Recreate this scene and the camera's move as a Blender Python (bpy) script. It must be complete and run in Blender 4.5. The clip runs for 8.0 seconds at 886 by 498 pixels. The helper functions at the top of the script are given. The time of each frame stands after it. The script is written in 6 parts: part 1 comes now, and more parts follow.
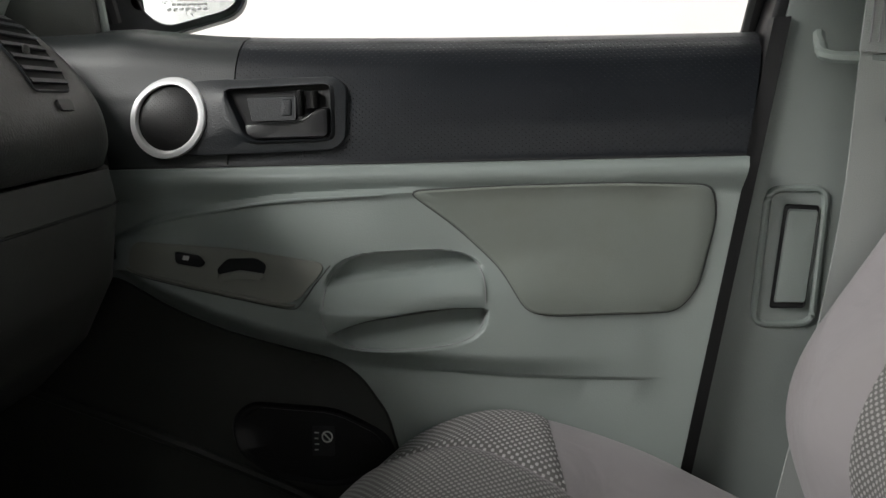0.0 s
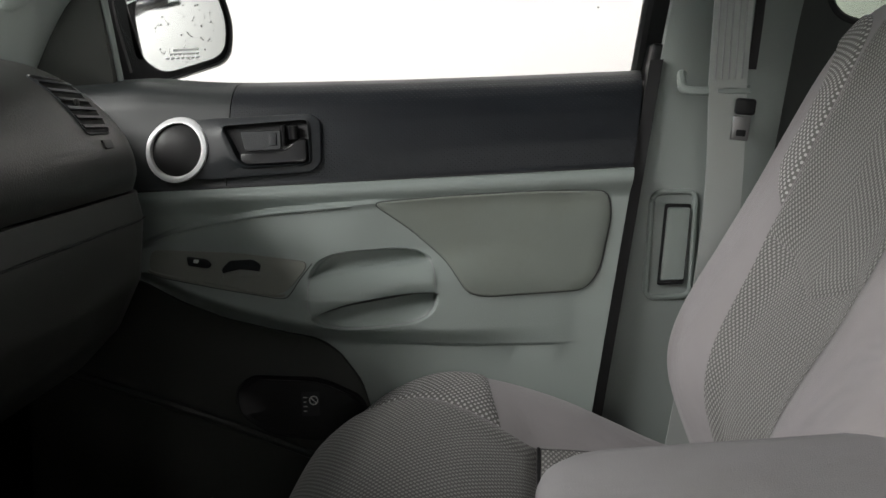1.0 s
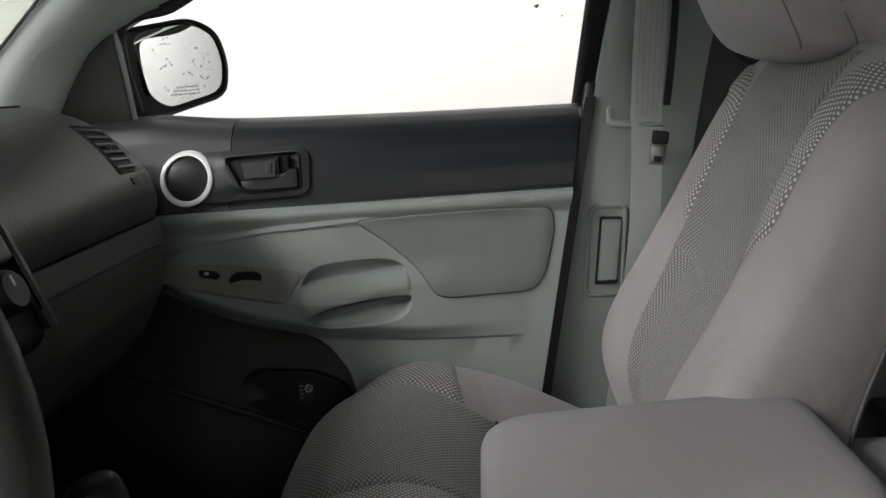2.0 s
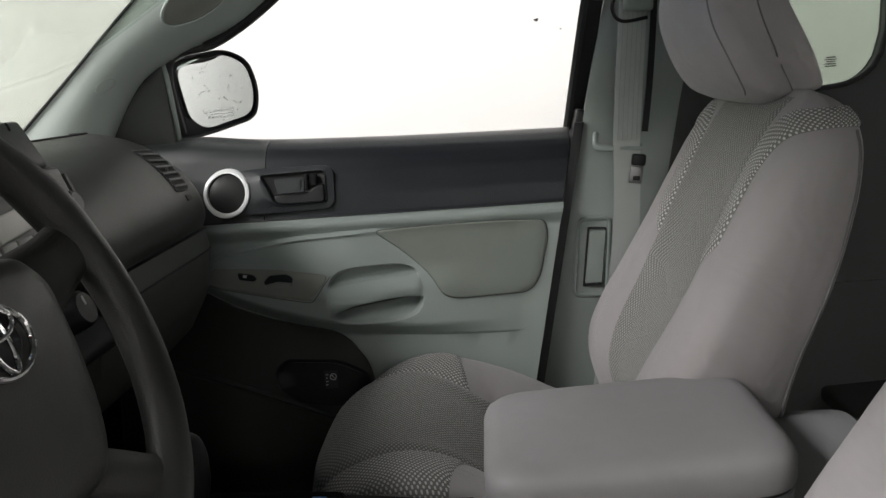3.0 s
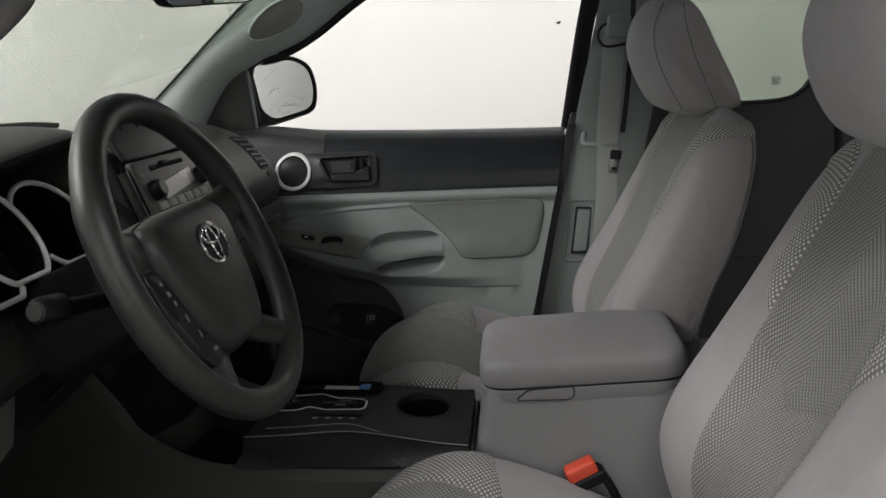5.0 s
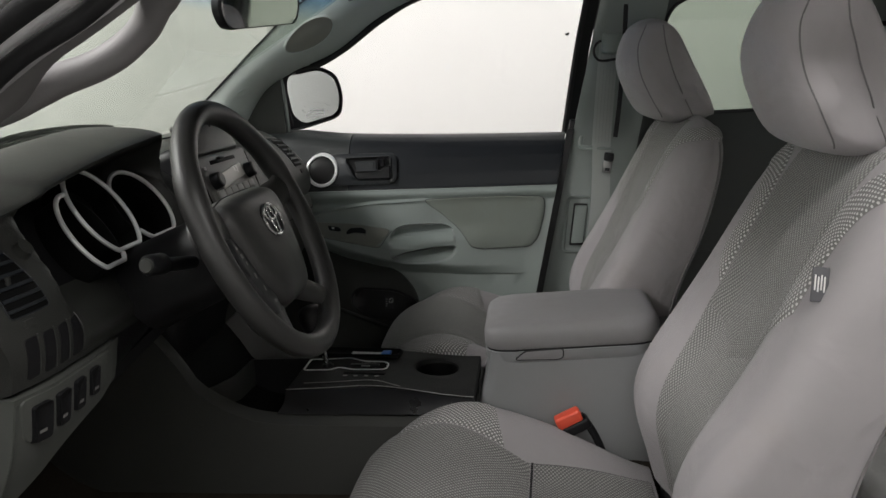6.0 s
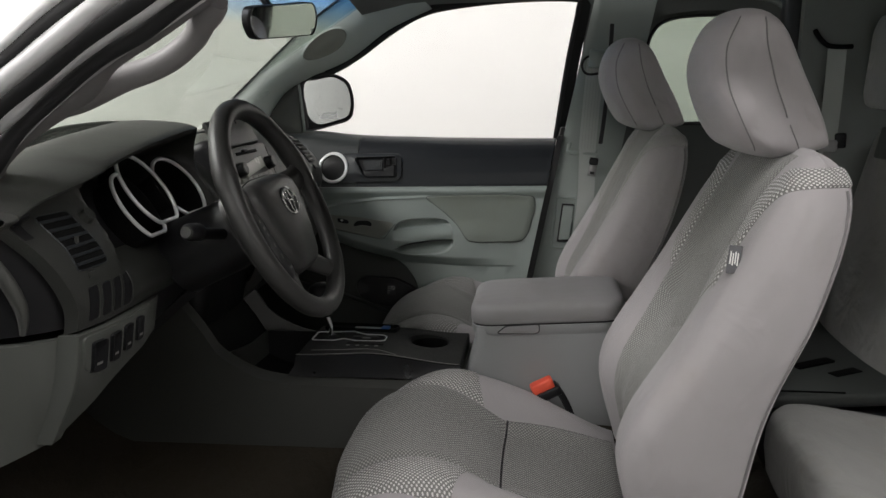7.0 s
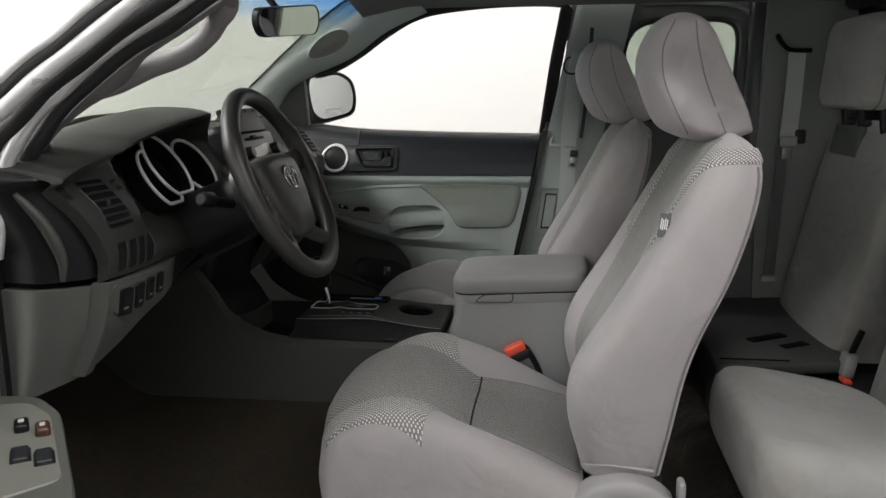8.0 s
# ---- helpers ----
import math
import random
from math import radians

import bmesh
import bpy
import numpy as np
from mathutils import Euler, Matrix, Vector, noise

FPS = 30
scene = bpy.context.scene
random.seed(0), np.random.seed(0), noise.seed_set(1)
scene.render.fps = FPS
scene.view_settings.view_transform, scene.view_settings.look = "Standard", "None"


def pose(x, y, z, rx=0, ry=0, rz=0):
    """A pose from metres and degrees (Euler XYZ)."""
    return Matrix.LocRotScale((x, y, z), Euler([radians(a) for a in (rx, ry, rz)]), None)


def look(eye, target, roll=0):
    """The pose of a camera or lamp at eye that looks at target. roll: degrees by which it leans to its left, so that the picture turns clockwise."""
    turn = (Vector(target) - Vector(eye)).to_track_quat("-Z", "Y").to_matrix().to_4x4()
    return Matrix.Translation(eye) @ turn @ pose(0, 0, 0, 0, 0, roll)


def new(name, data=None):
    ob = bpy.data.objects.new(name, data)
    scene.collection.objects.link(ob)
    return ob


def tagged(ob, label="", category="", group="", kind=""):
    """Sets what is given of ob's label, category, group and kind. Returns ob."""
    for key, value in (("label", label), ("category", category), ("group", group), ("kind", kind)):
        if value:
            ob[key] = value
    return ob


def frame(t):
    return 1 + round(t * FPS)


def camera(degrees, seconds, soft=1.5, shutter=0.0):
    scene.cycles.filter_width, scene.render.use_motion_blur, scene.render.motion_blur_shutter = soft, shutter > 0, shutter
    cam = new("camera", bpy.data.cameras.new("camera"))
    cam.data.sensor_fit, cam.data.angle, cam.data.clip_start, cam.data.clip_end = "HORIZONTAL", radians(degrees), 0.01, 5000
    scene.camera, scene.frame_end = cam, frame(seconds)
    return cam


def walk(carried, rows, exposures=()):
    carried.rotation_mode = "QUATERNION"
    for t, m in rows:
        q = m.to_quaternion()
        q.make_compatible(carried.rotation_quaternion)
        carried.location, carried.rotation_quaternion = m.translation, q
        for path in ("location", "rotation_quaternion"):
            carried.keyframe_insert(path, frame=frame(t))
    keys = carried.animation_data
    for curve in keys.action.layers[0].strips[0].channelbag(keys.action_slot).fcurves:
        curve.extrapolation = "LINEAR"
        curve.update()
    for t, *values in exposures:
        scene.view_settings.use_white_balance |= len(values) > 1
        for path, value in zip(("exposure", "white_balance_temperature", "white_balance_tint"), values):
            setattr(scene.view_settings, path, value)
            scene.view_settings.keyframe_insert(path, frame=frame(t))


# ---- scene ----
import functools

from mathutils import geometry

cam = camera(57.0, 8.0)
PATH = [
    (0, (0.18, -0.199, 1.178), (-0.071, 1.739, 0.752), -2.1),
    (0.5, (0.197, -0.319, 1.19), (-0.036, 1.629, 0.803), -2.7),
    (1, (0.22, -0.428, 1.202), (0.051, 1.527, 0.812), -3.5),
    (2.5, (0.255, -0.719, 1.299), (0.137, 1.234, 0.883), -4.5),
    (3, (0.252, -0.811, 1.318), (0.129, 1.143, 0.909), -4.4),
    (3.5, (0.256, -0.909, 1.338), (0.078, 1.041, 0.931), -4.4),
    (4, (0.259, -1.036, 1.355), (0.092, 0.911, 0.93), -4.0),
    (4.5, (0.269, -1.13, 1.359), (0.094, 0.815, 0.926), -3.3),
    (5.8, (0.325, -1.394, 1.368), (0.117, 0.548, 0.94), -2.7),
    (6, (0.317, -1.449, 1.371), (0.099, 0.495, 0.955), -2.6),
    (6.5, (0.341, -1.565, 1.377), (0.1, 0.381, 0.981), -1.7),
    (7, (0.371, -1.654, 1.366), (0.13, 0.292, 0.974), -1.2),
    (7.5, (0.406, -1.755, 1.348), (0.163, 0.192, 0.96), -0.8),
    (8, (0.451, -1.849, 1.341), (0.185, 0.097, 0.962), -0.6),
]
walk(cam, [(t, look(eye, target, roll)) for t, eye, target, roll in PATH],
     exposures=[(0.0, 0.58), (1.0, 0.53), (2.5, 0.50), (3.0, 0.52), (3.5, 0.16), (4.5, 0.17), (6.5, 0.17), (7.0, 0.21), (7.5, 0.38), (8.0, 0.38)])

# ---- light: a white photo booth, lit by added area lamps out of view ----
world = bpy.data.worlds.new("booth_world")
scene.world = world
world.use_nodes = True
world.node_tree.nodes["Background"].inputs[0].default_value = (0.9, 0.95, 0.93, 1)
world.node_tree.nodes["Background"].inputs[1].default_value = 0.0


def area_lamp(name, m, sx, sy, watts, color=(1, 0.98, 0.96)):
    d = bpy.data.lights.new(name, "AREA")
    d.shape, d.size, d.size_y, d.energy, d.color = "RECTANGLE", sx, sy, watts, color
    ob = new(name, d)
    ob.matrix_basis = m
    return ob


# unseen washers, added so that wall bounce fills the cab
area_lamp("wall_fill", pose(-1.2, -4.4, 2.9, -62, 0, 0), 5.0, 0.5, 350)
area_lamp("wall_fill", pose(0.0, 1.75, 3.1, 48, 0, 0), 9.5, 0.4, 100)
area_lamp("wall_fill", pose(-3.2, -1.0, 3.1, 0, 48, 0), 0.5, 8.0, 265)
area_lamp("wall_fill", pose(3.9, 0.0, 3.1, 0, -48, 0), 0.5, 6.0, 100)
# unseen overheads, added to lift the dash, passenger door and driver's side
area_lamp("overhead_fill", pose(-2.1, -0.9, 3.22, 0, -20, 0), 1.3, 2.2, 160)
area_lamp("overhead_fill", pose(1.4, -1.9, 3.22, -12, 0, 0), 3.2, 0.6, 75)


# ---- materials ----
def mat(name, color, rough=0.5, metal=0.0, bump=0.0, scale=400.0, vary=0.08, spec=0.5, sheen=0.0, stain=0.0):
    m = bpy.data.materials.new(name)
    m.use_nodes = True
    nt = m.node_tree
    b = nt.nodes["Principled BSDF"]
    b.inputs["Roughness"].default_value, b.inputs["Metallic"].default_value = rough, metal
    b.inputs["Specular IOR Level"].default_value = spec
    b.inputs["Sheen Weight"].default_value = sheen
    tc = nt.nodes.new("ShaderNodeTexCoord")
    n1 = nt.nodes.new("ShaderNodeTexNoise")
    n1.inputs["Scale"].default_value, n1.inputs["Detail"].default_value = 9.0, 5.0
    n2 = nt.nodes.new("ShaderNodeTexNoise")
    n2.inputs["Scale"].default_value, n2.inputs["Detail"].default_value = scale, 2.0
    nt.links.new(tc.outputs["Object"], n1.inputs["Vector"])
    nt.links.new(tc.outputs["Object"], n2.inputs["Vector"])
    mix = nt.nodes.new("ShaderNodeMath")
    mix.operation = "MULTIPLY_ADD"
    nt.links.new(n1.outputs["Fac"], mix.inputs[0])
    mix.inputs[1].default_value, mix.inputs[2].default_value = 2 * vary, 1 - vary
    mix2 = nt.nodes.new("ShaderNodeMath")
    mix2.operation = "MULTIPLY_ADD"
    nt.links.new(n2.outputs["Fac"], mix2.inputs[0])
    mix2.inputs[1].default_value, mix2.inputs[2].default_value = vary, -vary / 2
    add = nt.nodes.new("ShaderNodeMath")
    nt.links.new(mix.outputs[0], add.inputs[0])
    nt.links.new(mix2.outputs[0], add.inputs[1])
    col = nt.nodes.new("ShaderNodeVectorMath")
    col.operation = "SCALE"
    col.inputs[0].default_value = color
    nt.links.new(add.outputs[0], col.inputs["Scale"])
    out = col.outputs[0]
    if stain:
        n3 = nt.nodes.new("ShaderNodeTexNoise")
        n3.inputs["Scale"].default_value, n3.inputs["Detail"].default_value = 4.5, 7.0
        n3.inputs["Roughness"].default_value = 0.65
        nt.links.new(tc.outputs["Object"], n3.inputs["Vector"])
        ramp = nt.nodes.new("ShaderNodeMapRange")
        ramp.inputs[1].default_value, ramp.inputs[2].default_value = 0.5, 0.75
        ramp.inputs[3].default_value, ramp.inputs[4].default_value = 0.0, stain
        nt.links.new(n3.outputs["Fac"], ramp.inputs[0])
        mx = nt.nodes.new("ShaderNodeMix")
        mx.data_type = "RGBA"
        nt.links.new(ramp.outputs[0], mx.inputs["Factor"])
        nt.links.new(out, mx.inputs["A"])
        mx.inputs["B"].default_value = (color[0] * 0.72, color[1] * 0.66, color[2] * 0.56, 1)
        out = mx.outputs["Result"]
    nt.links.new(out, b.inputs["Base Color"])
    rr = nt.nodes.new("ShaderNodeMath")
    rr.operation = "MULTIPLY_ADD"
    rr.use_clamp = True
    nt.links.new(n1.outputs["Fac"], rr.inputs[0])
    rr.inputs[1].default_value, rr.inputs[2].default_value = 0.16, rough - 0.08
    nt.links.new(rr.outputs[0], b.inputs["Roughness"])
    if bump:
        bp = nt.nodes.new("ShaderNodeBump")
        bp.inputs["Strength"].default_value, bp.inputs["Distance"].default_value = bump, 0.001
        nt.links.new(n2.outputs["Fac"], bp.inputs["Height"])
        nt.links.new(bp.outputs[0], b.inputs["Normal"])
    return m


def dots(name, dark, light, pitch, share, wide=1.0, depth=0.6):
    """A knitted cloth: staggered light tufts on a darker ground, pitch in metres."""
    m = mat(name, dark, 0.92, 0, 0, 900, 0.1, 0.2, 0.15)
    nt = m.node_tree
    b = nt.nodes["Principled BSDF"]
    tc = nt.nodes.new("ShaderNodeUVMap")
    sep = nt.nodes.new("ShaderNodeSeparateXYZ")
    nt.links.new(tc.outputs[0], sep.inputs[0])
    waves = []
    for axis, p in ((0, pitch * wide), (1, pitch)):
        k = nt.nodes.new("ShaderNodeMath")
        k.operation = "MULTIPLY"
        k.inputs[1].default_value = math.pi / p
        nt.links.new(sep.outputs[axis], k.inputs[0])
        s = nt.nodes.new("ShaderNodeMath")
        s.operation = "SINE"
        nt.links.new(k.outputs[0], s.inputs[0])
        waves.append(s)
    pr = nt.nodes.new("ShaderNodeMath")
    pr.operation = "MULTIPLY"
    nt.links.new(waves[0].outputs[0], pr.inputs[0])
    nt.links.new(waves[1].outputs[0], pr.inputs[1])
    rng = nt.nodes.new("ShaderNodeMapRange")
    rng.interpolation_type = "SMOOTHSTEP"
    rng.inputs[1].default_value, rng.inputs[2].default_value = share - 0.22, share + 0.22
    nt.links.new(pr.outputs[0], rng.inputs[0])
    old = b.inputs["Base Color"].links[0].from_socket
    mx = nt.nodes.new("ShaderNodeMix")
    mx.data_type = "RGBA"
    nt.links.new(rng.outputs[0], mx.inputs["Factor"])
    nt.links.new(old, mx.inputs["A"])
    mx.inputs["B"].default_value = (*light, 1)
    nt.links.new(mx.outputs["Result"], b.inputs["Base Color"])
    bp = nt.nodes.new("ShaderNodeBump")
    bp.inputs["Strength"].default_value, bp.inputs["Distance"].default_value = depth, 0.0015
    nt.links.new(rng.outputs[0], bp.inputs["Height"])
    nt.links.new(bp.outputs[0], b.inputs["Normal"])
    return m


def perforated(name, color, pitch, pit):
    """Charcoal vinyl with rows of small pits."""
    m = mat(name, color, 0.40, 0, 0, 600, 0.08, 0.32)
    nt = m.node_tree
    b = nt.nodes["Principled BSDF"]
    tc = nt.nodes.new("ShaderNodeTexCoord")
    sep = nt.nodes.new("ShaderNodeSeparateXYZ")
    nt.links.new(tc.outputs["Object"], sep.inputs[0])
    waves = []
    for axis, p in ((0, pitch), (2, pitch * 0.8)):
        k = nt.nodes.new("ShaderNodeMath")
        k.operation = "MULTIPLY"
        k.inputs[1].default_value = math.pi / p
        nt.links.new(sep.outputs[axis], k.inputs[0])
        w = nt.nodes.new("ShaderNodeMath")
        w.operation = "SINE"
        nt.links.new(k.outputs[0], w.inputs[0])
        waves.append(w)
    pr = nt.nodes.new("ShaderNodeMath")
    pr.operation = "MULTIPLY"
    nt.links.new(waves[0].outputs[0], pr.inputs[0])
    nt.links.new(waves[1].outputs[0], pr.inputs[1])
    rng = nt.nodes.new("ShaderNodeMapRange")
    rng.inputs[1].default_value, rng.inputs[2].default_value = 0.70, 0.95
    nt.links.new(pr.outputs[0], rng.inputs[0])
    old = b.inputs["Base Color"].links[0].from_socket
    mx = nt.nodes.new("ShaderNodeMix")
    mx.data_type = "RGBA"
    nt.links.new(rng.outputs[0], mx.inputs["Factor"])
    nt.links.new(old, mx.inputs["A"])
    mx.inputs["B"].default_value = (color[0] * pit, color[1] * pit, color[2] * pit, 1)
    nt.links.new(mx.outputs["Result"], b.inputs["Base Color"])
    bp = nt.nodes.new("ShaderNodeBump")
    bp.invert = True
    bp.inputs["Strength"].default_value, bp.inputs["Distance"].default_value = 0.8, 0.0009
    nt.links.new(rng.outputs[0], bp.inputs["Height"])
    nt.links.new(bp.outputs[0], b.inputs["Normal"])
    return m


def glass(name, tint, band=None):
    m = bpy.data.materials.new(name)
    m.use_nodes = True
    nt = m.node_tree
    b = nt.nodes["Principled BSDF"]
    nt.nodes.remove(b)
    tr = nt.nodes.new("ShaderNodeBsdfTransparent")
    tr.inputs[0].default_value = (*tint, 1)
    gl = nt.nodes.new("ShaderNodeBsdfGlossy")
    gl.inputs["Roughness"].default_value = 0.02
    lw = nt.nodes.new("ShaderNodeLayerWeight")
    lw.inputs[0].default_value = 0.5
    pw = nt.nodes.new("ShaderNodeMath")
    pw.operation = "POWER"
    pw.inputs[1].default_value = 5.0
    nt.links.new(lw.outputs["Facing"], pw.inputs[0])
    fr = nt.nodes.new("ShaderNodeMath")
    fr.operation = "MULTIPLY_ADD"
    fr.inputs[1].default_value, fr.inputs[2].default_value = 0.6, 0.03
    nt.links.new(pw.outputs[0], fr.inputs[0])
    mx = nt.nodes.new("ShaderNodeMixShader")
    nt.links.new(fr.outputs[0], mx.inputs[0])
    nt.links.new(tr.outputs[0], mx.inputs[1])
    nt.links.new(gl.outputs[0], mx.inputs[2])
    nt.links.new(mx.outputs[0], nt.nodes["Material Output"].inputs[0])
    if band:
        tc = nt.nodes.new("ShaderNodeTexCoord")
        sep = nt.nodes.new("ShaderNodeSeparateXYZ")
        nt.links.new(tc.outputs["Object"], sep.inputs[0])
        r = nt.nodes.new("ShaderNodeMapRange")
        r.inputs[1].default_value, r.inputs[2].default_value = band[0], band[1]
        nt.links.new(sep.outputs[2], r.inputs[0])
        c = nt.nodes.new("ShaderNodeMix")
        c.data_type = "RGBA"
        nt.links.new(r.outputs[0], c.inputs["Factor"])
        c.inputs["A"].default_value = (*tint, 1)
        c.inputs["B"].default_value = (*band[2], 1)
        nt.links.new(c.outputs["Result"], tr.inputs[0])
    return m


GREY = mat("grey_moulded_plastic", (0.205, 0.236, 0.223), 0.44, 0, 0.25, 700, 0.05)
GREY_DEEP = mat("grey_console_plastic", (0.25, 0.255, 0.26), 0.5, 0, 0.25, 700, 0.05)
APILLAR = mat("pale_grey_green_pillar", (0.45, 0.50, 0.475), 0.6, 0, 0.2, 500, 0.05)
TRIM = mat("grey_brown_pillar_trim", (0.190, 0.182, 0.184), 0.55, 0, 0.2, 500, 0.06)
KNEEGREY = mat("mid_grey_knee_plastic", (0.075, 0.079, 0.072), 0.45, 0, 0.25, 700, 0.06)
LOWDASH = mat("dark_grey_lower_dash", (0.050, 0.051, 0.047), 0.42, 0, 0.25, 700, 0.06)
ARMGREY = mat("olive_grey_armrest", (0.090, 0.094, 0.082), 0.5, 0, 0.25, 700, 0.06)
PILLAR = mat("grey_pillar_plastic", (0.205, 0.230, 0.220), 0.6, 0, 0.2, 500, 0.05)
TAN = mat("grey_switch_panel", (0.180, 0.184, 0.162), 0.45, 0, 0.15, 600, 0.05)
DARK = mat("charcoal_plastic", (0.015, 0.0175, 0.020), 0.40, 0, 0.35, 600, 0.08, 0.4)
# charcoal lifted to green-grey: the windshield's reflection is in the colour
UPGREY = mat("charcoal_plastic_with_sheen", (0.019, 0.0228, 0.0228), 0.42, 0, 0.3, 600, 0.08, 0.45)
PERF = perforated("perforated_charcoal_vinyl", (0.010, 0.0122, 0.0155), 0.0036, 0.3)
MESH = perforated("black_speaker_mesh", (0.013, 0.013, 0.013), 0.0026, 0.1)
BINGREY = mat("charcoal_bin_plastic", (0.026, 0.028, 0.025), 0.5, 0, 0.3, 600, 0.08, 0.4)
DASH = mat("charcoal_dash_vinyl", (0.027, 0.028, 0.0255), 0.42, 0, 0.5, 500, 0.08, 0.42)
# albedo set below BLACK to stand in for the shadow on the panel
CONSOLE = mat("shaded_black_console_panel", (0.007, 0.007, 0.007), 0.5, 0, 0.25, 600, 0.1, 0.2)
SOOT = mat("unlit_dial_black", (0.004, 0.004, 0.004), 0.6, 0, 0, 500, 0.1, 0.1)
BLACK = mat("black_plastic", (0.009, 0.009, 0.010), 0.42, 0, 0.1, 500, 0.1, 0.25)
GLOSS = mat("glossy_black_plastic", (0.010, 0.010, 0.011), 0.30, 0, 0, 500, 0.05, 0.5)
RUBBER = mat("black_rubber", (0.010, 0.010, 0.011), 0.7, 0, 0.1, 500, 0.1)
WHEELSKIN = mat("black_grained_urethane", (0.021, 0.021, 0.020), 0.42, 0, 0.28, 750, 0.06)
CLOTH = mat("grey_seat_cloth", (0.280, 0.264, 0.270), 0.93, 0, 0.35, 1400, 0.09, 0.2, 0.2, 0.40)
CLOTH_DOOR = mat("olive_grey_door_cloth", (0.175, 0.196, 0.174), 0.93, 0, 0.4, 1300, 0.10, 0.2, 0.15, 0.5)
DUSTY = mat("dusty_rear_cloth", (0.240, 0.238, 0.231), 0.95, 0, 0.4, 1200, 0.28, 0.2, 0.2, 0.9)
VINYL = mat("grey_armrest_vinyl", (0.225, 0.22, 0.225), 0.55, 0, 0.3, 900, 0.05, 0.4, 0, 0.35)
KNIT = dots("knitted_insert_cloth", (0.135, 0.133, 0.128), (0.325, 0.321, 0.308), 0.0039, 0.26, 0.80)
KNOB = dots("tufted_band_cloth", (0.160, 0.156, 0.151), (0.53, 0.52, 0.51), 0.0040, 0.32, 0.95)
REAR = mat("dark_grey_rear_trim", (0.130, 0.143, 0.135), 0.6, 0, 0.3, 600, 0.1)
# for charcoal parts, and as a copy of PILLAR with shade put in
SHADE = mat("charcoal_and_shaded_trim", (0.055, 0.061, 0.058), 0.6, 0, 0.3, 600, 0.08)
SEAM = mat("dark_seam_thread", (0.13, 0.124, 0.126), 0.9)
TAGCLOTH = mat("dark_tag_cloth", (0.07, 0.07, 0.075), 0.8)
CARPET = mat("dark_carpet", (0.034, 0.029, 0.022), 1.0, 0, 1.0, 350, 0.45, 0.1, 0.1, 0.9)
LINER = mat("grey_headliner", (0.16, 0.165, 0.16), 0.95, 0, 0.3, 800, 0.05)
SILVER = mat("silver_paint_plastic", (0.74, 0.75, 0.75), 0.36, 0.25, 0, 400, 0.04)
CHROME = mat("chrome", (0.75, 0.75, 0.75), 0.12, 1.0, 0, 400, 0.03)
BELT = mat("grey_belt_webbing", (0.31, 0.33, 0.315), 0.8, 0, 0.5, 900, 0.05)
BODY = mat("silver_body_paint", (0.72, 0.72, 0.73), 0.30, 0.45, 0, 400, 0.03)
RED = mat("orange_red_buckle", (0.75, 0.09, 0.045), 0.4, 0, 0, 400, 0.05)
MIRROR = mat("mirror_glass", (0.82, 0.82, 0.82), 0.03, 1.0, 0, 400, 0.02)
WHITE = mat("white_print", (0.6, 0.6, 0.58), 0.6)
BLUE = mat("blue_plastic", (0.03, 0.16, 0.55), 0.4)
WALL_GREY = mat("grey_bounce_wall", (0.38, 0.38, 0.375), 0.8, 0, 0.2, 60, 0.04)
WALL = mat("white_booth_wall", (0.80, 0.778, 0.768), 0.7, 0, 0.03, 60, 0.02)
BOUNCE_CEILING = mat("grey_bounce_ceiling", (0.16, 0.16, 0.155), 0.9, 0, 0.3, 40, 0.15)
STACK = mat("charcoal_radio_face", (0.085, 0.083, 0.079), 0.42, 0, 0.1, 500, 0.06)
DISPLAY = mat("pale_display_glass", (0.64, 0.63, 0.59), 0.25)
BUTTON = mat("grey_radio_button", (0.21, 0.206, 0.197), 0.4)
CONCRETE = mat("grey_booth_floor", (0.16, 0.16, 0.155), 0.6, 0, 0.4, 90, 0.1)
RADIO = mat("grey_radio_panel", (0.20, 0.195, 0.187), 0.4, 0, 0.1, 500, 0.05)
METAL = mat("grey_steel", (0.20, 0.20, 0.20), 0.35, 0.9, 0, 400, 0.05)
CLEAR = glass("clear_glass", (0.97, 0.98, 0.975))
TINT = glass("green_tinted_glass", (0.55, 0.60, 0.55))
SHIELD = glass("windshield_glass", (0.71, 0.745, 0.71), (1.52, 1.60, (0.25, 0.48, 0.75)))


def puckers(m, scale, depth):
    """Soft hollows and folds in padded cloth, over the weave's own relief."""
    nt = m.node_tree
    b = nt.nodes["Principled BSDF"]
    tc = nt.nodes.new("ShaderNodeTexCoord")
    n = nt.nodes.new("ShaderNodeTexNoise")
    n.inputs["Scale"].default_value, n.inputs["Detail"].default_value, n.inputs["Distortion"].default_value = scale, 3.0, 0.6
    nt.links.new(tc.outputs["Object"], n.inputs["Vector"])
    bp = nt.nodes.new("ShaderNodeBump")
    bp.inputs["Strength"].default_value, bp.inputs["Distance"].default_value = 0.6, depth
    nt.links.new(n.outputs["Fac"], bp.inputs["Height"])
    old = b.inputs["Normal"].links[0].from_socket
    nt.links.new(old, bp.inputs["Normal"])
    nt.links.new(bp.outputs[0], b.inputs["Normal"])


puckers(CLOTH, 11.0, 0.012)
puckers(DUSTY, 9.0, 0.022)
puckers(VINYL, 8.0, 0.006)
puckers(CARPET, 30.0, 0.012)


# ---- mesh helpers ----
BASE = {}


def thing(name, base, label, category, group="", kind=""):
    ob = new(name)
    ob.location = base
    ob.empty_display_size = 0.05
    BASE[ob.name] = Vector(base)
    return tagged(ob, label, category, group, kind)


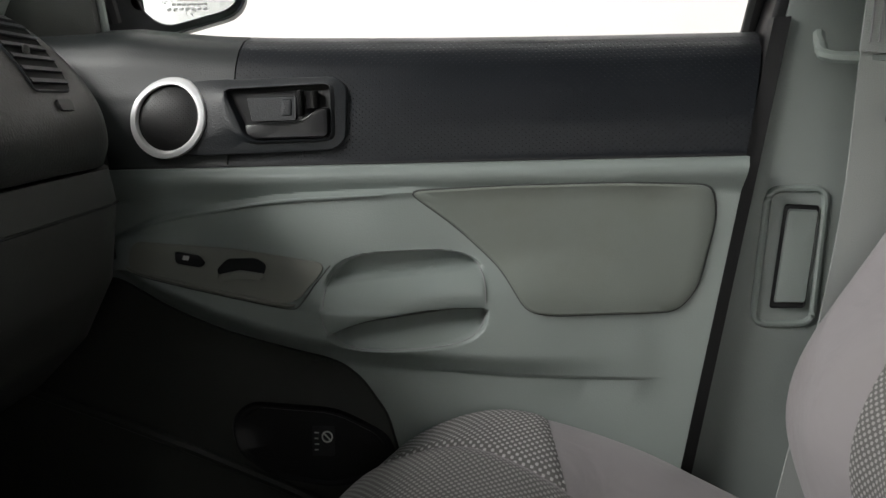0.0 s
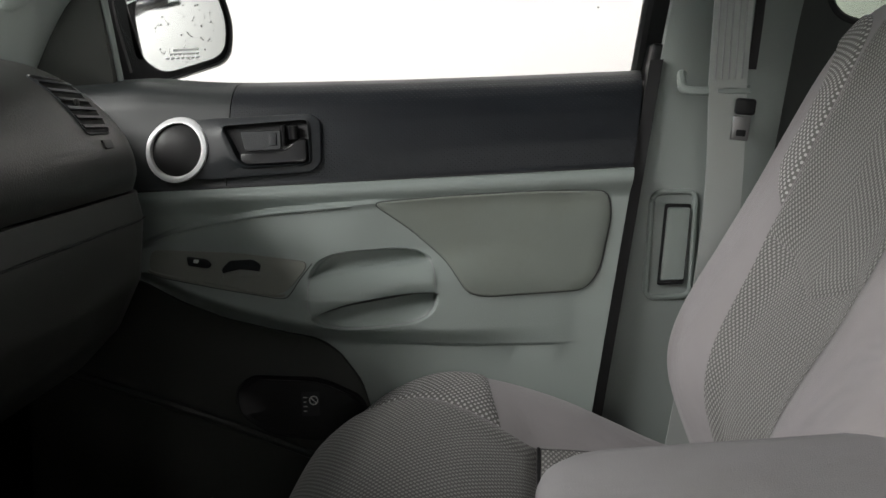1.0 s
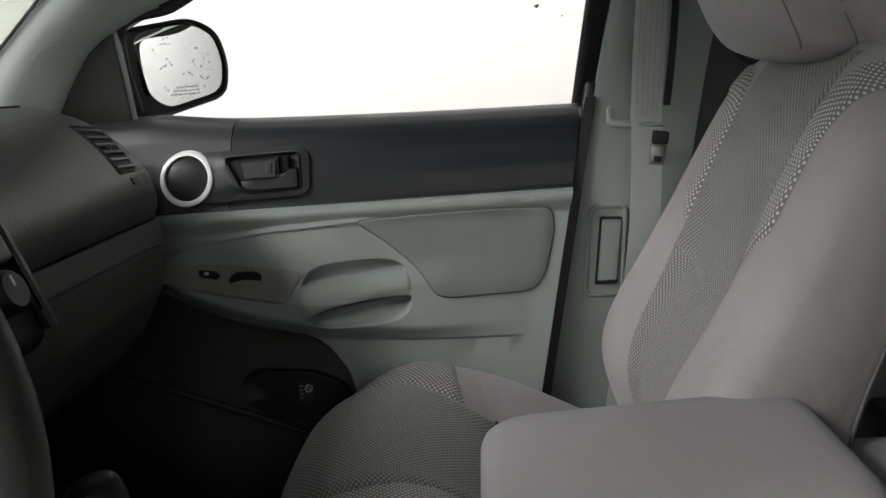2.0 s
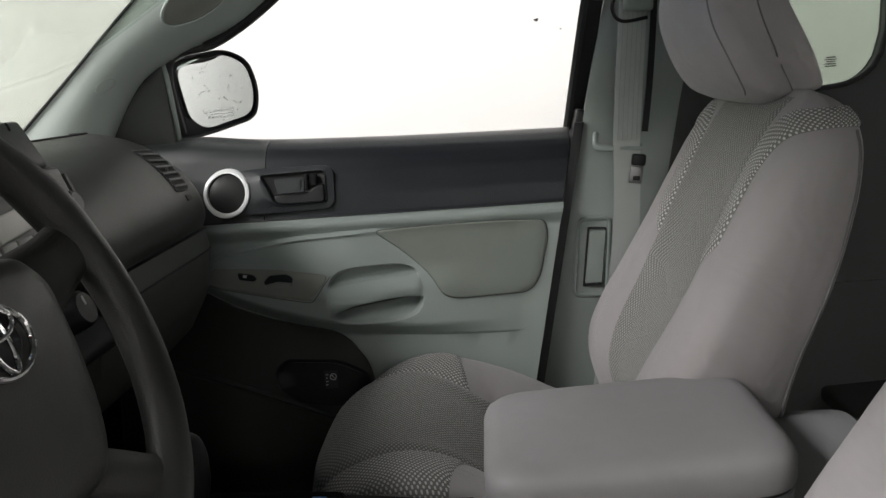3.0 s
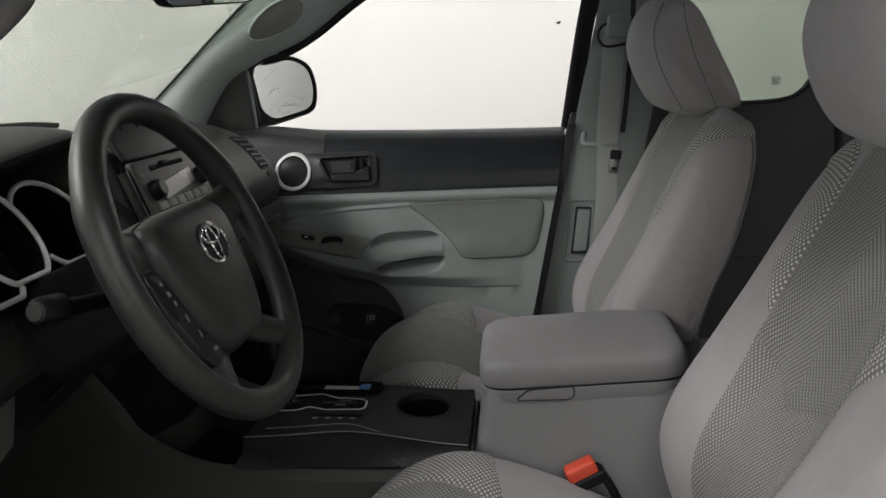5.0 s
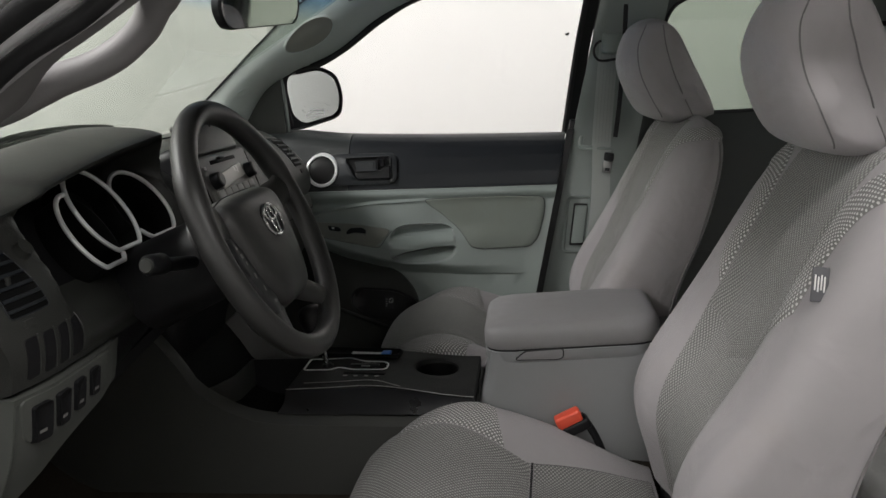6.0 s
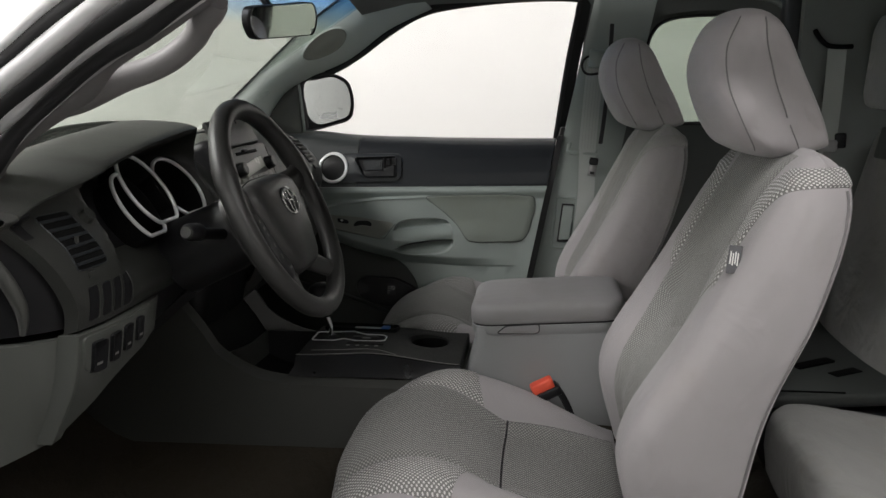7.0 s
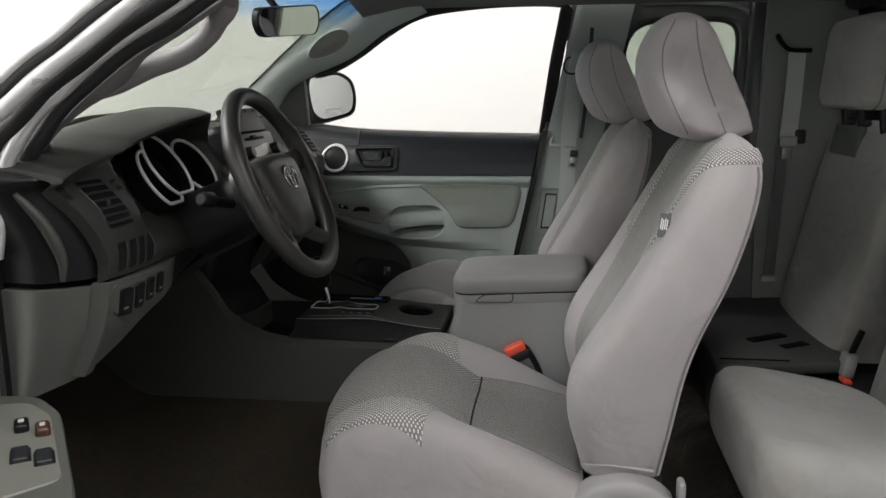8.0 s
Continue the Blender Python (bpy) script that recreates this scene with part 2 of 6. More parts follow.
def part(name, bm, material, parent=None, label="", sharp=38.0):
    """Links a bmesh, given in world metres, as one mesh under a thing or a part."""
    bmesh.ops.remove_doubles(bm, verts=bm.verts, dist=1e-6)
    bmesh.ops.recalc_face_normals(bm, faces=bm.faces)
    for f in bm.faces:
        f.smooth = True
    for e in bm.edges:
        if len(e.link_faces) == 2 and e.calc_face_angle(0) > radians(sharp):
            e.smooth = False
    me = bpy.data.meshes.new(name)
    base = BASE[parent.name] if parent else Vector((0, 0, 0))
    bm.transform(Matrix.Translation(-base))
    bm.to_mesh(me)
    bm.free()
    me.materials.append(material)
    ob = new(name, me)
    BASE[ob.name] = base
    if parent:
        ob.parent = parent
    return tagged(ob, label) if label else ob


def table(*pairs):
    """A smooth curve through a few pairs (x, y), flat beyond its ends."""
    xs, ys = [p[0] for p in pairs], [p[1] for p in pairs]
    n = len(xs)
    ms = []
    for i in range(n):
        a, b = max(i - 1, 0), min(i + 1, n - 1)
        ms.append((ys[b] - ys[a]) / (xs[b] - xs[a]))

    def f(x):
        if x <= xs[0]:
            return ys[0]
        if x >= xs[-1]:
            return ys[-1]
        i = next(k for k in range(n - 1) if x <= xs[k + 1])
        h = xs[i + 1] - xs[i]
        t = (x - xs[i]) / h
        return ((2 * t**3 - 3 * t**2 + 1) * ys[i] + (t**3 - 2 * t**2 + t) * h * ms[i]
                + (3 * t**2 - 2 * t**3) * ys[i + 1] + (t**3 - t**2) * h * ms[i + 1])
    return f


def step(a, b, x):
    t = min(max((x - a) / (b - a), 0.0), 1.0)
    return t * t * (3 - 2 * t)


def spline(pts, n=8, closed=False):
    """A smooth line through points."""
    P = [Vector(p) for p in pts]
    out, m = [], len(P)
    for i in range(m if closed else m - 1):
        a, b, c, d = ((P[(i - 1) % m], P[i], P[(i + 1) % m], P[(i + 2) % m]) if closed else
                      (P[max(i - 1, 0)], P[i], P[i + 1], P[min(i + 2, m - 1)]))
        for k in range(n):
            t = k / n
            out.append(0.5 * (2 * b + (c - a) * t + (2 * a - 5 * b + 4 * c - d) * t**2 + (3 * b - a - 3 * c + d) * t**3))
    if not closed:
        out.append(P[-1].copy())
    return out


def sheet(fn, us, vs, thick=None, uv=False):
    """A grid fn(u, v) -> point; thick: a vector (or a function) by which a back layer is set off, closed at the rim."""
    bm = bmesh.new()
    nu, nv = len(us), len(vs)
    front = [[bm.verts.new(fn(u, v)) for v in vs] for u in us]
    lay = bm.loops.layers.uv.new("UVMap") if uv else None
    for i in range(nu - 1):
        for j in range(nv - 1):
            q = (front[i][j], front[i + 1][j], front[i + 1][j + 1], front[i][j + 1])
            f = bm.faces.new(q)
            if uv:
                for l, (a, b) in zip(f.loops, ((i, j), (i + 1, j), (i + 1, j + 1), (i, j + 1))):
                    l[lay].uv = uv(us[a], vs[b])
    if thick is not None:
        off = thick if callable(thick) else (lambda p: Vector(thick))
        back = [[bm.verts.new(v.co + off(v.co)) for v in row] for row in front]
        for i in range(nu - 1):
            for j in range(nv - 1):
                bm.faces.new((back[i][j], back[i][j + 1], back[i + 1][j + 1], back[i + 1][j]))
        rim = ([(i, 0) for i in range(nu)] + [(nu - 1, j) for j in range(1, nv)]
               + [(i, nv - 1) for i in range(nu - 2, -1, -1)] + [(0, j) for j in range(nv - 2, 0, -1)])
        for a, b in zip(rim, rim[1:] + rim[:1]):
            bm.faces.new((front[a[0]][a[1]], front[b[0]][b[1]], back[b[0]][b[1]], back[a[0]][a[1]]))
    return bm


def loft(rings, cap=True, closed=True):
    bm = bmesh.new()
    V = [[bm.verts.new(p) for p in r] for r in rings]
    n = len(V[0])
    for a, b in zip(V, V[1:]):
        for k in range(n if closed else n - 1):
            bm.faces.new((a[k], a[(k + 1) % n], b[(k + 1) % n], b[k]))
    if cap:
        bm.faces.new(V[0][::-1])
        bm.faces.new(V[-1])
    return bm


def tube(pts, r, seg=10, closed=False, flat=1.0, up=None):
    """A round (or flattened) rod along points; r: a radius, or one for each point."""
    P = [Vector(p) for p in pts]
    n = len(P)
    rs = r if isinstance(r, (list, tuple)) else [r] * n
    ref = Vector(up) if up else Vector((0.31, 0.27, 0.91))
    rings = []
    for i in range(n):
        a, b = (P[(i - 1) % n], P[(i + 1) % n]) if closed else (P[max(i - 1, 0)], P[min(i + 1, n - 1)])
        t = (b - a).normalized()
        s = t.cross(ref)
        if s.length < 1e-4:
            s = t.cross(Vector((1, 0, 0)))
        s.normalize()
        w = s.cross(t)
        rings.append([P[i] + rs[i] * (math.cos(2 * math.pi * k / seg) * s + flat * math.sin(2 * math.pi * k / seg) * w) for k in range(seg)])
    if closed:
        rings.append(rings[0])
    return loft(rings, cap=not closed)


def rbox(sx, sy, sz, r, m, seg=3):
    """A box of that size with rounded edges, at the pose m."""
    bm = bmesh.new()
    bmesh.ops.create_cube(bm, size=1.0)
    bm.transform(Matrix.Diagonal((sx, sy, sz, 1)))
    r = min(r, 0.49 * min(sx, sy, sz))
    bmesh.ops.bevel(bm, geom=bm.edges[:], offset=r, segments=seg, affect="EDGES", profile=0.5)
    bm.transform(m)
    return bm


def patch(outline, place, rings=((1.0, -0.003), (0.985, 0.003), (0.75, 0.004), (0.5, 0.004), (0.25, 0.004)), uv=False):
    """A padded piece: an outline (a, b) filled by shrunk copies of itself; place(a, b, d) -> point, d proud of the support."""
    bm = bmesh.new()
    lay = bm.loops.layers.uv.new("UVMap") if uv else None
    ca = sum(p[0] for p in outline) / len(outline)
    cb = sum(p[1] for p in outline) / len(outline)
    rows, keys = [], {}
    for s, d in rings:
        row = []
        for a, b, *_ in outline:
            q = (ca + s * (a - ca), cb + s * (b - cb))
            v = bm.verts.new(place(*q, d))
            keys[v] = q
            row.append(v)
        rows.append(row)
    mid = bm.verts.new(place(ca, cb, rings[-1][1]))
    keys[mid] = (ca, cb)
    n = len(outline)
    faces = []
    for a, b in zip(rows, rows[1:]):
        for k in range(n):
            faces.append(bm.faces.new((a[k], a[(k + 1) % n], b[(k + 1) % n], b[k])))
    for k in range(n):
        faces.append(bm.faces.new((rows[-1][k], rows[-1][(k + 1) % n], mid)))
    if uv:
        for f in faces:
            for l in f.loops:
                l[lay].uv = keys[l.vert]
    return bm


def polar(outline, c, n=72):
    """An outline taken at n even angles round c."""
    out = []
    for k in range(n):
        d = Vector((math.cos(2 * math.pi * k / n), math.sin(2 * math.pi * k / n)))
        best = 0.0
        for p, q in zip(outline, outline[1:] + outline[:1]):
            e = Vector((q[0] - p[0], q[1] - p[1]))
            w = Vector((p[0] - c[0], p[1] - c[1]))
            det = d.x * e.y - d.y * e.x
            if abs(det) < 1e-12:
                continue
            r, t = (w.x * e.y - w.y * e.x) / det, (w.x * d.y - w.y * d.x) / det
            if -1e-6 <= t <= 1 + 1e-6 and r > best:
                best = r
        out.append((c[0] + best * d.x, c[1] + best * d.y))
    return out


def rounded(pts, r, n=5):
    """A polygon (a, b) with its corners rounded by r."""
    P = [Vector((p[0], p[1])) for p in pts]
    out = []
    for i in range(len(P)):
        a, b, c = P[i - 1], P[i], P[(i + 1) % len(P)]
        u, v = (a - b), (c - b)
        q = min(r, 0.45 * u.length, 0.45 * v.length)
        p0, p1 = b + u.normalized() * q, b + v.normalized() * q
        for k in range(n + 1):
            t = k / n
            out.append(tuple((1 - t)**2 * p0 + 2 * t * (1 - t) * b + t * t * p1))
    return out


def dense(pts, gap):
    """The same polygon with its long sides split."""
    out = []
    for p, q in zip(pts, pts[1:] + pts[:1]):
        n = max(1, int(math.dist(p, q) / gap))
        out += [(p[0] + (q[0] - p[0]) * k / n, p[1] + (q[1] - p[1]) * k / n) for k in range(n)]
    return out


def span(a, b, n):
    return [a + (b - a) * k / n for k in range(n + 1)]


def ellipse(ca, cb, ra, rb, n=32):
    return [(ca + ra * math.cos(2 * math.pi * k / n), cb + rb * math.sin(2 * math.pi * k / n)) for k in range(n)]


# ---- the booth ----
def block(name, lo, hi, material, label):
    c = [(a + b) / 2 for a, b in zip(lo, hi)]
    s = [b - a for a, b in zip(lo, hi)]
    ob = part(name, rbox(*s, 0.004, pose(*c), 1), material)
    return tagged(ob, label, "structure", kind="structure")


block("ground", (-5, -6, -0.2), (6, 4, 0), CONCRETE, "grey sealed concrete floor of the photo booth")
block("wall_east", (-5, 3.6, 0), (6, 3.8, 3.3), WALL, "white painted booth wall beside the truck")
# out of view: this wall and the ceiling are greyed to tune bounce light
block("wall_west", (-5, -6.0, 0), (6, -5.8, 3.3), WALL_GREY, "unseen grey wall added behind the camera, its tone set for bounce light")
block("wall_north", (-5.0, -5.8, 0), (-4.8, 3.6, 3.3), WALL, "white painted booth wall in front of the truck")
block("wall_south", (5.8, -5.8, 0), (6, 3.6, 3.3), WALL, "white painted booth wall behind the truck")
block("ceiling", (-5, -6, 3.3), (6, 4, 3.45), BOUNCE_CEILING, "unseen grey ceiling added over the booth, its tone set for bounce light")

spots = bmesh.new()
dust = random.Random(9)
for x, z, r in [(0.549, 1.575, 0.010), (0.556, 1.582, 0.007), (0.541, 1.579, 0.006), (0.16, 1.42, 0.003), (-0.5, 1.9, 0.006), (0.9, 1.8, 0.005), (1.6, 1.75, 0.006)] + [(dust.uniform(-4, 3), dust.uniform(1.3, 2.6), dust.uniform(0.002, 0.006)) for _ in range(40)]:
    bmesh.ops.create_uvsphere(spots, u_segments=8, v_segments=4, radius=r, matrix=pose(x, 3.598, z) @ Matrix.Diagonal((1, 0.2, 0.7, 1)))
tagged(part("wall_specks", spots, BLACK), "small dark specks on the white wall", "marks", kind="stuff")

# ---- the cab's shell ----
SILL = table((-0.30, 1.240), (-0.19, 1.227), (0.0, 1.218), (0.2, 1.212), (0.40, 1.208))


def door_y(z):
    """How far out the door's inner panel stands at height z."""
    return 0.655 + 0.2 * (z - 1.08)


def glass_y(z):
    return 0.80 - 0.36 * max(z - 1.2, 0)


def rear_x(z):
    """The door's rear edge, which leans back towards the top."""
    return 0.383 + 0.22 * (z - 1.081)


TUB = tagged(part("floor", sheet(lambda x, y: Vector((x, y, 0.45 + 0.25 * math.exp(-((y - 0.015) / 0.225)**6) * step(0.9, 0.5, x)
             + 0.30 * step(-0.45, -0.85, x) + 0.12 * step(0.72, 0.80, x))), span(-0.95, 1.45, 60), span(-0.72, 0.72, 72), (0, 0, -0.04)),
             CARPET), "dark grey worn carpet on the cab floor", "floor", kind="structure")


def roof_z(x, y):
    return 1.655 - 0.16 * y * y - 0.05 * step(0.1, -0.25, x) - 0.02 * step(0.9, 1.4, x)


tagged(part("ceiling_liner", sheet(lambda x, y: Vector((x, y, roof_z(x, y))), span(-0.12, 1.42, 24), span(-0.66, 0.66, 24), (0, 0, 0.05)), LINER),
       "grey fabric headliner under the cab roof", "headliner", kind="structure")
back = tagged(part("wall_cab_back", sheet(lambda y, z: Vector((1.40 - 0.10 * (z - 0.5), y, z)), span(-0.70, 0.70, 10), span(0.45, 1.18, 8), (0.05, 0, 0)), DARK),
              "dark trim of the cab's rear wall", "wall", kind="structure")
rearpane = tagged(part("window_rear", sheet(lambda y, z: Vector((1.345 - 0.2 * (z - 1.18), y, z)), span(-0.60, 0.60, 6), span(1.18, 1.56, 4), (0.005, 0, 0)), TINT),
                  "tinted rear window of the cab", "window", kind="structure")
rearpane.visible_shadow = False
for y in (-0.64, 0.64):
    part("pillar", rbox(0.10, 0.16, 0.50, 0.03, pose(1.36, y, 1.38, 0, -8, 0)), DARK, back)
part("header", rbox(0.10, 1.3, 0.10, 0.03, pose(1.29, 0, 1.60)), DARK, back)

# firewall and the lower nose, which close the footwell
tagged(part("wall_firewall", sheet(lambda y, z: Vector((-0.85 - 0.1 * (z - 0.6), y, z)), span(-0.74, 0.74, 8), span(0.4, 1.22, 8), (-0.05, 0, 0)), CARPET),
       "carpeted firewall at the end of the footwell", "wall", kind="structure")
for side in (-1, 1):
    tagged(part("wall_kick", sheet(lambda x, z: Vector((x, side * 0.70, z)), span(-0.92, -0.40, 8), span(0.4, 1.22, 8), (0, side * 0.03, 0)), BLACK),
           "black kick panel beside the footwell", "wall", kind="structure")

# bonnet seen only as a closing form in front of the windshield
tagged(part("bonnet", sheet(lambda x, y: Vector((x, y, 1.17 - 0.05 * ((x + 0.9) / 1.2)**2 - 0.10 * y * y)), span(-2.1, -0.93, 12), span(-0.75, 0.75, 12), (0, 0, -0.05)), BODY),
       "silver painted bonnet in front of the windshield", "bonnet", kind="structure")

# windshield
def shield(y, s):
    if y > 0.7:
        y = 0.7 + (y - 0.7) * (1 + 2.5 * (1 - step(0.0, 0.40, s)))
    return Vector((-0.92 + 0.76 * s + 0.10 * y * y, y * (1 - 0.10 * s), 1.20 + 0.43 * s - 0.015 * math.sin(math.pi * s) - 0.10 * y * y * s - 0.10 * s * step(-0.20, -0.62, y)))


pane = tagged(part("window_windshield", sheet(shield, span(-0.66, 0.80, 22), span(-0.12, 1, 11), (0.0, 0, 0.006)), SHIELD),
              "windshield with a green tint and a blue band at its top", "windshield", kind="structure")
pane.visible_shadow = False

# ---- pillars of the windshield ----
def pillar_line(s):
    """Lower and upper edge of the passenger side's pillar trim, from the dash up to the roof."""
    low = spline(((-0.47, 0.72, 1.235), (-0.395, 0.735, 1.345), (-0.30, 0.735, 1.398), (-0.17, 0.715, 1.447), (-0.055, 0.69, 1.518), (0.07, 0.665, 1.572)), 8)
    upp = spline(((-0.66, 0.665, 1.22), (-0.50, 0.655, 1.355), (-0.37, 0.64, 1.464), (-0.25, 0.62, 1.556), (-0.14, 0.60, 1.618), (-0.02, 0.59, 1.64)), 8)
    i = min(int(s * 40), 39)
    t = s * 40 - i
    return low[i].lerp(low[i + 1], t), upp[i].lerp(upp[i + 1], t)


def pillar(side):
    def fn(s, v):
        lo, up = pillar_line(s)
        p = lo.lerp(up, v) + Vector((0.012, -0.03, 0.0)) * math.sin(math.pi * v)
        return Vector((p.x, side * p.y, p.z))
    return sheet(fn, span(0, 1, 30), span(0, 1, 8), (0.0, side * 0.02, -0.0))


apil = thing("windshield_pillar", (-0.45, 0.69, 1.24), "grey-green moulded trim on the windshield pillar with an oval plug", "pillar")
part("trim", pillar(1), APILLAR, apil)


def on_pillar(a, b, d):
    lo, up = pillar_line(a)
    p = lo.lerp(up, b) + Vector((0.012, -0.03, 0.0)) * math.sin(math.pi * b)
    return p + Vector((0.3, -0.95, 0.1)) * d


part("plug", patch(ellipse(0.545, 0.52, 0.105, 0.22, 28), on_pillar, ((1, -0.001), (0.93, 0.005), (0.8, 0.002), (0.4, 0.001))), TAN, apil, "darker oval handle plug")
part("rim", tube([on_pillar(a, b, 0.002) for a, b in ellipse(0.545, 0.52, 0.105, 0.22, 28)], 0.0022, 6, True), APILLAR, apil)
part("cap", patch(ellipse(0.20, 0.45, 0.025, 0.11, 16), on_pillar, ((1, -0.001), (0.9, 0.002), (0.5, 0.002))), APILLAR, apil)

part("seal", tube([pillar_line(k / 30)[1] + Vector((0.0, -0.004, 0.002)) for k in range(31)], 0.003, 6), RUBBER, apil, "black windshield seal")

# ---- passenger door ----
door = thing("passenger_door", (0.0, 0.66, 0.5), "grey and charcoal trimmed passenger door, closed, with a cloth insert", "car door")
ARM_TOP = table((-0.30, 1.003), (-0.283, 1.012), (-0.233, 1.030), (-0.167, 1.041), (-0.103, 1.049), (-0.041, 1.052), (0.04, 1.055))
ARM_LOW = table((-0.30, 0.985), (-0.29, 0.975), (-0.234, 0.940), (-0.17, 0.913), (-0.106, 0.894), (-0.043, 0.879), (0.14, 0.865), (0.284, 0.861))
PAN_TOP = table((-0.27, 1.012), (-0.15, 1.003), (-0.043, 0.986), (0.05, 0.975))
PAN_LOW = table((-0.27, 0.984), (-0.169, 0.961), (-0.077, 0.942), (0.0, 0.935), (0.12, 0.925))


BAR_TOP = table((-0.05, 0.9625), (-0.004, 0.968), (0.048, 0.971), (0.106, 0.976), (0.12, 0.977))
BAR_LOW = table((-0.05, 0.914), (-0.033, 0.920), (-0.005, 0.929), (0.032, 0.934), (0.077, 0.937), (0.12, 0.937))


def pocket(x, z, ring):
    """1 inside the grab recess, 0 outside it."""
    a, b = (x - 0.0345) / 0.0835, (z - 0.946) / 0.0475
    return step(1 + ring, 1 - ring, (abs(a)**3.2 + abs(b)**3.2)**(1 / 3.2))


def relief(x, z):
    """How far the lower panel bulges into the cab."""
    d = 0.012 * step(1.046, 1.072, z) - 0.007 * step(1.074, 1.083, z)
    top, low = ARM_TOP(x), ARM_LOW(x)
    fade = step(0.10, -0.02, x) * step(-0.312, -0.280, x)
    p1, p2 = PAN_TOP(x), PAN_LOW(x)
    if z > p1:
        k = (0.013 + 0.006 * step(top, p1, z)) * step(top + 0.006, top - 0.001, z)
    elif z > p2:
        k = 0.019 + 0.020 * step(p1 + 0.002, p2, z) + 0.003 * step(p2 + 0.008, p2, z)
    else:
        k = 0.042 * step(low - 0.008, low + 0.034, z)
    d += fade * k
    body = step(-0.02, 0.10, x)
    d += body * (0.018 * step(0.995, 0.950, z) * step(low - 0.004, low + 0.026, z) * step(0.30, 0.10, x) + 0.004 * step(low - 0.003, low + 0.003, z) * step(0.30, 0.27, x))
    m = pocket(x, z, 0.045)
    if m > 0:
        t, b = BAR_TOP(x), BAR_LOW(x)
        up = -0.016 * step(t - 0.001, t + 0.004, z)
        dn = -(0.004 + 0.020 * step(0.898, b, z)) * step(b + 0.0005, b - 0.0025, z)
        v = min(max((z - b) / (t - b), 0.0), 1.0)
        d += m * (up + dn + 0.006 * math.sin(math.pi * v)**0.7 - 0.003)
    return d


def on_door(x, z, d=0.0):
    return Vector((x, door_y(z) - relief(x, z) - d, z))


def lower_panel(s, z):
    a = -0.46
    return on_door(a + s * (rear_x(z) - a), z)


part("lower_panel", sheet(lower_panel, span(0, 0.16, 8) + span(0.16, 0.73, 230)[1:] + span(0.73, 1, 16)[1:], [0.50 + 0.03 * k for k in range(12)] + span(0.86, 1.01, 105) + span(1.01, 1.083, 36)[1:], (0, 0.03, 0)), GREY, door)


def upper_panel(s, v):
    """The charcoal upper trim: v runs from the belt up and over the sill to the glass."""
    x = -0.46 + s * (rear_x(1.08 + 0.13 * v) + 0.46)
    lift = SILL(x) - 1.208
    prof = ((0.0, 1.082, 0.664), (0.06, 1.086, 0.669), (0.3, 1.12, 0.677), (0.55, 1.16, 0.691), (0.7, 1.182, 0.704), (0.78, 1.194, 0.717),
            (0.86, 1.203, 0.735), (0.93, 1.208, 0.760), (1.0, 1.208, 0.792))
    i = max(k for k in range(len(prof) - 1) if prof[k][0] <= v)
    t = (v - prof[i][0]) / (prof[i + 1][0] - prof[i][0])
    z = prof[i][1] + t * (prof[i + 1][1] - prof[i][1])
    y = prof[i][2] + t * (prof[i + 1][2] - prof[i][2])
    return Vector((x, y, z + lift * step(0.5, 0.85, v)))


def trim_y(z):
    return 0.668 + (0.023 * (z - 1.086) / 0.074 if z < 1.16 else 0.023 + 0.013 * (z - 1.16) / 0.022)


part("upper_trim", sheet(upper_panel, span(0.345, 1, 44), [k / 40 for k in range(41)], (0, 0.012, -0.012)), PERF, door, "charcoal perforated upper trim")
part("front_trim", sheet(upper_panel, span(0, 0.343, 24), [k / 40 for k in range(41)], (0, 0.012, -0.012)), UPGREY, door, "smooth front of the upper trim, windshield sheen put into its green-grey")
part("belt_joint", tube([Vector((x, 0.664, 1.0835)) for x in span(-0.40, rear_x(1.083), 30)], 0.0022, 6), RUBBER, door)
part("seam", tube([Vector((-0.166 + 0.004 * k / 6, trim_y(1.174 + 0.006 * k) - 0.001 + 0.0022 * k, 1.172 + 0.006 * k)) for k in range(6)], 0.0012, 6), RUBBER, door)

# cloth insert with its sewn edge
INSERT = dense(rounded(((0.035, 1.056), (0.085, 1.019), (0.137, 0.972), (0.160, 0.934), (0.187, 0.929), (0.312, 0.929), (0.333, 0.953), (0.352, 1.024), (0.349, 1.056), (0.257, 1.061), (0.141, 1.060)), 0.016), 0.012)
part("cloth_insert", patch(INSERT, lambda x, z, d: on_door(x, z, d), ((1.0, -0.004), (0.99, 0.0035), (0.965, 0.0055), (0.85, 0.007), (0.7, 0.007), (0.5, 0.007), (0.25, 0.007))), CLOTH_DOOR, door, "olive-grey cloth insert, stained towards its lower edge")
part("insert_groove", tube([on_door(x, z, 0.0) for x, z in INSERT], 0.0014, 6, True), SHADE, door)

# switch panel
SWP = dense(rounded(((-0.268, 1.010), (-0.150, 1.001), (-0.046, 0.984), (-0.079, 0.946), (-0.169, 0.964), (-0.262, 0.985)), 0.016), 0.01)
panel = part("switch_panel", patch(SWP, on_door, ((1.0, -0.002), (0.985, 0.0022), (0.9, 0.003), (0.7, 0.003), (0.4, 0.003))), TAN, door, "tan-grey switch panel")


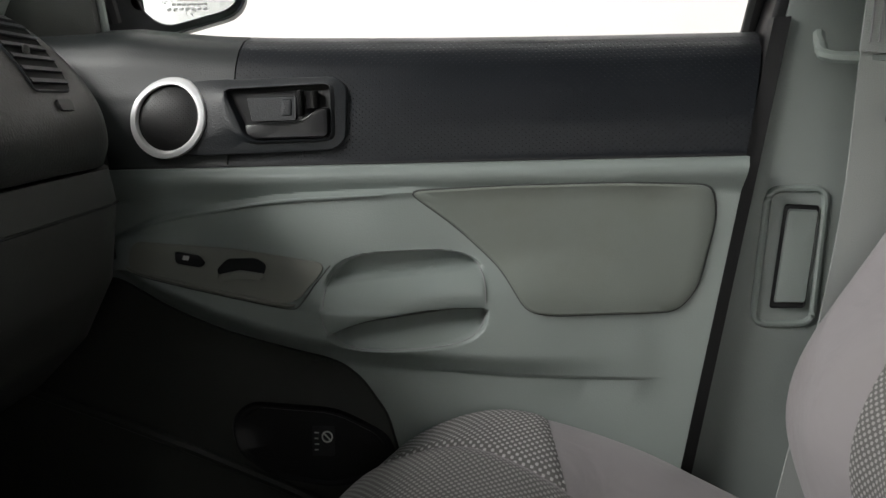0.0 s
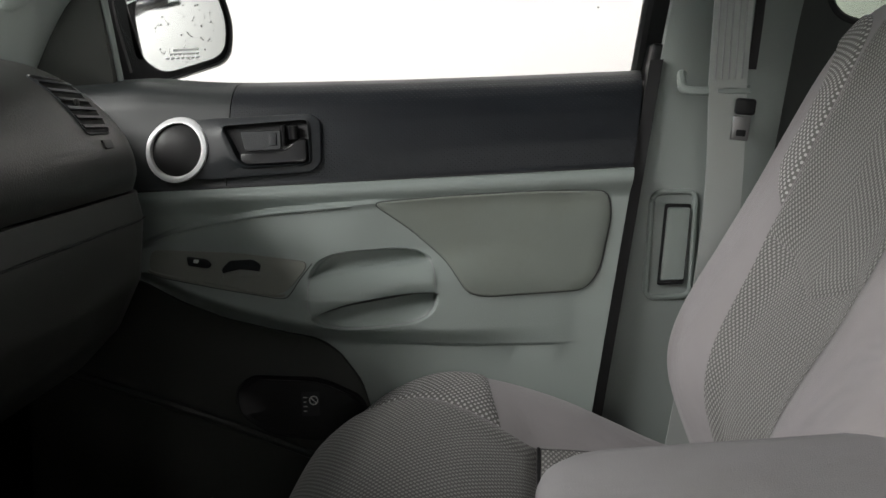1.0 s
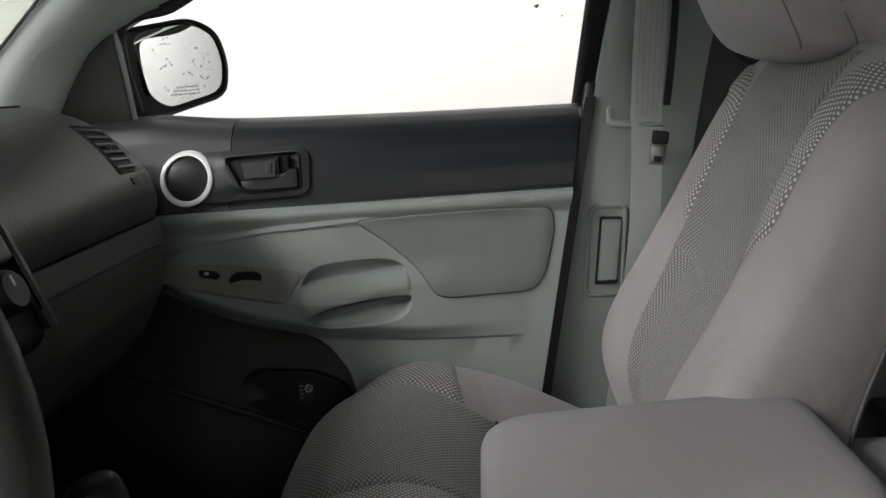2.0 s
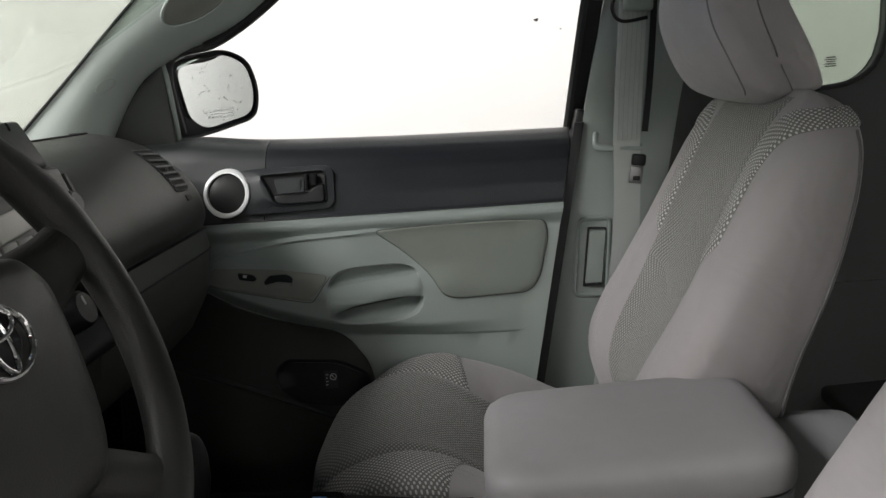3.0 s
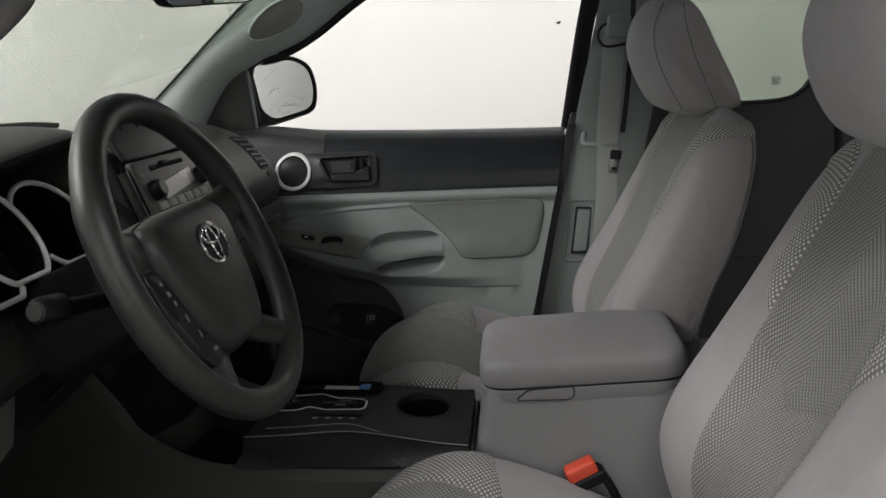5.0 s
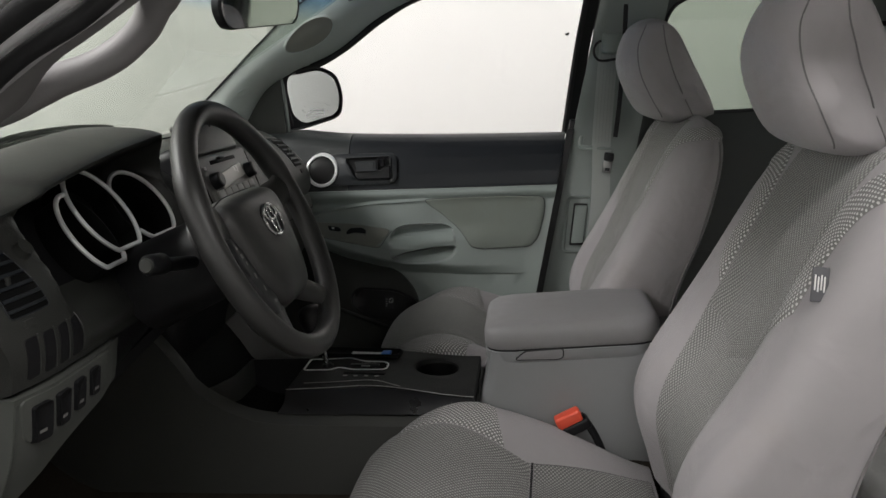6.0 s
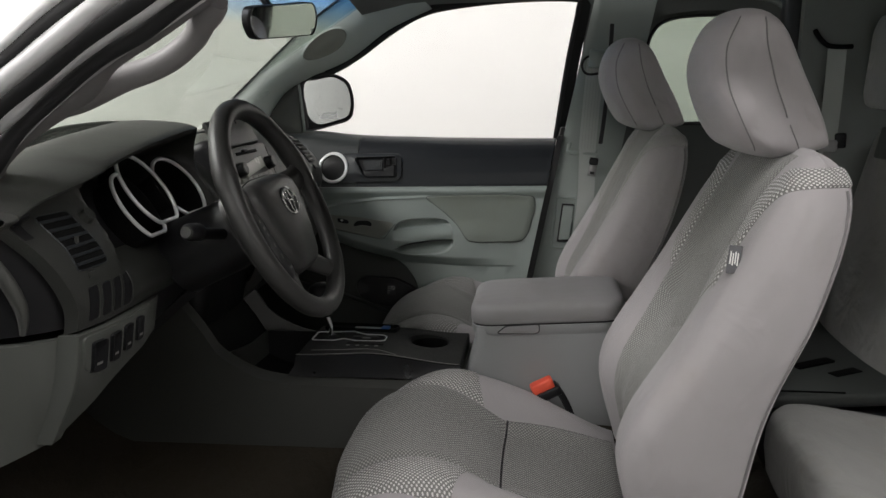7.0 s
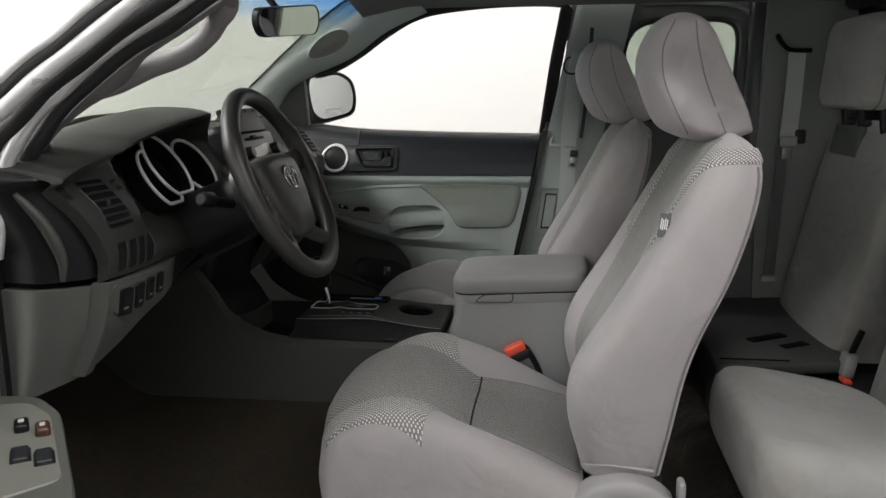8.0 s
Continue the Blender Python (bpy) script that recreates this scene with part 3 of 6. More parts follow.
LOW_EDGE = spline(((-0.262, 0.987, 0), (-0.240, 0.9795, 0), (-0.169, 0.9635, 0), (-0.110, 0.9515, 0), (-0.083, 0.947, 0), (-0.074, 0.9505, 0), (-0.062, 0.965, 0), (-0.048, 0.982, 0)), 6)
part("edge_bead", tube([on_door(p.x, p.y, 0.0030) for p in LOW_EDGE[:28]], [0.0008 + 0.0018 * math.sin(math.pi * k / 27)**0.5 for k in range(28)], 8), TAN, panel, "raised edge of the switch panel")
part("panel_joint", tube([on_door(p.x + 0.002 * step(-0.09, -0.07, p.x), p.y - 0.0036 * step(-0.06, -0.08, p.x), 0.0004) for p in LOW_EDGE], 0.0008, 6), SHADE, panel)
part("arm_ridge", tube([on_door(x, ARM_TOP(x) - 0.001, 0.0006) for x in span(-0.262, 0.010, 30)], [0.0006 + 0.0016 * math.sin(math.pi * k / 30)**0.5 for k in range(31)], 8), GREY, door, "moulded ridge over the armrest")


def on_panel(x, z, d):
    return on_door(x, z, 0.003 + d)


lock = part("lock_switch", patch(dense(rounded(((-0.216, 1.000), (-0.186, 0.995), (-0.178, 0.988), (-0.182, 0.984), (-0.211, 0.989)), 0.004), 0.004), on_panel, ((1, -0.001), (0.9, 0.003), (0.5, 0.004))), BLACK, panel, "black lock switch with a white mark")
part("mark", patch(rounded(((-0.203, 0.9965), (-0.196, 0.9955), (-0.196, 0.9915), (-0.203, 0.9925)), 0.001), lambda x, z, d: on_panel(x, z, 0.0045 + d), ((1, 0), (0.5, 0.0003))), WHITE, door)
rec = part("window_switch_recess", patch(dense(rounded(((-0.166, 0.982), (-0.157, 0.992), (-0.125, 0.992), (-0.112, 0.985), (-0.114, 0.974), (-0.141, 0.974), (-0.163, 0.977)), 0.005), 0.004), on_panel, ((1, -0.001), (0.95, 0.0009), (0.5, 0.0008))), BLACK, panel)
part("window_switch", patch(dense(rounded(((-0.163, 0.9775), (-0.140, 0.981), (-0.1135, 0.977), (-0.114, 0.9715), (-0.140, 0.9725), (-0.162, 0.972)), 0.003), 0.004), on_panel, ((1, 0.0), (0.9, 0.005), (0.5, 0.006))), TAN, panel)

# grab recess: dark slot under the moulded bar, and the fine joint round it
part("grab_slot", loft([[on_door(x, BAR_LOW(x) + 0.0006, 0.0008), on_door(x, BAR_LOW(x) - 0.0034 - 0.003 * math.sin(math.pi * k / 24), 0.0035), on_door(x, BAR_LOW(x) - 0.001, -0.004)] for k, x in enumerate(span(-0.034, 0.1165, 24))]), RUBBER, door)
part("grab_joint", tube([on_door(0.0345 + 0.0835 * math.copysign(abs(math.cos(a))**0.625, math.cos(a)), 0.946 + 0.0475 * math.copysign(abs(math.sin(a))**0.625, math.sin(a)), 0.0002) for a in span(0, 2 * math.pi, 90)[:-1]], 0.0007, 6, True), GREY_DEEP, door)

# charcoal lower front: bin with an oval opening and a label
LOWD = dense(rounded(((-0.46, 0.97), (-0.31, 0.968), (-0.290, 0.966), (-0.234, 0.936), (-0.17, 0.911), (-0.106, 0.895), (-0.050, 0.884), (-0.016, 0.860), (0.012, 0.822), (0.030, 0.760), (0.05, 0.60), (-0.1, 0.54), (-0.46, 0.54)), 0.012), 0.02)
low = part("lower_bin", patch(LOWD, on_door, ((1.0, -0.002), (0.99, 0.004), (0.93, 0.003), (0.8, 0.002), (0.6, 0.002), (0.3, 0.002))), BINGREY, door, "charcoal lower bin")
OVAL = rounded(((-0.162, 0.812), (-0.140, 0.832), (-0.044, 0.826), (0.012, 0.800), (0.020, 0.765), (-0.045, 0.745), (-0.115, 0.755), (-0.155, 0.780)), 0.02)
part("bin_face", patch(dense(OVAL, 0.012), lambda x, z, d: on_door(x, z, 0.002 + d), ((1.05, -0.001), (1.0, 0.006), (0.95, 0.006), (0.90, 0.003), (0.5, 0.003))), BLACK, low)
part("bin_shelf", tube([on_door(-0.40 + 0.36 * s, 0.845 - 0.105 * s - 0.02 * s * s, 0.008) for s in span(0, 1, 14)], [0.006] * 15, 8), BINGREY, low)
label = part("warning_label", patch(dense(rounded(((-0.072, 0.810), (-0.047, 0.810), (-0.047, 0.778), (-0.072, 0.778)), 0.002), 0.01), lambda x, z, d: on_door(x, z, 0.006 + d), ((1, 0), (0.5, 0.0004))), DARK, low, "small grey warning label with a round sign")
part("round_sign", tube([on_door(x, z, 0.0075) for x, z in ellipse(-0.055, 0.799, 0.0055, 0.0055, 20)], 0.0009, 6, True), WHITE, low)
part("sign_bar", tube([on_door(-0.059, 0.803, 0.0075), on_door(-0.051, 0.795, 0.0075)], 0.0008, 6), WHITE, low)
for k in range(4):
    part("print_bar", tube([on_door(-0.069, 0.803 - 0.006 * k, 0.0072), on_door(-0.064 - 0.001 * (k % 2), 0.803 - 0.006 * k, 0.0072)], 0.0007, 5), WHITE, low)


# tweeter and inner handle
def on_trim(x, z, d=0.0):
    return Vector((x, trim_y(z) - d, z))


SPX, SPZ = -0.236, 1.138
CUP = rounded(((-0.172, 1.1666), (-0.0516, 1.1690), (-0.0488, 1.1108), (-0.137, 1.1108), (-0.149, 1.120)), 0.007)
BEZEL = rounded(((-0.262, 1.174), (-0.19, 1.1775), (-0.048, 1.1765), (-0.034, 1.166), (-0.034, 1.110), (-0.046, 1.099), (-0.20, 1.0955), (-0.262, 1.100), (-0.276, 1.138)), 0.012)
BC = (-0.108, 1.139)
outer, inner = polar(BEZEL, BC, 96), polar(CUP, BC, 96)
shape = []
for (a, b), (p, q) in zip(outer, inner):
    row = []
    for t, d in ((0.0, -0.002), (0.015, 0.004), (0.05, 0.0065), (0.3, 0.0075), (0.75, 0.0085), (0.88, 0.0115), (0.95, 0.0125), (1.0, 0.0110), (1.03, 0.002)):
        x, z = a + t * (p - a), b + t * (q - b)
        row.append(on_trim(x, z, d))
    shape.append(row)
shape.append(shape[0])
plate = part("handle_bezel", loft(shape, cap=False, closed=False), DARK, door, "charcoal handle bezel")
ring = []
for k in range(48):
    a = 2 * math.pi * k / 48
    ring.append([on_trim(SPX + r * math.cos(a), SPZ + r * math.sin(a), d) for r, d in ((0.0442, 0.0), (0.0442, 0.009), (0.0432, 0.0118), (0.0395, 0.0130), (0.0368, 0.0126), (0.0358, 0.0110), (0.0355, 0.006))])
ring.append(ring[0])
part("tweeter_ring", loft(ring, cap=False, closed=False), SILVER, door, "silver ring round the small speaker")
grille = part("tweeter_grille", patch(ellipse(SPX, SPZ, 0.037, 0.037, 36), on_trim, ((1, 0.007), (0.8, 0.0095), (0.5, 0.011), (0.25, 0.0115))), MESH, door, "black mesh speaker grille")
part("handle_cup", patch(dense(CUP, 0.008), on_trim, ((1.0, 0.0025), (0.9, 0.0015), (0.5, 0.0015))), BLACK, plate, "deep black handle cup")
part("cup_plate", patch(dense(rounded(((-0.148, 1.157), (-0.090, 1.157), (-0.090, 1.131), (-0.141, 1.131)), 0.003), 0.008), on_trim, ((1.0, 0.002), (0.97, 0.004), (0.5, 0.004))), DARK, plate)
part("lock_tab", patch(dense(rounded(((-0.1074, 1.154), (-0.096, 1.154), (-0.096, 1.1365), (-0.1074, 1.1365)), 0.002), 0.006), on_trim, ((1.0, 0.003), (0.92, 0.0052), (0.5, 0.0055))), DARK, plate)
lever = dense(rounded(((-0.147, 1.1285), (-0.110, 1.1300), (-0.080, 1.1310), (-0.070, 1.136), (-0.064, 1.1435), (-0.0525, 1.1435), (-0.0515, 1.1155), (-0.058, 1.1125), (-0.135, 1.1125), (-0.145, 1.118)), 0.004), 0.006)
part("door_handle", patch(lever, on_trim, ((1.0, 0.003), (1.0, 0.009), (0.96, 0.0125), (0.85, 0.0135), (0.4, 0.0125))), GLOSS, door, "glossy black inner door handle")
part("lock_blade", rbox(0.0055, 0.014, 0.028, 0.002, pose(-0.0845, trim_y(1.149) - 0.007, 1.1495)), BLACK, door)
part("lock_knob", tube([Vector((-0.0716, trim_y(1.150) - 0.007, 1.1437)), Vector((-0.0716, trim_y(1.150) - 0.007, 1.162))], 0.0068, 12), GLOSS, door, "glossy black lock knob")

# glass, frame and seal of the door's window
EDGE = spline(((rear_x(1.205), glass_y(1.205), 1.205), (0.442, glass_y(1.42), 1.42), (0.468, glass_y(1.56), 1.56), (0.462, 0.667, 1.588), (0.31, 0.662, 1.592), (0.15, 0.664, 1.582), (0.04, 0.672, 1.563),
               (-0.055, 0.69, 1.518), (-0.16, 0.715, 1.452), (-0.245, 0.735, 1.412), (-0.335, 0.74, 1.385), (-0.342, 0.78, 1.25)), 6)
part("window_seal", tube(EDGE, 0.009, 8), RUBBER, door, "black rubber window seal")
RIM = [p + (Vector((0.030, 0.0, 0.0)) if i < 14 else Vector((0, -0.012, 0.030))) for i, p in enumerate(EDGE)]
part("window_frame", loft([[p + Vector((0, 0.01, 0)), p + Vector((0, -0.008, 0)), q + Vector((0, -0.008, 0)), q + Vector((0, 0.01, 0))] for p, q in zip(EDGE[:56], RIM[:56])]), BLACK, door)
pane = part("pane", sheet(lambda x, v: Vector((x, glass_y(1.2 + 0.39 * v), 1.2 + 0.39 * v)), span(-0.36, 0.48, 6), span(0, 1, 6), (0, 0.004, 0)), CLEAR, door, "clear side window")
pane.visible_shadow = False
sail = dense(rounded(((-0.50, 1.225), (-0.44, 1.30), (-0.385, 1.36), (-0.345, 1.385), (-0.342, 1.225)), 0.008), 0.02)
part("sail_panel", patch(sail, lambda x, z, d: Vector((x, 0.745 - 0.05 * (z - 1.23) - d, z)), ((1, -0.004), (0.97, 0.006), (0.6, 0.010), (0.3, 0.010))), BINGREY, door, "charcoal sail panel")
part("sail_edge", tube([Vector((-0.340, 0.755, 1.232)), Vector((-0.341, 0.745, 1.31)), Vector((-0.343, 0.735, 1.39))], 0.005, 8), PILLAR, door)
part("corner_post", rbox(0.018, 0.085, 0.15, 0.005, pose(rear_x(1.18) + 0.012, 0.772, 1.168, 0, 12, 0)), BLACK, door)
part("rear_gap", sheet(lambda v, s: Vector((rear_x(0.5 + 0.72 * v) + 0.001 + 0.017 * s, door_y(0.5 + 0.72 * v) + 0.022, 0.5 + 0.72 * v)), span(0, 1, 16), span(0, 1, 2), (0, 0.02, 0)), RUBBER, door)
part("outer_skin", sheet(lambda x, z: Vector((x, 0.84 - 0.10 * ((z - 0.9) / 0.4)**2, z)), span(-0.60, 0.42, 8), span(0.45, 1.19, 10), (0, 0.02, 0)), BODY, door)

# ---- outside mirror ----
mir = thing("side_mirror", (-0.32, 0.90, 1.25), "black housed side mirror with water drops on its glass", "mirror")
MO = rounded(((-0.397, 1.398), (-0.285, 1.412), (-0.243, 1.385), (-0.230, 1.325), (-0.240, 1.268), (-0.345, 1.240), (-0.378, 1.268)), 0.03, 6)


def on_mirror(x, z, d):
    return Vector((x - 0.0, 0.93 + 0.35 * (x + 0.30) - d * 0.94 + 0.0, z)) + Vector((d * 0.33, 0, 0))


MH = rounded(((-0.452, 1.392), (-0.285, 1.414), (-0.241, 1.387), (-0.227, 1.325), (-0.237, 1.264), (-0.345, 1.234), (-0.440, 1.226)), 0.026, 6)
part("housing", patch(MH, on_mirror, ((0.5, -0.002), (0.93, -0.002), (0.96, 0.012), (0.985, 0.013), (1.0, 0.0), (1.0, -0.03), (0.9, -0.07), (0.6, -0.10), (0.3, -0.11))), BLACK, mir, "black mirror housing")
face = part("mirror_glass", patch(MO, on_mirror, ((0.90, 0.006), (0.88, 0.0085), (0.6, 0.0088), (0.3, 0.009))), MIRROR, mir, "mirror glass spotted with drops")
rng = random.Random(4)
drops = bmesh.new()
for k in range(90):
    a, r = rng.uniform(0, 6.28), math.sqrt(rng.random()) * 0.8
    p = on_mirror(-0.31 + r * 0.066 * math.cos(a), 1.326 + r * 0.075 * math.sin(a), 0.0093)
    bmesh.ops.create_uvsphere(drops, u_segments=6, v_segments=4, radius=rng.uniform(0.0006, 0.0017), matrix=Matrix.Translation(p) @ Matrix.Diagonal((1, 0.5, 1, 1)))
tagged(part("water_drops", drops, RADIO, face), "dried water drops on the mirror", kind="stuff")
ETCH = mat("etched_mirror_print", (0.66, 0.66, 0.68), 0.5)
for k in range(3):
    for a in span(-0.335 + 0.006 * k, -0.290, 6):
        part("print_bar", patch(rounded(((a, 1.2750 + 0.0065 * k), (a + 0.0055, 1.2756 + 0.0065 * k), (a + 0.0055, 1.2722 + 0.0065 * k), (a, 1.2716 + 0.0065 * k)), 0.0006), lambda x, z, d: on_mirror(x, z, 0.0094 + d), ((1, 0), (0.5, 0.0002))), ETCH, face)
part("arm", rbox(0.10, 0.14, 0.04, 0.015, pose(-0.40, 0.875, 1.215, 0, 0, 15)), BLACK, mir)

# ---- rear access door with the front belt ----
acc = thing("access_door", (0.62, 0.70, 0.5), "grey trimmed rear access door with a small tinted window", "car door")


def acc_y(x, z):
    return 0.690 + 0.16 * (z - 1.03) - 0.30 * max(z - 1.25, 0) * 0.5


def in_window(x, z):
    a, b = (x - 0.815) / 0.175, (z - 1.395) / 0.150
    return (abs(a)**4 + abs(b)**4)**0.25


OUT = dense([(1.06, 0.86), (1.06, 1.63), (0.50, 1.63), (0.42, 0.86)], 0.06)
QW = []
for X, Z in OUT:
    t = math.atan2((Z - 1.395) / 0.148, (X - 0.82) / 0.165)
    QW.append((0.82 + 0.165 * math.copysign(abs(math.cos(t))**0.45, math.cos(t)) + 0.02 * math.sin(t), 1.395 + 0.148 * math.copysign(abs(math.sin(t))**0.45, math.sin(t))))
rings = []
for (x, z), (X, Z) in zip(QW, OUT):
    rings.append([Vector((x, acc_y(x, z) + 0.05, z)), Vector((x, acc_y(x, z) + 0.012, z))]
                 + [Vector((x + (X - x) * t, acc_y(x + (X - x) * t, z + (Z - z) * t) + 0.012 * (1 - step(0.0, 0.12, t)), z + (Z - z) * t)) for t in (0.06, 0.12, 0.35, 0.65, 1.0)])
rings.append(rings[0])
# door trim in SHADE: the shade behind the seat is in its colour
part("trim", loft(rings, cap=False, closed=False), SHADE, acc, "trim round the quarter window, its grey darkened for shade")
part("lower_trim", sheet(lambda s, z: Vector((rear_x(z) + 0.018 + s * (1.06 - rear_x(z) - 0.012), acc_y(0.6, z) - 0.006 * step(0.0, 0.02, s), z)), span(0, 0.25, 14), span(0.45, 0.90, 10), (0, 0.02, 0)), PILLAR, acc)
# the same panel as lower_trim, carried on in its shaded colour
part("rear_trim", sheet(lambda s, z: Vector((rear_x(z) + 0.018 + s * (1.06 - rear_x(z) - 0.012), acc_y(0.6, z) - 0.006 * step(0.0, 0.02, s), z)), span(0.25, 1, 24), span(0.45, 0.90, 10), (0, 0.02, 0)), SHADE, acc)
part("front_trim", sheet(lambda s, z: Vector((rear_x(z) + 0.018 + s * 0.17, acc_y(0.5, z) - 0.007 * step(0.0, 0.08, s), z)), span(0, 1, 16), span(0.88, 1.61, 30), (0, 0.02, 0)), PILLAR, acc)
qpane = part("pane", sheet(lambda x, z: Vector((x, acc_y(x, z) + 0.04, z)), span(0.63, 1.01, 4), span(1.23, 1.56, 4), (0, 0.004, 0)), TINT, acc, "green tinted quarter window")
qpane.visible_shadow = False
part("window_seal", tube([Vector((x, acc_y(x, z) + 0.014, z)) for x, z in QW], 0.006, 8, True), RUBBER, acc)
part("edge_lip", tube(spline([(x, acc_y(x, z) - 0.004, z) for x, z in ((0.70, 1.592), (0.86, 1.590), (0.98, 1.575), (1.028, 1.535), (1.034, 1.45), (1.034, 1.30), (1.032, 1.10), (1.030, 0.90))], 6), 0.0075, 8), REAR, acc, "grey moulded lip round the door trim")
for k in range(5):
    part("print_bar", rbox(0.022 - 0.003 * (k % 3), 0.001, 0.002, 0.0003, pose(0.893, acc_y(0.89, 1.29) + 0.037, 1.286 + 0.004 * k), 1), BLACK, acc)
frame_pts = rounded(((0.412, 1.045), (0.470, 1.045), (0.456, 0.905), (0.396, 0.905)), 0.014)
part("handle_surround", tube([Vector((x, acc_y(x, z) - 0.008, z)) for x, z in frame_pts], 0.004, 8, True), GREY, acc)
slot = rounded(((0.427, 1.030), (0.462, 1.028), (0.448, 0.922), (0.412, 0.922)), 0.004)
part("handle_cup", patch(dense(slot, 0.01), lambda x, z, d: Vector((x, acc_y(x, z) - 0.008 - d, z)), ((1.0, 0.0035), (0.97, 0.0015), (0.5, 0.001))), BLACK, acc)
part("release_handle", patch(dense(rounded(((0.431, 1.025), (0.461, 1.023), (0.448, 0.927), (0.417, 0.927)), 0.003), 0.01), lambda x, z, d: Vector((x, acc_y(x, z) - 0.008 - d, z)), ((1.0, 0.001), (0.96, 0.005), (0.5, 0.006))), GREY, acc, "grey release handle")

belt = thing("front_seat_belt", (0.49, 0.62, 0.6), "grey webbing of the passenger's belt on the access door", "seat belt")


def webbing(pts, w, along, t=0.0015):
    side = Vector(along).normalized() * (w / 2)
    nrm = Vector((0, 1, 0)) * t
    return loft([[p - side - nrm, p + side - nrm, p + side + nrm, p - side + nrm] for p in [Vector(q) for q in pts]])


part("webbing", webbing(spline(((0.513, 0.630, 1.43), (0.509, 0.628, 1.38), (0.500, 0.622, 1.28), (0.492, 0.618, 1.18)), 6), 0.046, (1, 0, -0.1)), BELT, belt)
part("webbing", webbing(spline(((0.494, 0.622, 1.18), (0.488, 0.628, 1.02), (0.458, 0.622, 0.82), (0.425, 0.610, 0.66)), 6), 0.046, (1, 0, -0.15)), BELT, belt)
guide = part("guide", rbox(0.050, 0.016, 0.050, 0.007, pose(0.520, 0.622, 1.428, 0, 4, 0)), GREY, belt, "grey belt guide with a black loop")
part("loop", tube(spline(((0.494, 0.636, 1.436), (0.482, 0.628, 1.428), (0.476, 0.624, 1.412), (0.482, 0.622, 1.395), (0.498, 0.622, 1.388), (0.534, 0.622, 1.392)), 5), 0.0032, 8), BLACK, guide)
# solid black strip, added to stand in for the darkness of a gap
part("belt_gap_strip", webbing(spline(((0.556, 0.648, 1.52), (0.550, 0.650, 1.40), (0.540, 0.650, 1.28), (0.530, 0.650, 1.20)), 6), 0.011, (1, 0, -0.1)), BLACK, belt, "black strip standing for the dark gap beside the webbing")
part("hook", tube(spline(((0.448, 0.668, 1.20), (0.444, 0.650, 1.19), (0.450, 0.632, 1.178), (0.52, 0.622, 1.176)), 5), 0.006, 8), GREY, belt, "grey hook that holds the webbing")
part("tongue", rbox(0.022, 0.004, 0.030, 0.0018, pose(0.506, 0.610, 1.130, 0, 8, 0)), METAL, belt, "steel belt tongue")
part("tongue_slot", rbox(0.012, 0.006, 0.008, 0.0015, pose(0.506, 0.610, 1.124, 0, 8, 0)), BLACK, belt)
part("tongue_grip", rbox(0.024, 0.012, 0.020, 0.004, pose(0.510, 0.604, 1.156, 0, 8, 0)), BLACK, belt)
for k in range(5):
    part("weave_line", webbing(spline(((0.496 + 0.008 * k, 0.627, 1.42), (0.493 + 0.008 * k, 0.626, 1.38), (0.484 + 0.008 * k, 0.620, 1.28), (0.477 + 0.008 * k, 0.616, 1.19)), 6), 0.0012, (1, 0, -0.1), 0.0016), GREY_DEEP, belt)

# ---- front seats ----
BACK_F = table((0.70, 0.442), (0.74, 0.432), (0.835, 0.410), (0.90, 0.424), (1.0, 0.484), (1.06, 0.520), (1.132, 0.560), (1.20, 0.598), (1.235, 0.622), (1.255, 0.640), (1.270, 0.662))
BACK_R = table((0.70, 0.560), (0.80, 0.576), (0.90, 0.594), (0.963, 0.614), (1.053, 0.654), (1.14, 0.682), (1.20, 0.694), (1.235, 0.694), (1.255, 0.686), (1.270, 0.670))
BACK_W = table((0.70, 0.222), (0.76, 0.236), (0.85, 0.248), (0.98, 0.252), (1.08, 0.247), (1.16, 0.240), (1.20, 0.232), (1.228, 0.219), (1.248, 0.199), (1.262, 0.170), (1.270, 0.13))
BACK_H = table((0.72, 0.020), (0.80, 0.032), (0.92, 0.036), (1.0, 0.036), (1.06, 0.026), (1.12, 0.014), (1.18, 0.009), (1.26, 0.003))


def half_ring(z):
    """The backrest's outline at height z, from the middle of its front round the side to the middle of its rear."""
    w, xf, xr = BACK_W(z), BACK_F(z), BACK_R(z)
    r = min(0.040, 0.42 * (xr - xf))
    q = min(0.016, 0.3 * (xr - xf))
    out = []
    for k in range(25):
        y = (w - r) * k / 24
        out.append(Vector((xf + BACK_H(z) * (1 - step(0.060, 0.160, y)), y, z)))
    for k in range(1, 8):
        a = math.pi / 2 * k / 7
        out.append(Vector((xf + r * (1 - math.cos(a)), w - r + r * math.sin(a), z)))
    for k in range(1, 6):
        out.append(Vector((xf + r + (xr - q - xf - r) * k / 5, w + 0.004 * math.sin(math.pi * k / 5) - 0.010 * k / 5, z)))
    for k in range(1, 5):
        a = math.pi / 2 * k / 4
        out.append(Vector((xr - q + q * math.sin(a), w - 0.010 - q + q * math.cos(a), z)))
    for k in range(1, 9):
        y = (w - 0.010 - q) * (1 - k / 8)
        out.append(Vector((xr + 0.010 * (1 - (y / w)**2) * step(1.26, 1.15, z), y, z)))
    return out


@functools.lru_cache(maxsize=4096)
def ring_run(z):
    pts = half_ring(z)
    run = [0.0]
    for a, b in zip(pts, pts[1:]):
        run.append(run[-1] + (b - a).length)
    return pts, run


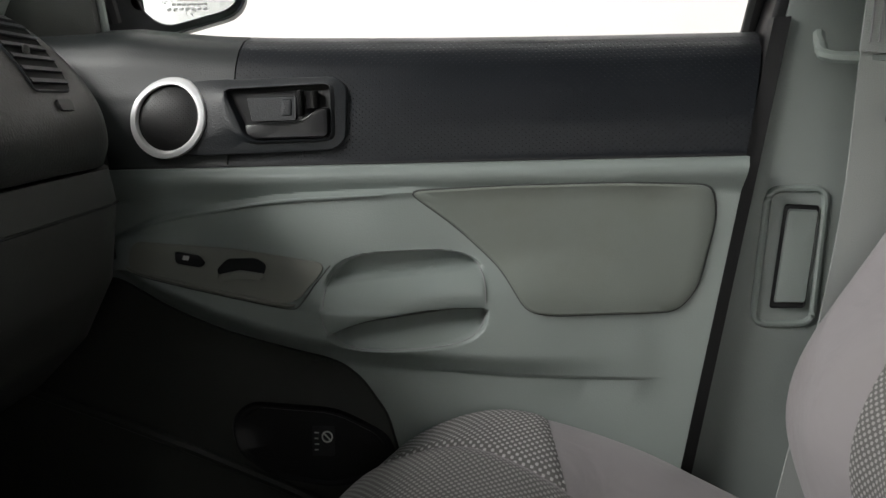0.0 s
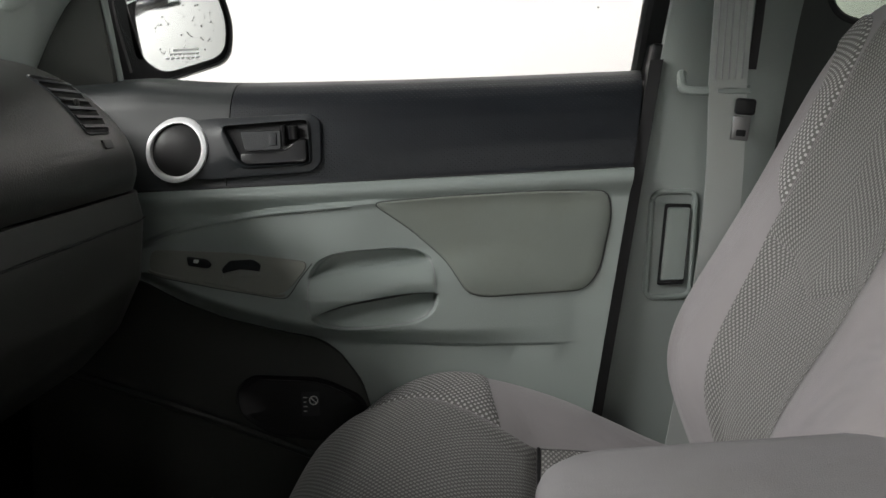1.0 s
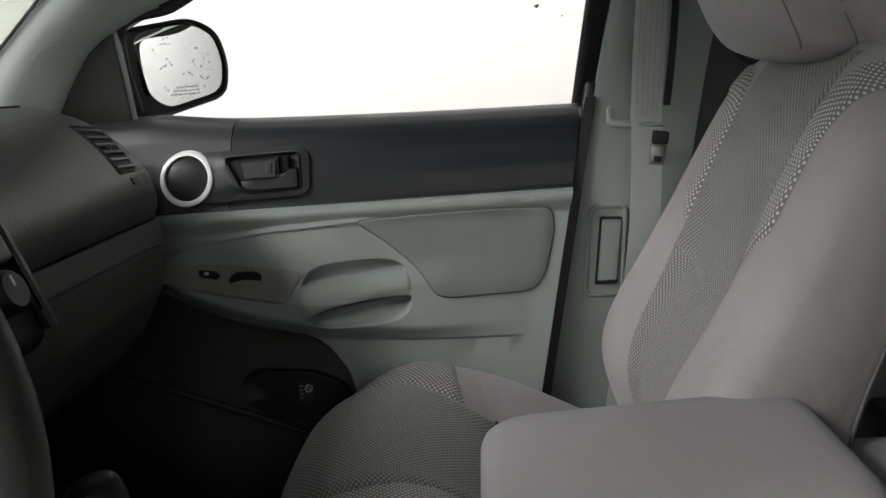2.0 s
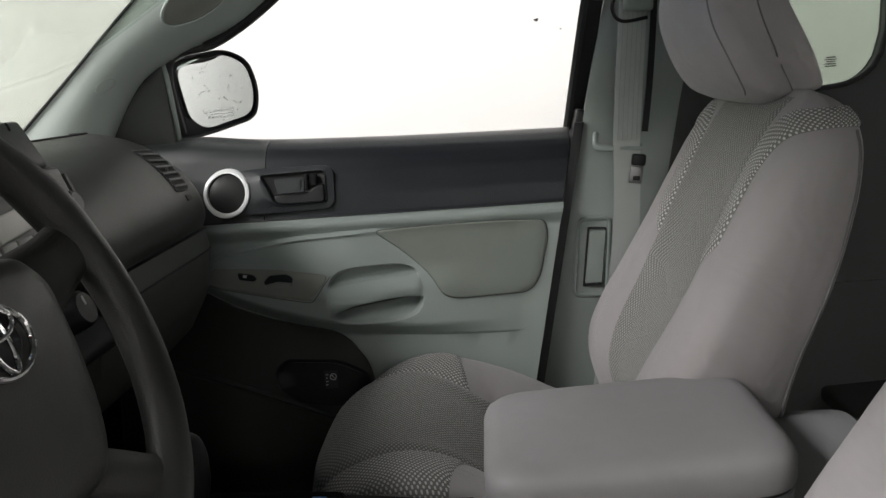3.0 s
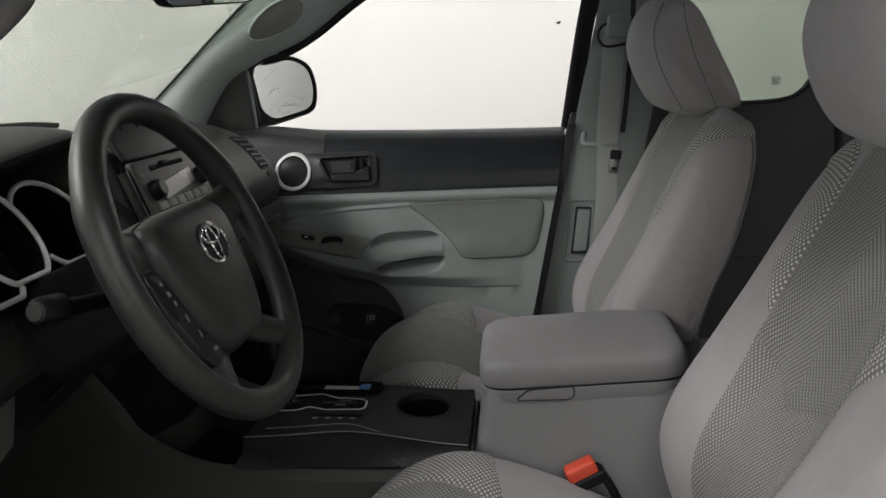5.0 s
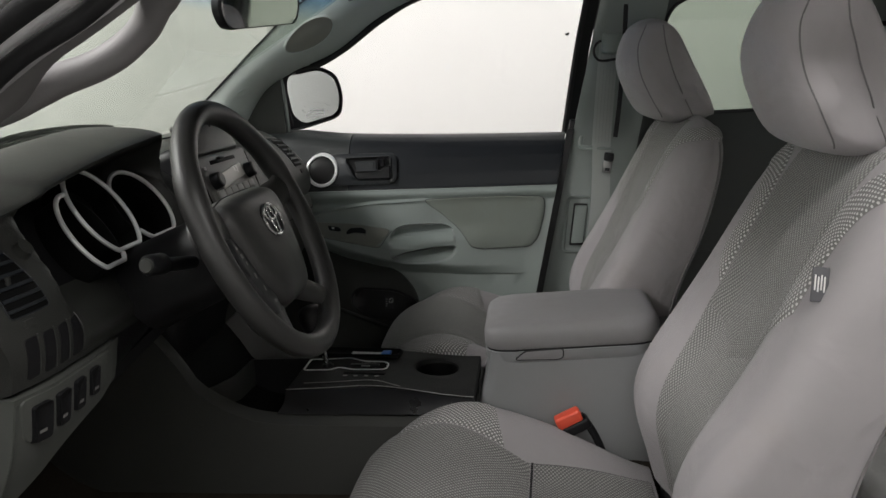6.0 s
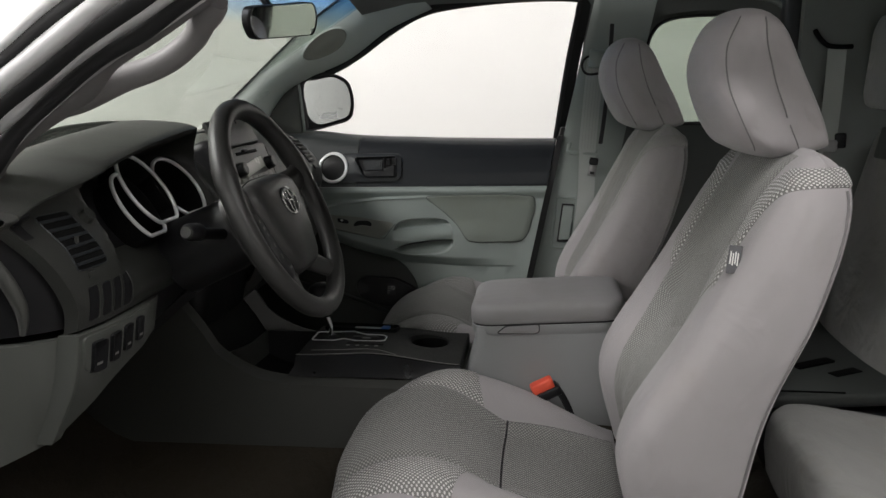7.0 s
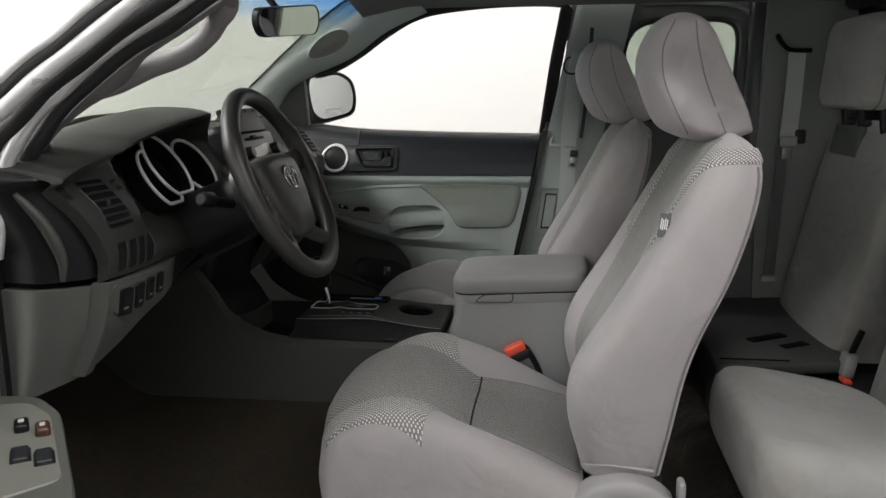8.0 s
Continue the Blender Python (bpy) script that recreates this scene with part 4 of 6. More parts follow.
def skin(s, z):
    """A point of the backrest's skin, s metres round from the middle of its front at height z."""
    pts, run = ring_run(round(z, 5))
    a = min(abs(s), run[-1] - 1e-6)
    i = next(k for k in range(len(run) - 1) if a <= run[k + 1])
    p = pts[i].lerp(pts[i + 1], (a - run[i]) / max(run[i + 1] - run[i], 1e-9))
    return Vector((p.x, math.copysign(1.0, s) * p.y, p.z))


def on_skin(s, z, d):
    e = 0.003
    n = (skin(s + e, z) - skin(s - e, z)).cross(skin(s, min(z + e, 1.269)) - skin(s, z - e))
    if n.length < 1e-9:
        return skin(s, z)
    return skin(s, z) - n.normalized() * d


CUSH_C = table((-0.042, 0.690), (-0.034, 0.742), (-0.012, 0.780), (0.03, 0.804), (0.09, 0.812), (0.15, 0.796), (0.20, 0.766), (0.235, 0.740), (0.26, 0.734), (0.32, 0.722), (0.44, 0.700))
CUSH_E = table((-0.042, 0.680), (-0.034, 0.728), (-0.012, 0.768), (0.04, 0.802), (0.10, 0.818), (0.16, 0.811), (0.255, 0.781), (0.33, 0.746), (0.40, 0.712), (0.44, 0.698))
CUSH_HALF = 0.272


def cush_top(x, y):
    """Top of the cushion, from the seat's own middle, x from the nose: a hollow between two raised sides."""
    a = abs(y)
    k = step(0.085, 0.205, a)
    z = CUSH_C(x) * (1 - k) + CUSH_E(x) * k
    u = min(max((a - 0.205) / (CUSH_HALF - 0.205), 0.0), 1.0)
    return z - (z - 0.60) * (1 - (1 - u**3.4)**(1 / 3.4))


def nose_shift(y):
    return 0.055 * (abs(y) / CUSH_HALF)**2.4


def front_seat(dx, y0, lean, lift, label, group):
    s = thing("bucket_seat", (dx + 0.25, y0, 0.50), label, "car seat", group)
    move = Matrix.Translation((dx, y0, 0))

    def put(name, bm, material, parent, text=""):
        if name in ("backrest", "headrest", "post") or (parent.name.startswith(("backrest", "headrest"))):
            for v in bm.verts:
                v.co.x += lean * (v.co.z - 0.75)
        if name == "cushion" or parent.name.startswith("cushion"):
            for v in bm.verts:
                v.co.z += lift * step(0.58, 0.70, v.co.z)
        bm.transform(move)
        return part(name, bm, material, parent, text)

    zs = [0.722, 0.727, 0.735] + span(0.75, 1.19, 30) + span(1.20, 1.25, 8) + [1.255, 1.26, 1.264, 1.267, 1.270]
    rings = []
    for z in zs:
        h = half_ring(z)
        rings.append(h + [Vector((p.x, -p.y, p.z)) for p in reversed(h[1:-1])])
    backrest = put("backrest", loft(rings), CLOTH, s)

    def quilt(name, fn, nu, nv, material, text, puff=0.0035):
        """A sewn panel fn(u, v) -> (s, z) on the backrest, sunk along its seams."""
        def at(u, v):
            e = min(u, 1 - u, v, 1 - v)
            return on_skin(*fn(u, v), 0.0004 + puff * step(-0.005, 0.05, e))
        grid = {}
        us, vs = span(0, 1, nu), span(0, 1, nv)
        for i, u in enumerate(us):
            for j, v in enumerate(vs):
                grid[u, v] = at(u, v)
        wide, long = {}, {}
        strap = text == "tufted grey band"
        for v in vs:
            run = 0.0
            for i, u in enumerate(us):
                run += (grid[u, v] - grid[us[i - 1], v]).length if i else 0.0
                wide[u, v] = 0.046 * u if strap else run
            for u in us:
                wide[u, v] -= 0.0 if strap else 0.5 * run
        for u in us:
            run = 0.0
            for j, v in enumerate(vs):
                w = 0.5 if strap else u
                run += (grid[w, v] - grid[w, vs[j - 1]]).length if j else 0.0
                turn = step(1.16, 1.215, fn(w, v)[1])
                long[u, v] = (1 - turn) * fn(u, v)[1] + turn * (fn(w, 0)[1] + run) if strap else run
        return put(name, sheet(lambda u, v: grid[u, v], us, vs, None, lambda u, v: (wide[u, v], long[u, v])), material, backrest, text)

    half = table((0.735, 0.094), (0.85, 0.106), (0.93, 0.115), (1.02, 0.126), (1.06, 0.124), (1.15, 0.120), (1.20, 0.120), (1.262, 0.124))

    def insert(u, v):
        q = 2 * u - 1
        z = 1.0234 - 0.044 * (1 - abs(q))
        z += v * (1.262 - z)
        return (q * half(z), z)

    def lumbar(u, v):
        q = 2 * u - 1
        z = 0.735 + v * (1.023 - 0.044 * (1 - abs(q)) - 0.735)
        return (q * half(z), z)

    quilt("insert", insert, 32, 34, KNIT, "ribbed dark grey insert")
    quilt("lumbar_insert", lumbar, 32, 34, KNIT, "ribbed grey lower insert", 0.0025)
    EI = spline(((0.1265, 1.052, 0), (0.1235, 1.10, 0), (0.122, 1.15, 0), (0.123, 1.195, 0), (0.134, 1.228, 0), (0.158, 1.2475, 0), (0.200, 1.252, 0), (0.245, 1.2515, 0), (0.285, 1.250, 0)), 8)
    EO = spline(((0.172, 1.092, 0), (0.170, 1.13, 0), (0.170, 1.155, 0), (0.174, 1.180, 0), (0.186, 1.205, 0), (0.207, 1.223, 0), (0.235, 1.229, 0), (0.265, 1.229, 0), (0.295, 1.227, 0)), 8)
    for sg in (-1, 1):
        def band(u, v):
            i = min(int(v * 64), 63)
            t = v * 64 - i
            p = EI[i].lerp(EI[i + 1], t).lerp(EO[i].lerp(EO[i + 1], t), u)
            return (sg * p.x, p.y)
        quilt("band", band, 8, 64, KNOB, "tufted grey band", 0.0030)
    for sg in (-1, 1):
        line = [skin(sg * (ring_run(round(z, 5))[1][37]), z) + Vector((0.001, 0.001 * sg, 0)) for z in span(0.725, 1.225, 40)]
        put("piping", tube(line, 0.0018, 6), SEAM, backrest)
    hem = half_ring(0.733)[26:37]
    for sg in (-1, 1):
        put("hem", tube([Vector((p.x, sg * (p.y + 0.001), 0.733 + 0.012 * math.sin(math.pi * k / 10))) for k, p in enumerate(hem)], 0.0035, 6), CLOTH, backrest)
        put("hem_seam", tube([Vector((p.x, sg * (p.y + 0.0016), 0.741 + 0.012 * math.sin(math.pi * k / 10))) for k, p in enumerate(hem)], 0.0012, 6), SEAM, backrest)

    def cush(u, v):
        x = -0.042 + 0.482 * u
        y = CUSH_HALF * math.sin(math.pi / 2 * v)
        return Vector((x + nose_shift(y) * (1 - u), y, cush_top(x, y)))

    cus = span(0, 0.3, 26) + span(0.3, 1, 32)[1:]
    cushion = put("cushion", sheet(cush, cus, span(-1, 1, 60), lambda p: Vector((0.02 * (1 if p.x < 0.1 else 0), 0, min(0.585 - p.z, -0.02)))), CLOTH, s)

    def on_cush(x, y, d):
        u = (x + 0.042) / 0.482
        e = 0.002
        n = Vector((-(cush_top(x + e, y) - cush_top(x - e, y)), -(cush_top(x, y + e) - cush_top(x, y - e)), 2 * e)).normalized()
        return Vector((x + nose_shift(y) * (1 - u), y, cush_top(x, y))) + n * d

    def pad(name, fn, nu, nv, material, text, puff=0.004):
        def at(u, v):
            e = min(u, 1 - u, v, 1 - v)
            x, y = fn(u, v)
            return on_cush(x, y, 0.0003 + puff * step(-0.005, 0.05, e))
        return put(name, sheet(at, span(0, 1, nu), span(0, 1, nv), None, lambda u, v: fn(u, v)), material, cushion, text)

    edge = table((-0.03, 0.160), (0.03, 0.158), (0.08, 0.154), (0.15, 0.138), (0.20, 0.130), (0.235, 0.130), (0.33, 0.150), (0.44, 0.176))

    def front(u, v):
        x = -0.032 + 0.266 * v
        return (x, (2 * u - 1) * edge(x))

    def rear(u, v):
        x = 0.240 + 0.195 * v
        return (x, (2 * u - 1) * edge(x))

    pad("front_pad", front, 36, 34, KNIT, "ribbed dark grey front pad", 0.006)
    pad("rear_pad", rear, 36, 24, KNIT, "ribbed dark grey rear pad", 0.005)
    put("crease", tube([on_cush(0.237, y, -0.0012) for y in span(-0.132, 0.132, 20)], 0.0030, 6), RUBBER, cushion)
    for sg in (-1, 1):
        def side_band(u, v):
            x = -0.030 + (0.222 - 0.045 * u) * v
            return (x, sg * (edge(x) + 0.002 + (0.258 - edge(x)) * u * (0.62 + 0.38 * v)))
        pad("cushion_band", side_band, 12, 26, KNOB, "tufted grey band", 0.0035)
        put("cushion_seam", tube([on_cush(x, sg * (edge(x) + 0.001), 0.0002) for x in span(0.24, 0.43, 20)], 0.0010, 5), SEAM, cushion)
    put("base", rbox(0.40, 0.42, 0.12, 0.02, pose(0.28, 0, 0.54)), BLACK, s)
    for sg in (-1, 1):
        put("rail", rbox(0.46, 0.03, 0.05, 0.005, pose(0.28, sg * 0.18, 0.475)), METAL, s)
    # recliner cover on the outer side: a rounded dome with a lever behind it
    sg = -1 if y0 < 0 else 1
    dome = [(0.425 + 0.155 * k / 16, 0.655 + 0.078 * math.sin(math.pi * (0.10 + 0.80 * k / 16))**0.55) for k in range(17)]
    dome = dense([(0.425, 0.58)] + dome + [(0.580, 0.58)], 0.02)
    put("recliner_cover", patch(dome, lambda a, b, d: Vector((a, sg * (0.236 + d), b)), ((1.0, -0.02), (1.0, 0.018), (0.97, 0.026), (0.90, 0.031), (0.7, 0.034), (0.4, 0.035))), VINYL, s, "grey plastic recliner cover")
    put("recliner_edge", rbox(0.012, 0.03, 0.13, 0.005, pose(0.592, sg * 0.240, 0.665)), VINYL, s)
    put("recliner_base", rbox(0.12, 0.40, 0.12, 0.02, pose(0.51, 0, 0.66)), BLACK, s)
    put("side_cover", rbox(0.36, 0.03, 0.10, 0.012, pose(0.28, sg * 0.245, 0.56), 3), GREY, s)
    # headrest
    prof = spline(((0.552, 0, 1.292), (0.522, 0, 1.375), (0.540, 0, 1.440), (0.580, 0, 1.466), (0.622, 0, 1.448), (0.658, 0, 1.375), (0.702, 0, 1.280), (0.696, 0, 1.262), (0.640, 0, 1.252), (0.585, 0, 1.264)), 5, True)
    c = Vector((0.61, 0, 1.355))

    def head(v):
        k = (1 - abs(v)**4.0)**(1 / 4.0)
        out = []
        for p in prof:
            w = (0.130 - 0.040 * step(1.28, 1.46, p.z)) * (1 - 0.42 * step(0.590, 0.705, p.x)) * (1 - 0.15 * step(1.32, 1.255, p.z))
            q = c + (p - c) * (0.58 + 0.42 * k if abs(v) < 0.999 else 0.52)
            q.x += 0.016 * v * v
            out.append(Vector((q.x, w * v, q.z)))
        return out

    vs = [math.sin(math.pi / 2 * k / 18) for k in range(-18, 19)]
    hull = loft([head(v) for v in vs])
    fans = [[v.co.copy() for v in f.verts] for f in hull.faces]
    rest = put("headrest", hull, CLOTH, s)

    def side_hit(x, z, sg):
        """The headrest's flank at (x, z), met from outside; None past its outline."""
        eye, way = Vector((x, sg * 0.3, z)), Vector((0, -sg, 0))
        best = None
        for f in fans:
            if min(p.x for p in f) > x or max(p.x for p in f) < x or min(p.z for p in f) > z or max(p.z for p in f) < z:
                continue
            for b, e in zip(f[1:], f[2:]):
                h = geometry.intersect_ray_tri(f[0], b, e, way, eye, True)
                if h is not None and (best is None or sg * h.y > sg * best.y):
                    best = h
        return best

    ways = (((0.575, 0, 1.452), (0.556, 0, 1.41), (0.556, 0, 1.36), (0.572, 0, 1.315), (0.600, 0, 1.268)),
            ((0.606, 0, 1.450), (0.612, 0, 1.40), (0.626, 0, 1.35), (0.648, 0, 1.30), (0.664, 0, 1.266)))
    for sg in (-1, 1):
        for way in ways:
            line = [side_hit(p.x, p.z, sg) for p in spline(way, 8)]
            line = [h + Vector((0, sg * 0.0004, 0)) for h in line if h is not None]
            put("seam", tube(line, 0.0011, 5), SEAM, rest)
    for y in (-0.05, 0.05):
        put("post", tube([Vector((0.640, y, 1.20)), Vector((0.645, y, 1.29))], 0.006, 8), METAL, s)
    return s


seat_p = front_seat(0.0, 0.355, -0.03, 0.016, "grey cloth front seat with ribbed inserts, beside the passenger door", "front seats")
seat_d = front_seat(0.068, -0.365, 0.0, 0.0, "grey cloth driver's seat with ribbed inserts and a side tag", "front seats")
TAG = Matrix.Translation(on_skin(-0.202, 1.131, 0.006) + Vector((0.068, -0.365, 0))) @ pose(0, 0, 0, 0, 24, 66)
tag = part("tag", rbox(0.003, 0.017, 0.038, 0.001, TAG), TAGCLOTH, seat_d, "small dark cloth tag with white print")
for k in range(4):
    part("print_bar", rbox(0.0012, 0.0016, 0.017, 0.0003, TAG @ pose(-0.0017, -0.0047 + 0.0031 * k, 0.002 * (k % 2)), 1), WHITE, tag)

# ---- rear seats ----
def jump_seat(y0, open_base, label):
    s = thing("jump_seat", (1.0, y0, 0.57), label, "car seat", "rear seats")

    def cush(u, v):
        a = 0.25 * math.copysign(abs(math.sin(math.pi / 2 * v))**0.9, v)
        edge = (1 - min(abs(v), 1)**8)
        x = 0.775 + 0.34 * u + 0.03 * (abs(v)**3) * (1 - u)
        z = 0.775 - 0.10 * (1 - step(-0.12, 0.16, u)) - 0.03 * u - 0.06 * (1 - edge)
        return Vector((x, y0 + a, z))
    if open_base:
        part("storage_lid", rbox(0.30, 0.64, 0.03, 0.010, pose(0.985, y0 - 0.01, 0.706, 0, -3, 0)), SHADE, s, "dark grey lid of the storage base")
        for dx, dy, w in ((0.0, -0.14, 0.10), (0.05, -0.20, 0.07)):
            part("lid_grip", rbox(w, 0.030, 0.006, 0.002, pose(0.99 + dx, y0 + dy, 0.723, 0, -3, 25)), SOOT, s)
        part("lid_joint", tube([Vector((0.842 + 0.15 * k, 0.040 - 0.02 * k, 0.7235 + 0.006 * k)) for k in span(0, 1, 6)], 0.0022, 6), SOOT, s)
    else:
        out = dense(rounded(((0.772, y0 - 0.25), (1.12, y0 - 0.25), (1.12, y0 + 0.25), (0.772, y0 + 0.25)), 0.13, 8), 0.03)
        part("cushion", patch(out, lambda a, b, d: Vector((a, b, d - 0.16 * (a - 0.79))), ((0.93, 0.645), (0.98, 0.665), (1.0, 0.70), (0.99, 0.735), (0.955, 0.762), (0.90, 0.778), (0.82, 0.785), (0.70, 0.784), (0.5, 0.780), (0.25, 0.778))), DUSTY, s)

    def bk(u, v):
        w = 0.25 - 0.02 * step(0.6, 1.0, v)
        y = w * math.sin(math.pi / 2 * u)
        e = 1 - (1 - abs(u)**6)**(1 / 6) if abs(u) < 1 else 1
        top = 1 - (1 - max((v - 0.85) / 0.15, 0)**3)**(1 / 3) if v < 1 else 1
        return Vector((1.105 + 0.115 * v + 0.05 * e + 0.05 * top - 0.012 * math.cos(2.5 * u), y0 + y, 0.70 + 0.55 * v))
    back_ob = part("backrest", sheet(bk, span(-1, 1, 30), span(0, 1, 26), (0.09, 0, 0)), DUSTY, s)
    part("top_patch", rbox(0.012, 0.20, 0.078, 0.005, pose(1.203, y0 + 0.04, 1.206, 0, 12, 0)), SHADE, back_ob, "darker cloth patch at the top")
    out = dense(rounded(((-0.185, -0.095), (-0.188, 0.085), (-0.150, 0.113), (0.150, 0.113), (0.188, 0.085), (0.185, -0.095), (0.150, -0.112), (-0.150, -0.112)), 0.03), 0.02)
    HEAD = pose(1.172, y0, 1.402, 0, 5, 0)
    head = part("headrest", patch(out, lambda a, b, d: HEAD @ Vector((d + 0.012 * (a / 0.18)**2, a, b)), ((0.5, 0.060), (0.90, 0.058), (0.985, 0.046), (1.0, 0.025), (0.985, 0.004), (0.95, -0.006), (0.86, -0.013), (0.6, -0.018), (0.3, -0.020))), DUSTY, s)
    part("piping", tube([HEAD @ Vector((0.030, 1.004 * a, 1.004 * b)) for a, b in out], 0.0022, 6, True), SEAM, head)
    for y in (-0.13, 0.02, 0.13):
        part("post", tube([Vector((1.232, y0 + y, 1.21)), Vector((1.215, y0 + y, 1.32))], 0.009 if y else 0.007, 10), BLACK, s)
        part("post_sleeve", rbox(0.026, 0.030, 0.018, 0.005, pose(1.236, y0 + y, 1.250)), BLACK, s)
    return s


jump_seat(0.36, True, "grey cloth rear seat with a raised headrest, worn and dusty")
jump_seat(-0.36, False, "grey cloth rear seat cushion with pale dusty marks")
bin_ = thing("rear_storage", (0.98, 0.0, 0.57), "dark plastic storage base between and under the rear seats", "storage box")
part("body", rbox(0.46, 0.16, 0.16, 0.02, pose(1.05, 0.02, 0.58)), BLACK, bin_)
part("lid", rbox(0.40, 0.15, 0.02, 0.006, pose(1.04, 0.02, 0.668, 0, -2, 0)), DARK, bin_)
part("base", rbox(0.40, 1.20, 0.14, 0.02, pose(1.06, 0, 0.60)), SHADE, bin_)

rb = thing("rear_seat_belt", (1.11, 0.585, 0.8), "grey rear seat belt hanging on the dark side trim", "seat belt")
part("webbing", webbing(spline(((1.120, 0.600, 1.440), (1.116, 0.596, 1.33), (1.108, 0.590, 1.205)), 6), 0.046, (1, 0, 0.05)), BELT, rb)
# lower run of the grey strap, darkened by colour for the shade there
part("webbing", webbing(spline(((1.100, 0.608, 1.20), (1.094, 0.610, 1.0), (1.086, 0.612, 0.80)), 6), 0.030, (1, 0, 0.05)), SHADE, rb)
part("guide", tube(spline(((1.070, 0.625, 1.487), (1.078, 0.612, 1.468), (1.094, 0.598, 1.448), (1.120, 0.596, 1.443), (1.156, 0.598, 1.443)), 5), 0.0065, 8), SOOT, rb, "black belt guide slot")
part("tongue", rbox(0.026, 0.005, 0.036, 0.002, pose(1.104, 0.582, 1.160)), METAL, rb, "steel belt tongue")
part("tongue_grip", rbox(0.046, 0.014, 0.030, 0.005, pose(1.108, 0.584, 1.192)), GREY_DEEP, rb)
part("anchor", rbox(0.030, 0.02, 0.040, 0.006, pose(1.140, 0.594, 1.205)), BLACK, rb)
part("lower_anchor", rbox(0.045, 0.02, 0.020, 0.006, pose(1.082, 0.606, 0.79)), GREY_DEEP, rb)
side_trim = tagged(part("trim_rear_side", sheet(lambda x, z: Vector((x, 0.655 + 0.10 * (z - 1.0) - 0.35 * max(z - 1.2, 0) * 0.6, z)), span(1.045, 1.42, 6), span(0.45, 1.63, 14), (0, 0.03, 0)), REAR),
                   "dark moulded trim beside the rear seat", "trim", kind="structure")

tagged(part("pillar_rear_side", rbox(0.16, 0.10, 1.22, 0.02, pose(1.09, 0.735, 1.04)), DARK), "dark post behind the rear access door", "pillar", kind="structure")
tagged(part("trim_sill", rbox(2.0, 0.08, 0.10, 0.02, pose(0.2, 0.70, 0.47)), BLACK), "black door sill trim", "trim", kind="structure")
buck = thing("rear_belt_buckle", (1.12, 0.02, 0.68), "grey belt buckle with an orange-red button between the rear seats", "belt buckle")
part("body", rbox(0.028, 0.040, 0.055, 0.006, pose(1.120, 0.03, 0.722, 0, 10, 0)), GREY_DEEP, buck)
part("button", rbox(0.020, 0.036, 0.012, 0.004, pose(1.112, 0.012, 0.690, 0, 10, 0)), RED, buck, "orange-red release button")
part("strap", tube(spline(((1.125, 0.03, 0.74), (1.135, 0.035, 0.765), (1.15, 0.04, 0.80)), 5), 0.012, 8, flat=0.3), BLACK, buck)

fb = thing("front_belt_buckle", (0.40, -0.12, 0.70), "orange-red front belt buckle on a black stalk beside the console", "belt buckle")
part("button", rbox(0.046, 0.026, 0.022, 0.005, pose(0.372, -0.122, 0.784, 0, -24, 8)), RED, fb, "orange-red release button")
part("body", rbox(0.050, 0.028, 0.020, 0.005, pose(0.385, -0.122, 0.770, 0, -24, 8)), BLACK, fb)
part("stalk", tube(spline(((0.392, -0.122, 0.790), (0.410, -0.120, 0.765), (0.428, -0.118, 0.725), (0.435, -0.118, 0.68)), 5), 0.007, 8), BLACK, fb)

# ---- centre console ----
con = thing("centre_console", (0.2, 0.02, 0.45), "grey centre console with a padded armrest lid", "console")
box_front = table((0.45, 0.20), (0.70, 0.205), (0.79, 0.214), (0.84, 0.232), (0.90, 0.240))


def con_ring(z):
    x0, x1, y0, y1 = box_front(z), 0.66, -0.092 - 0.02 * step(0.85, 0.5, z), 0.132 + 0.02 * step(0.85, 0.5, z)
    return [Vector((a, b, z)) for a, b in rounded(((x0, y0), (x1, y0), (x1, y1), (x0, y1)), 0.022, 6)]


part("box", loft([con_ring(z) for z in (0.45, 0.6, 0.70, 0.75, 0.79, 0.82, 0.85, 0.875, 0.893)]), GREY_DEEP, con)


def lid_ring(d, z):
    pts = rounded(((0.228 + d, -0.0965 + d), (0.535 - d, -0.0965 + d), (0.535 - d, 0.1365 - d), (0.228 + d, 0.1365 - d)), 0.050, 8)
    return [Vector((x, y, z - 0.004 + 0.05 * (x - 0.24))) for x, y in pts]


part("armrest_lid", loft([lid_ring(d, z) for d, z in ((0.004, 0.9000), (0.0012, 0.9015), (0.0, 0.906), (0.0, 0.927), (0.003, 0.935), (0.009, 0.9405), (0.020, 0.9435), (0.05, 0.9455), (0.09, 0.946))]), VINYL, con, "padded grey armrest lid, soiled on top")
part("lid_gap", loft([lid_ring(0.003, z) for z in (0.8965, 0.9005)]), RUBBER, con)
part("box_rim", loft([lid_ring(d, z) for d, z in ((0.006, 0.872), (0.0022, 0.882), (0.0012, 0.8965), (0.004, 0.8975))]), GREY_DEEP, con, "grey rim of the storage box")
latch = dense(rounded(((0.282, 0.889), (0.300, 0.9035), (0.366, 0.905), (0.366, 0.890), (0.358, 0.886)), 0.006), 0.008)
part("latch", patch(latch, lambda x, z, d: Vector((x, -0.0950 - d, z - 0.010 + 0.05 * (x - 0.24))), ((1.0, -0.003), (0.97, 0.002), (0.5, 0.003))), VINYL, con, "grey lid latch")
part("latch_gap", tube([Vector((x, -0.0960, z - 0.010 + 0.05 * (x - 0.24))) for x, z in latch], 0.0014, 6, True), RUBBER, con)

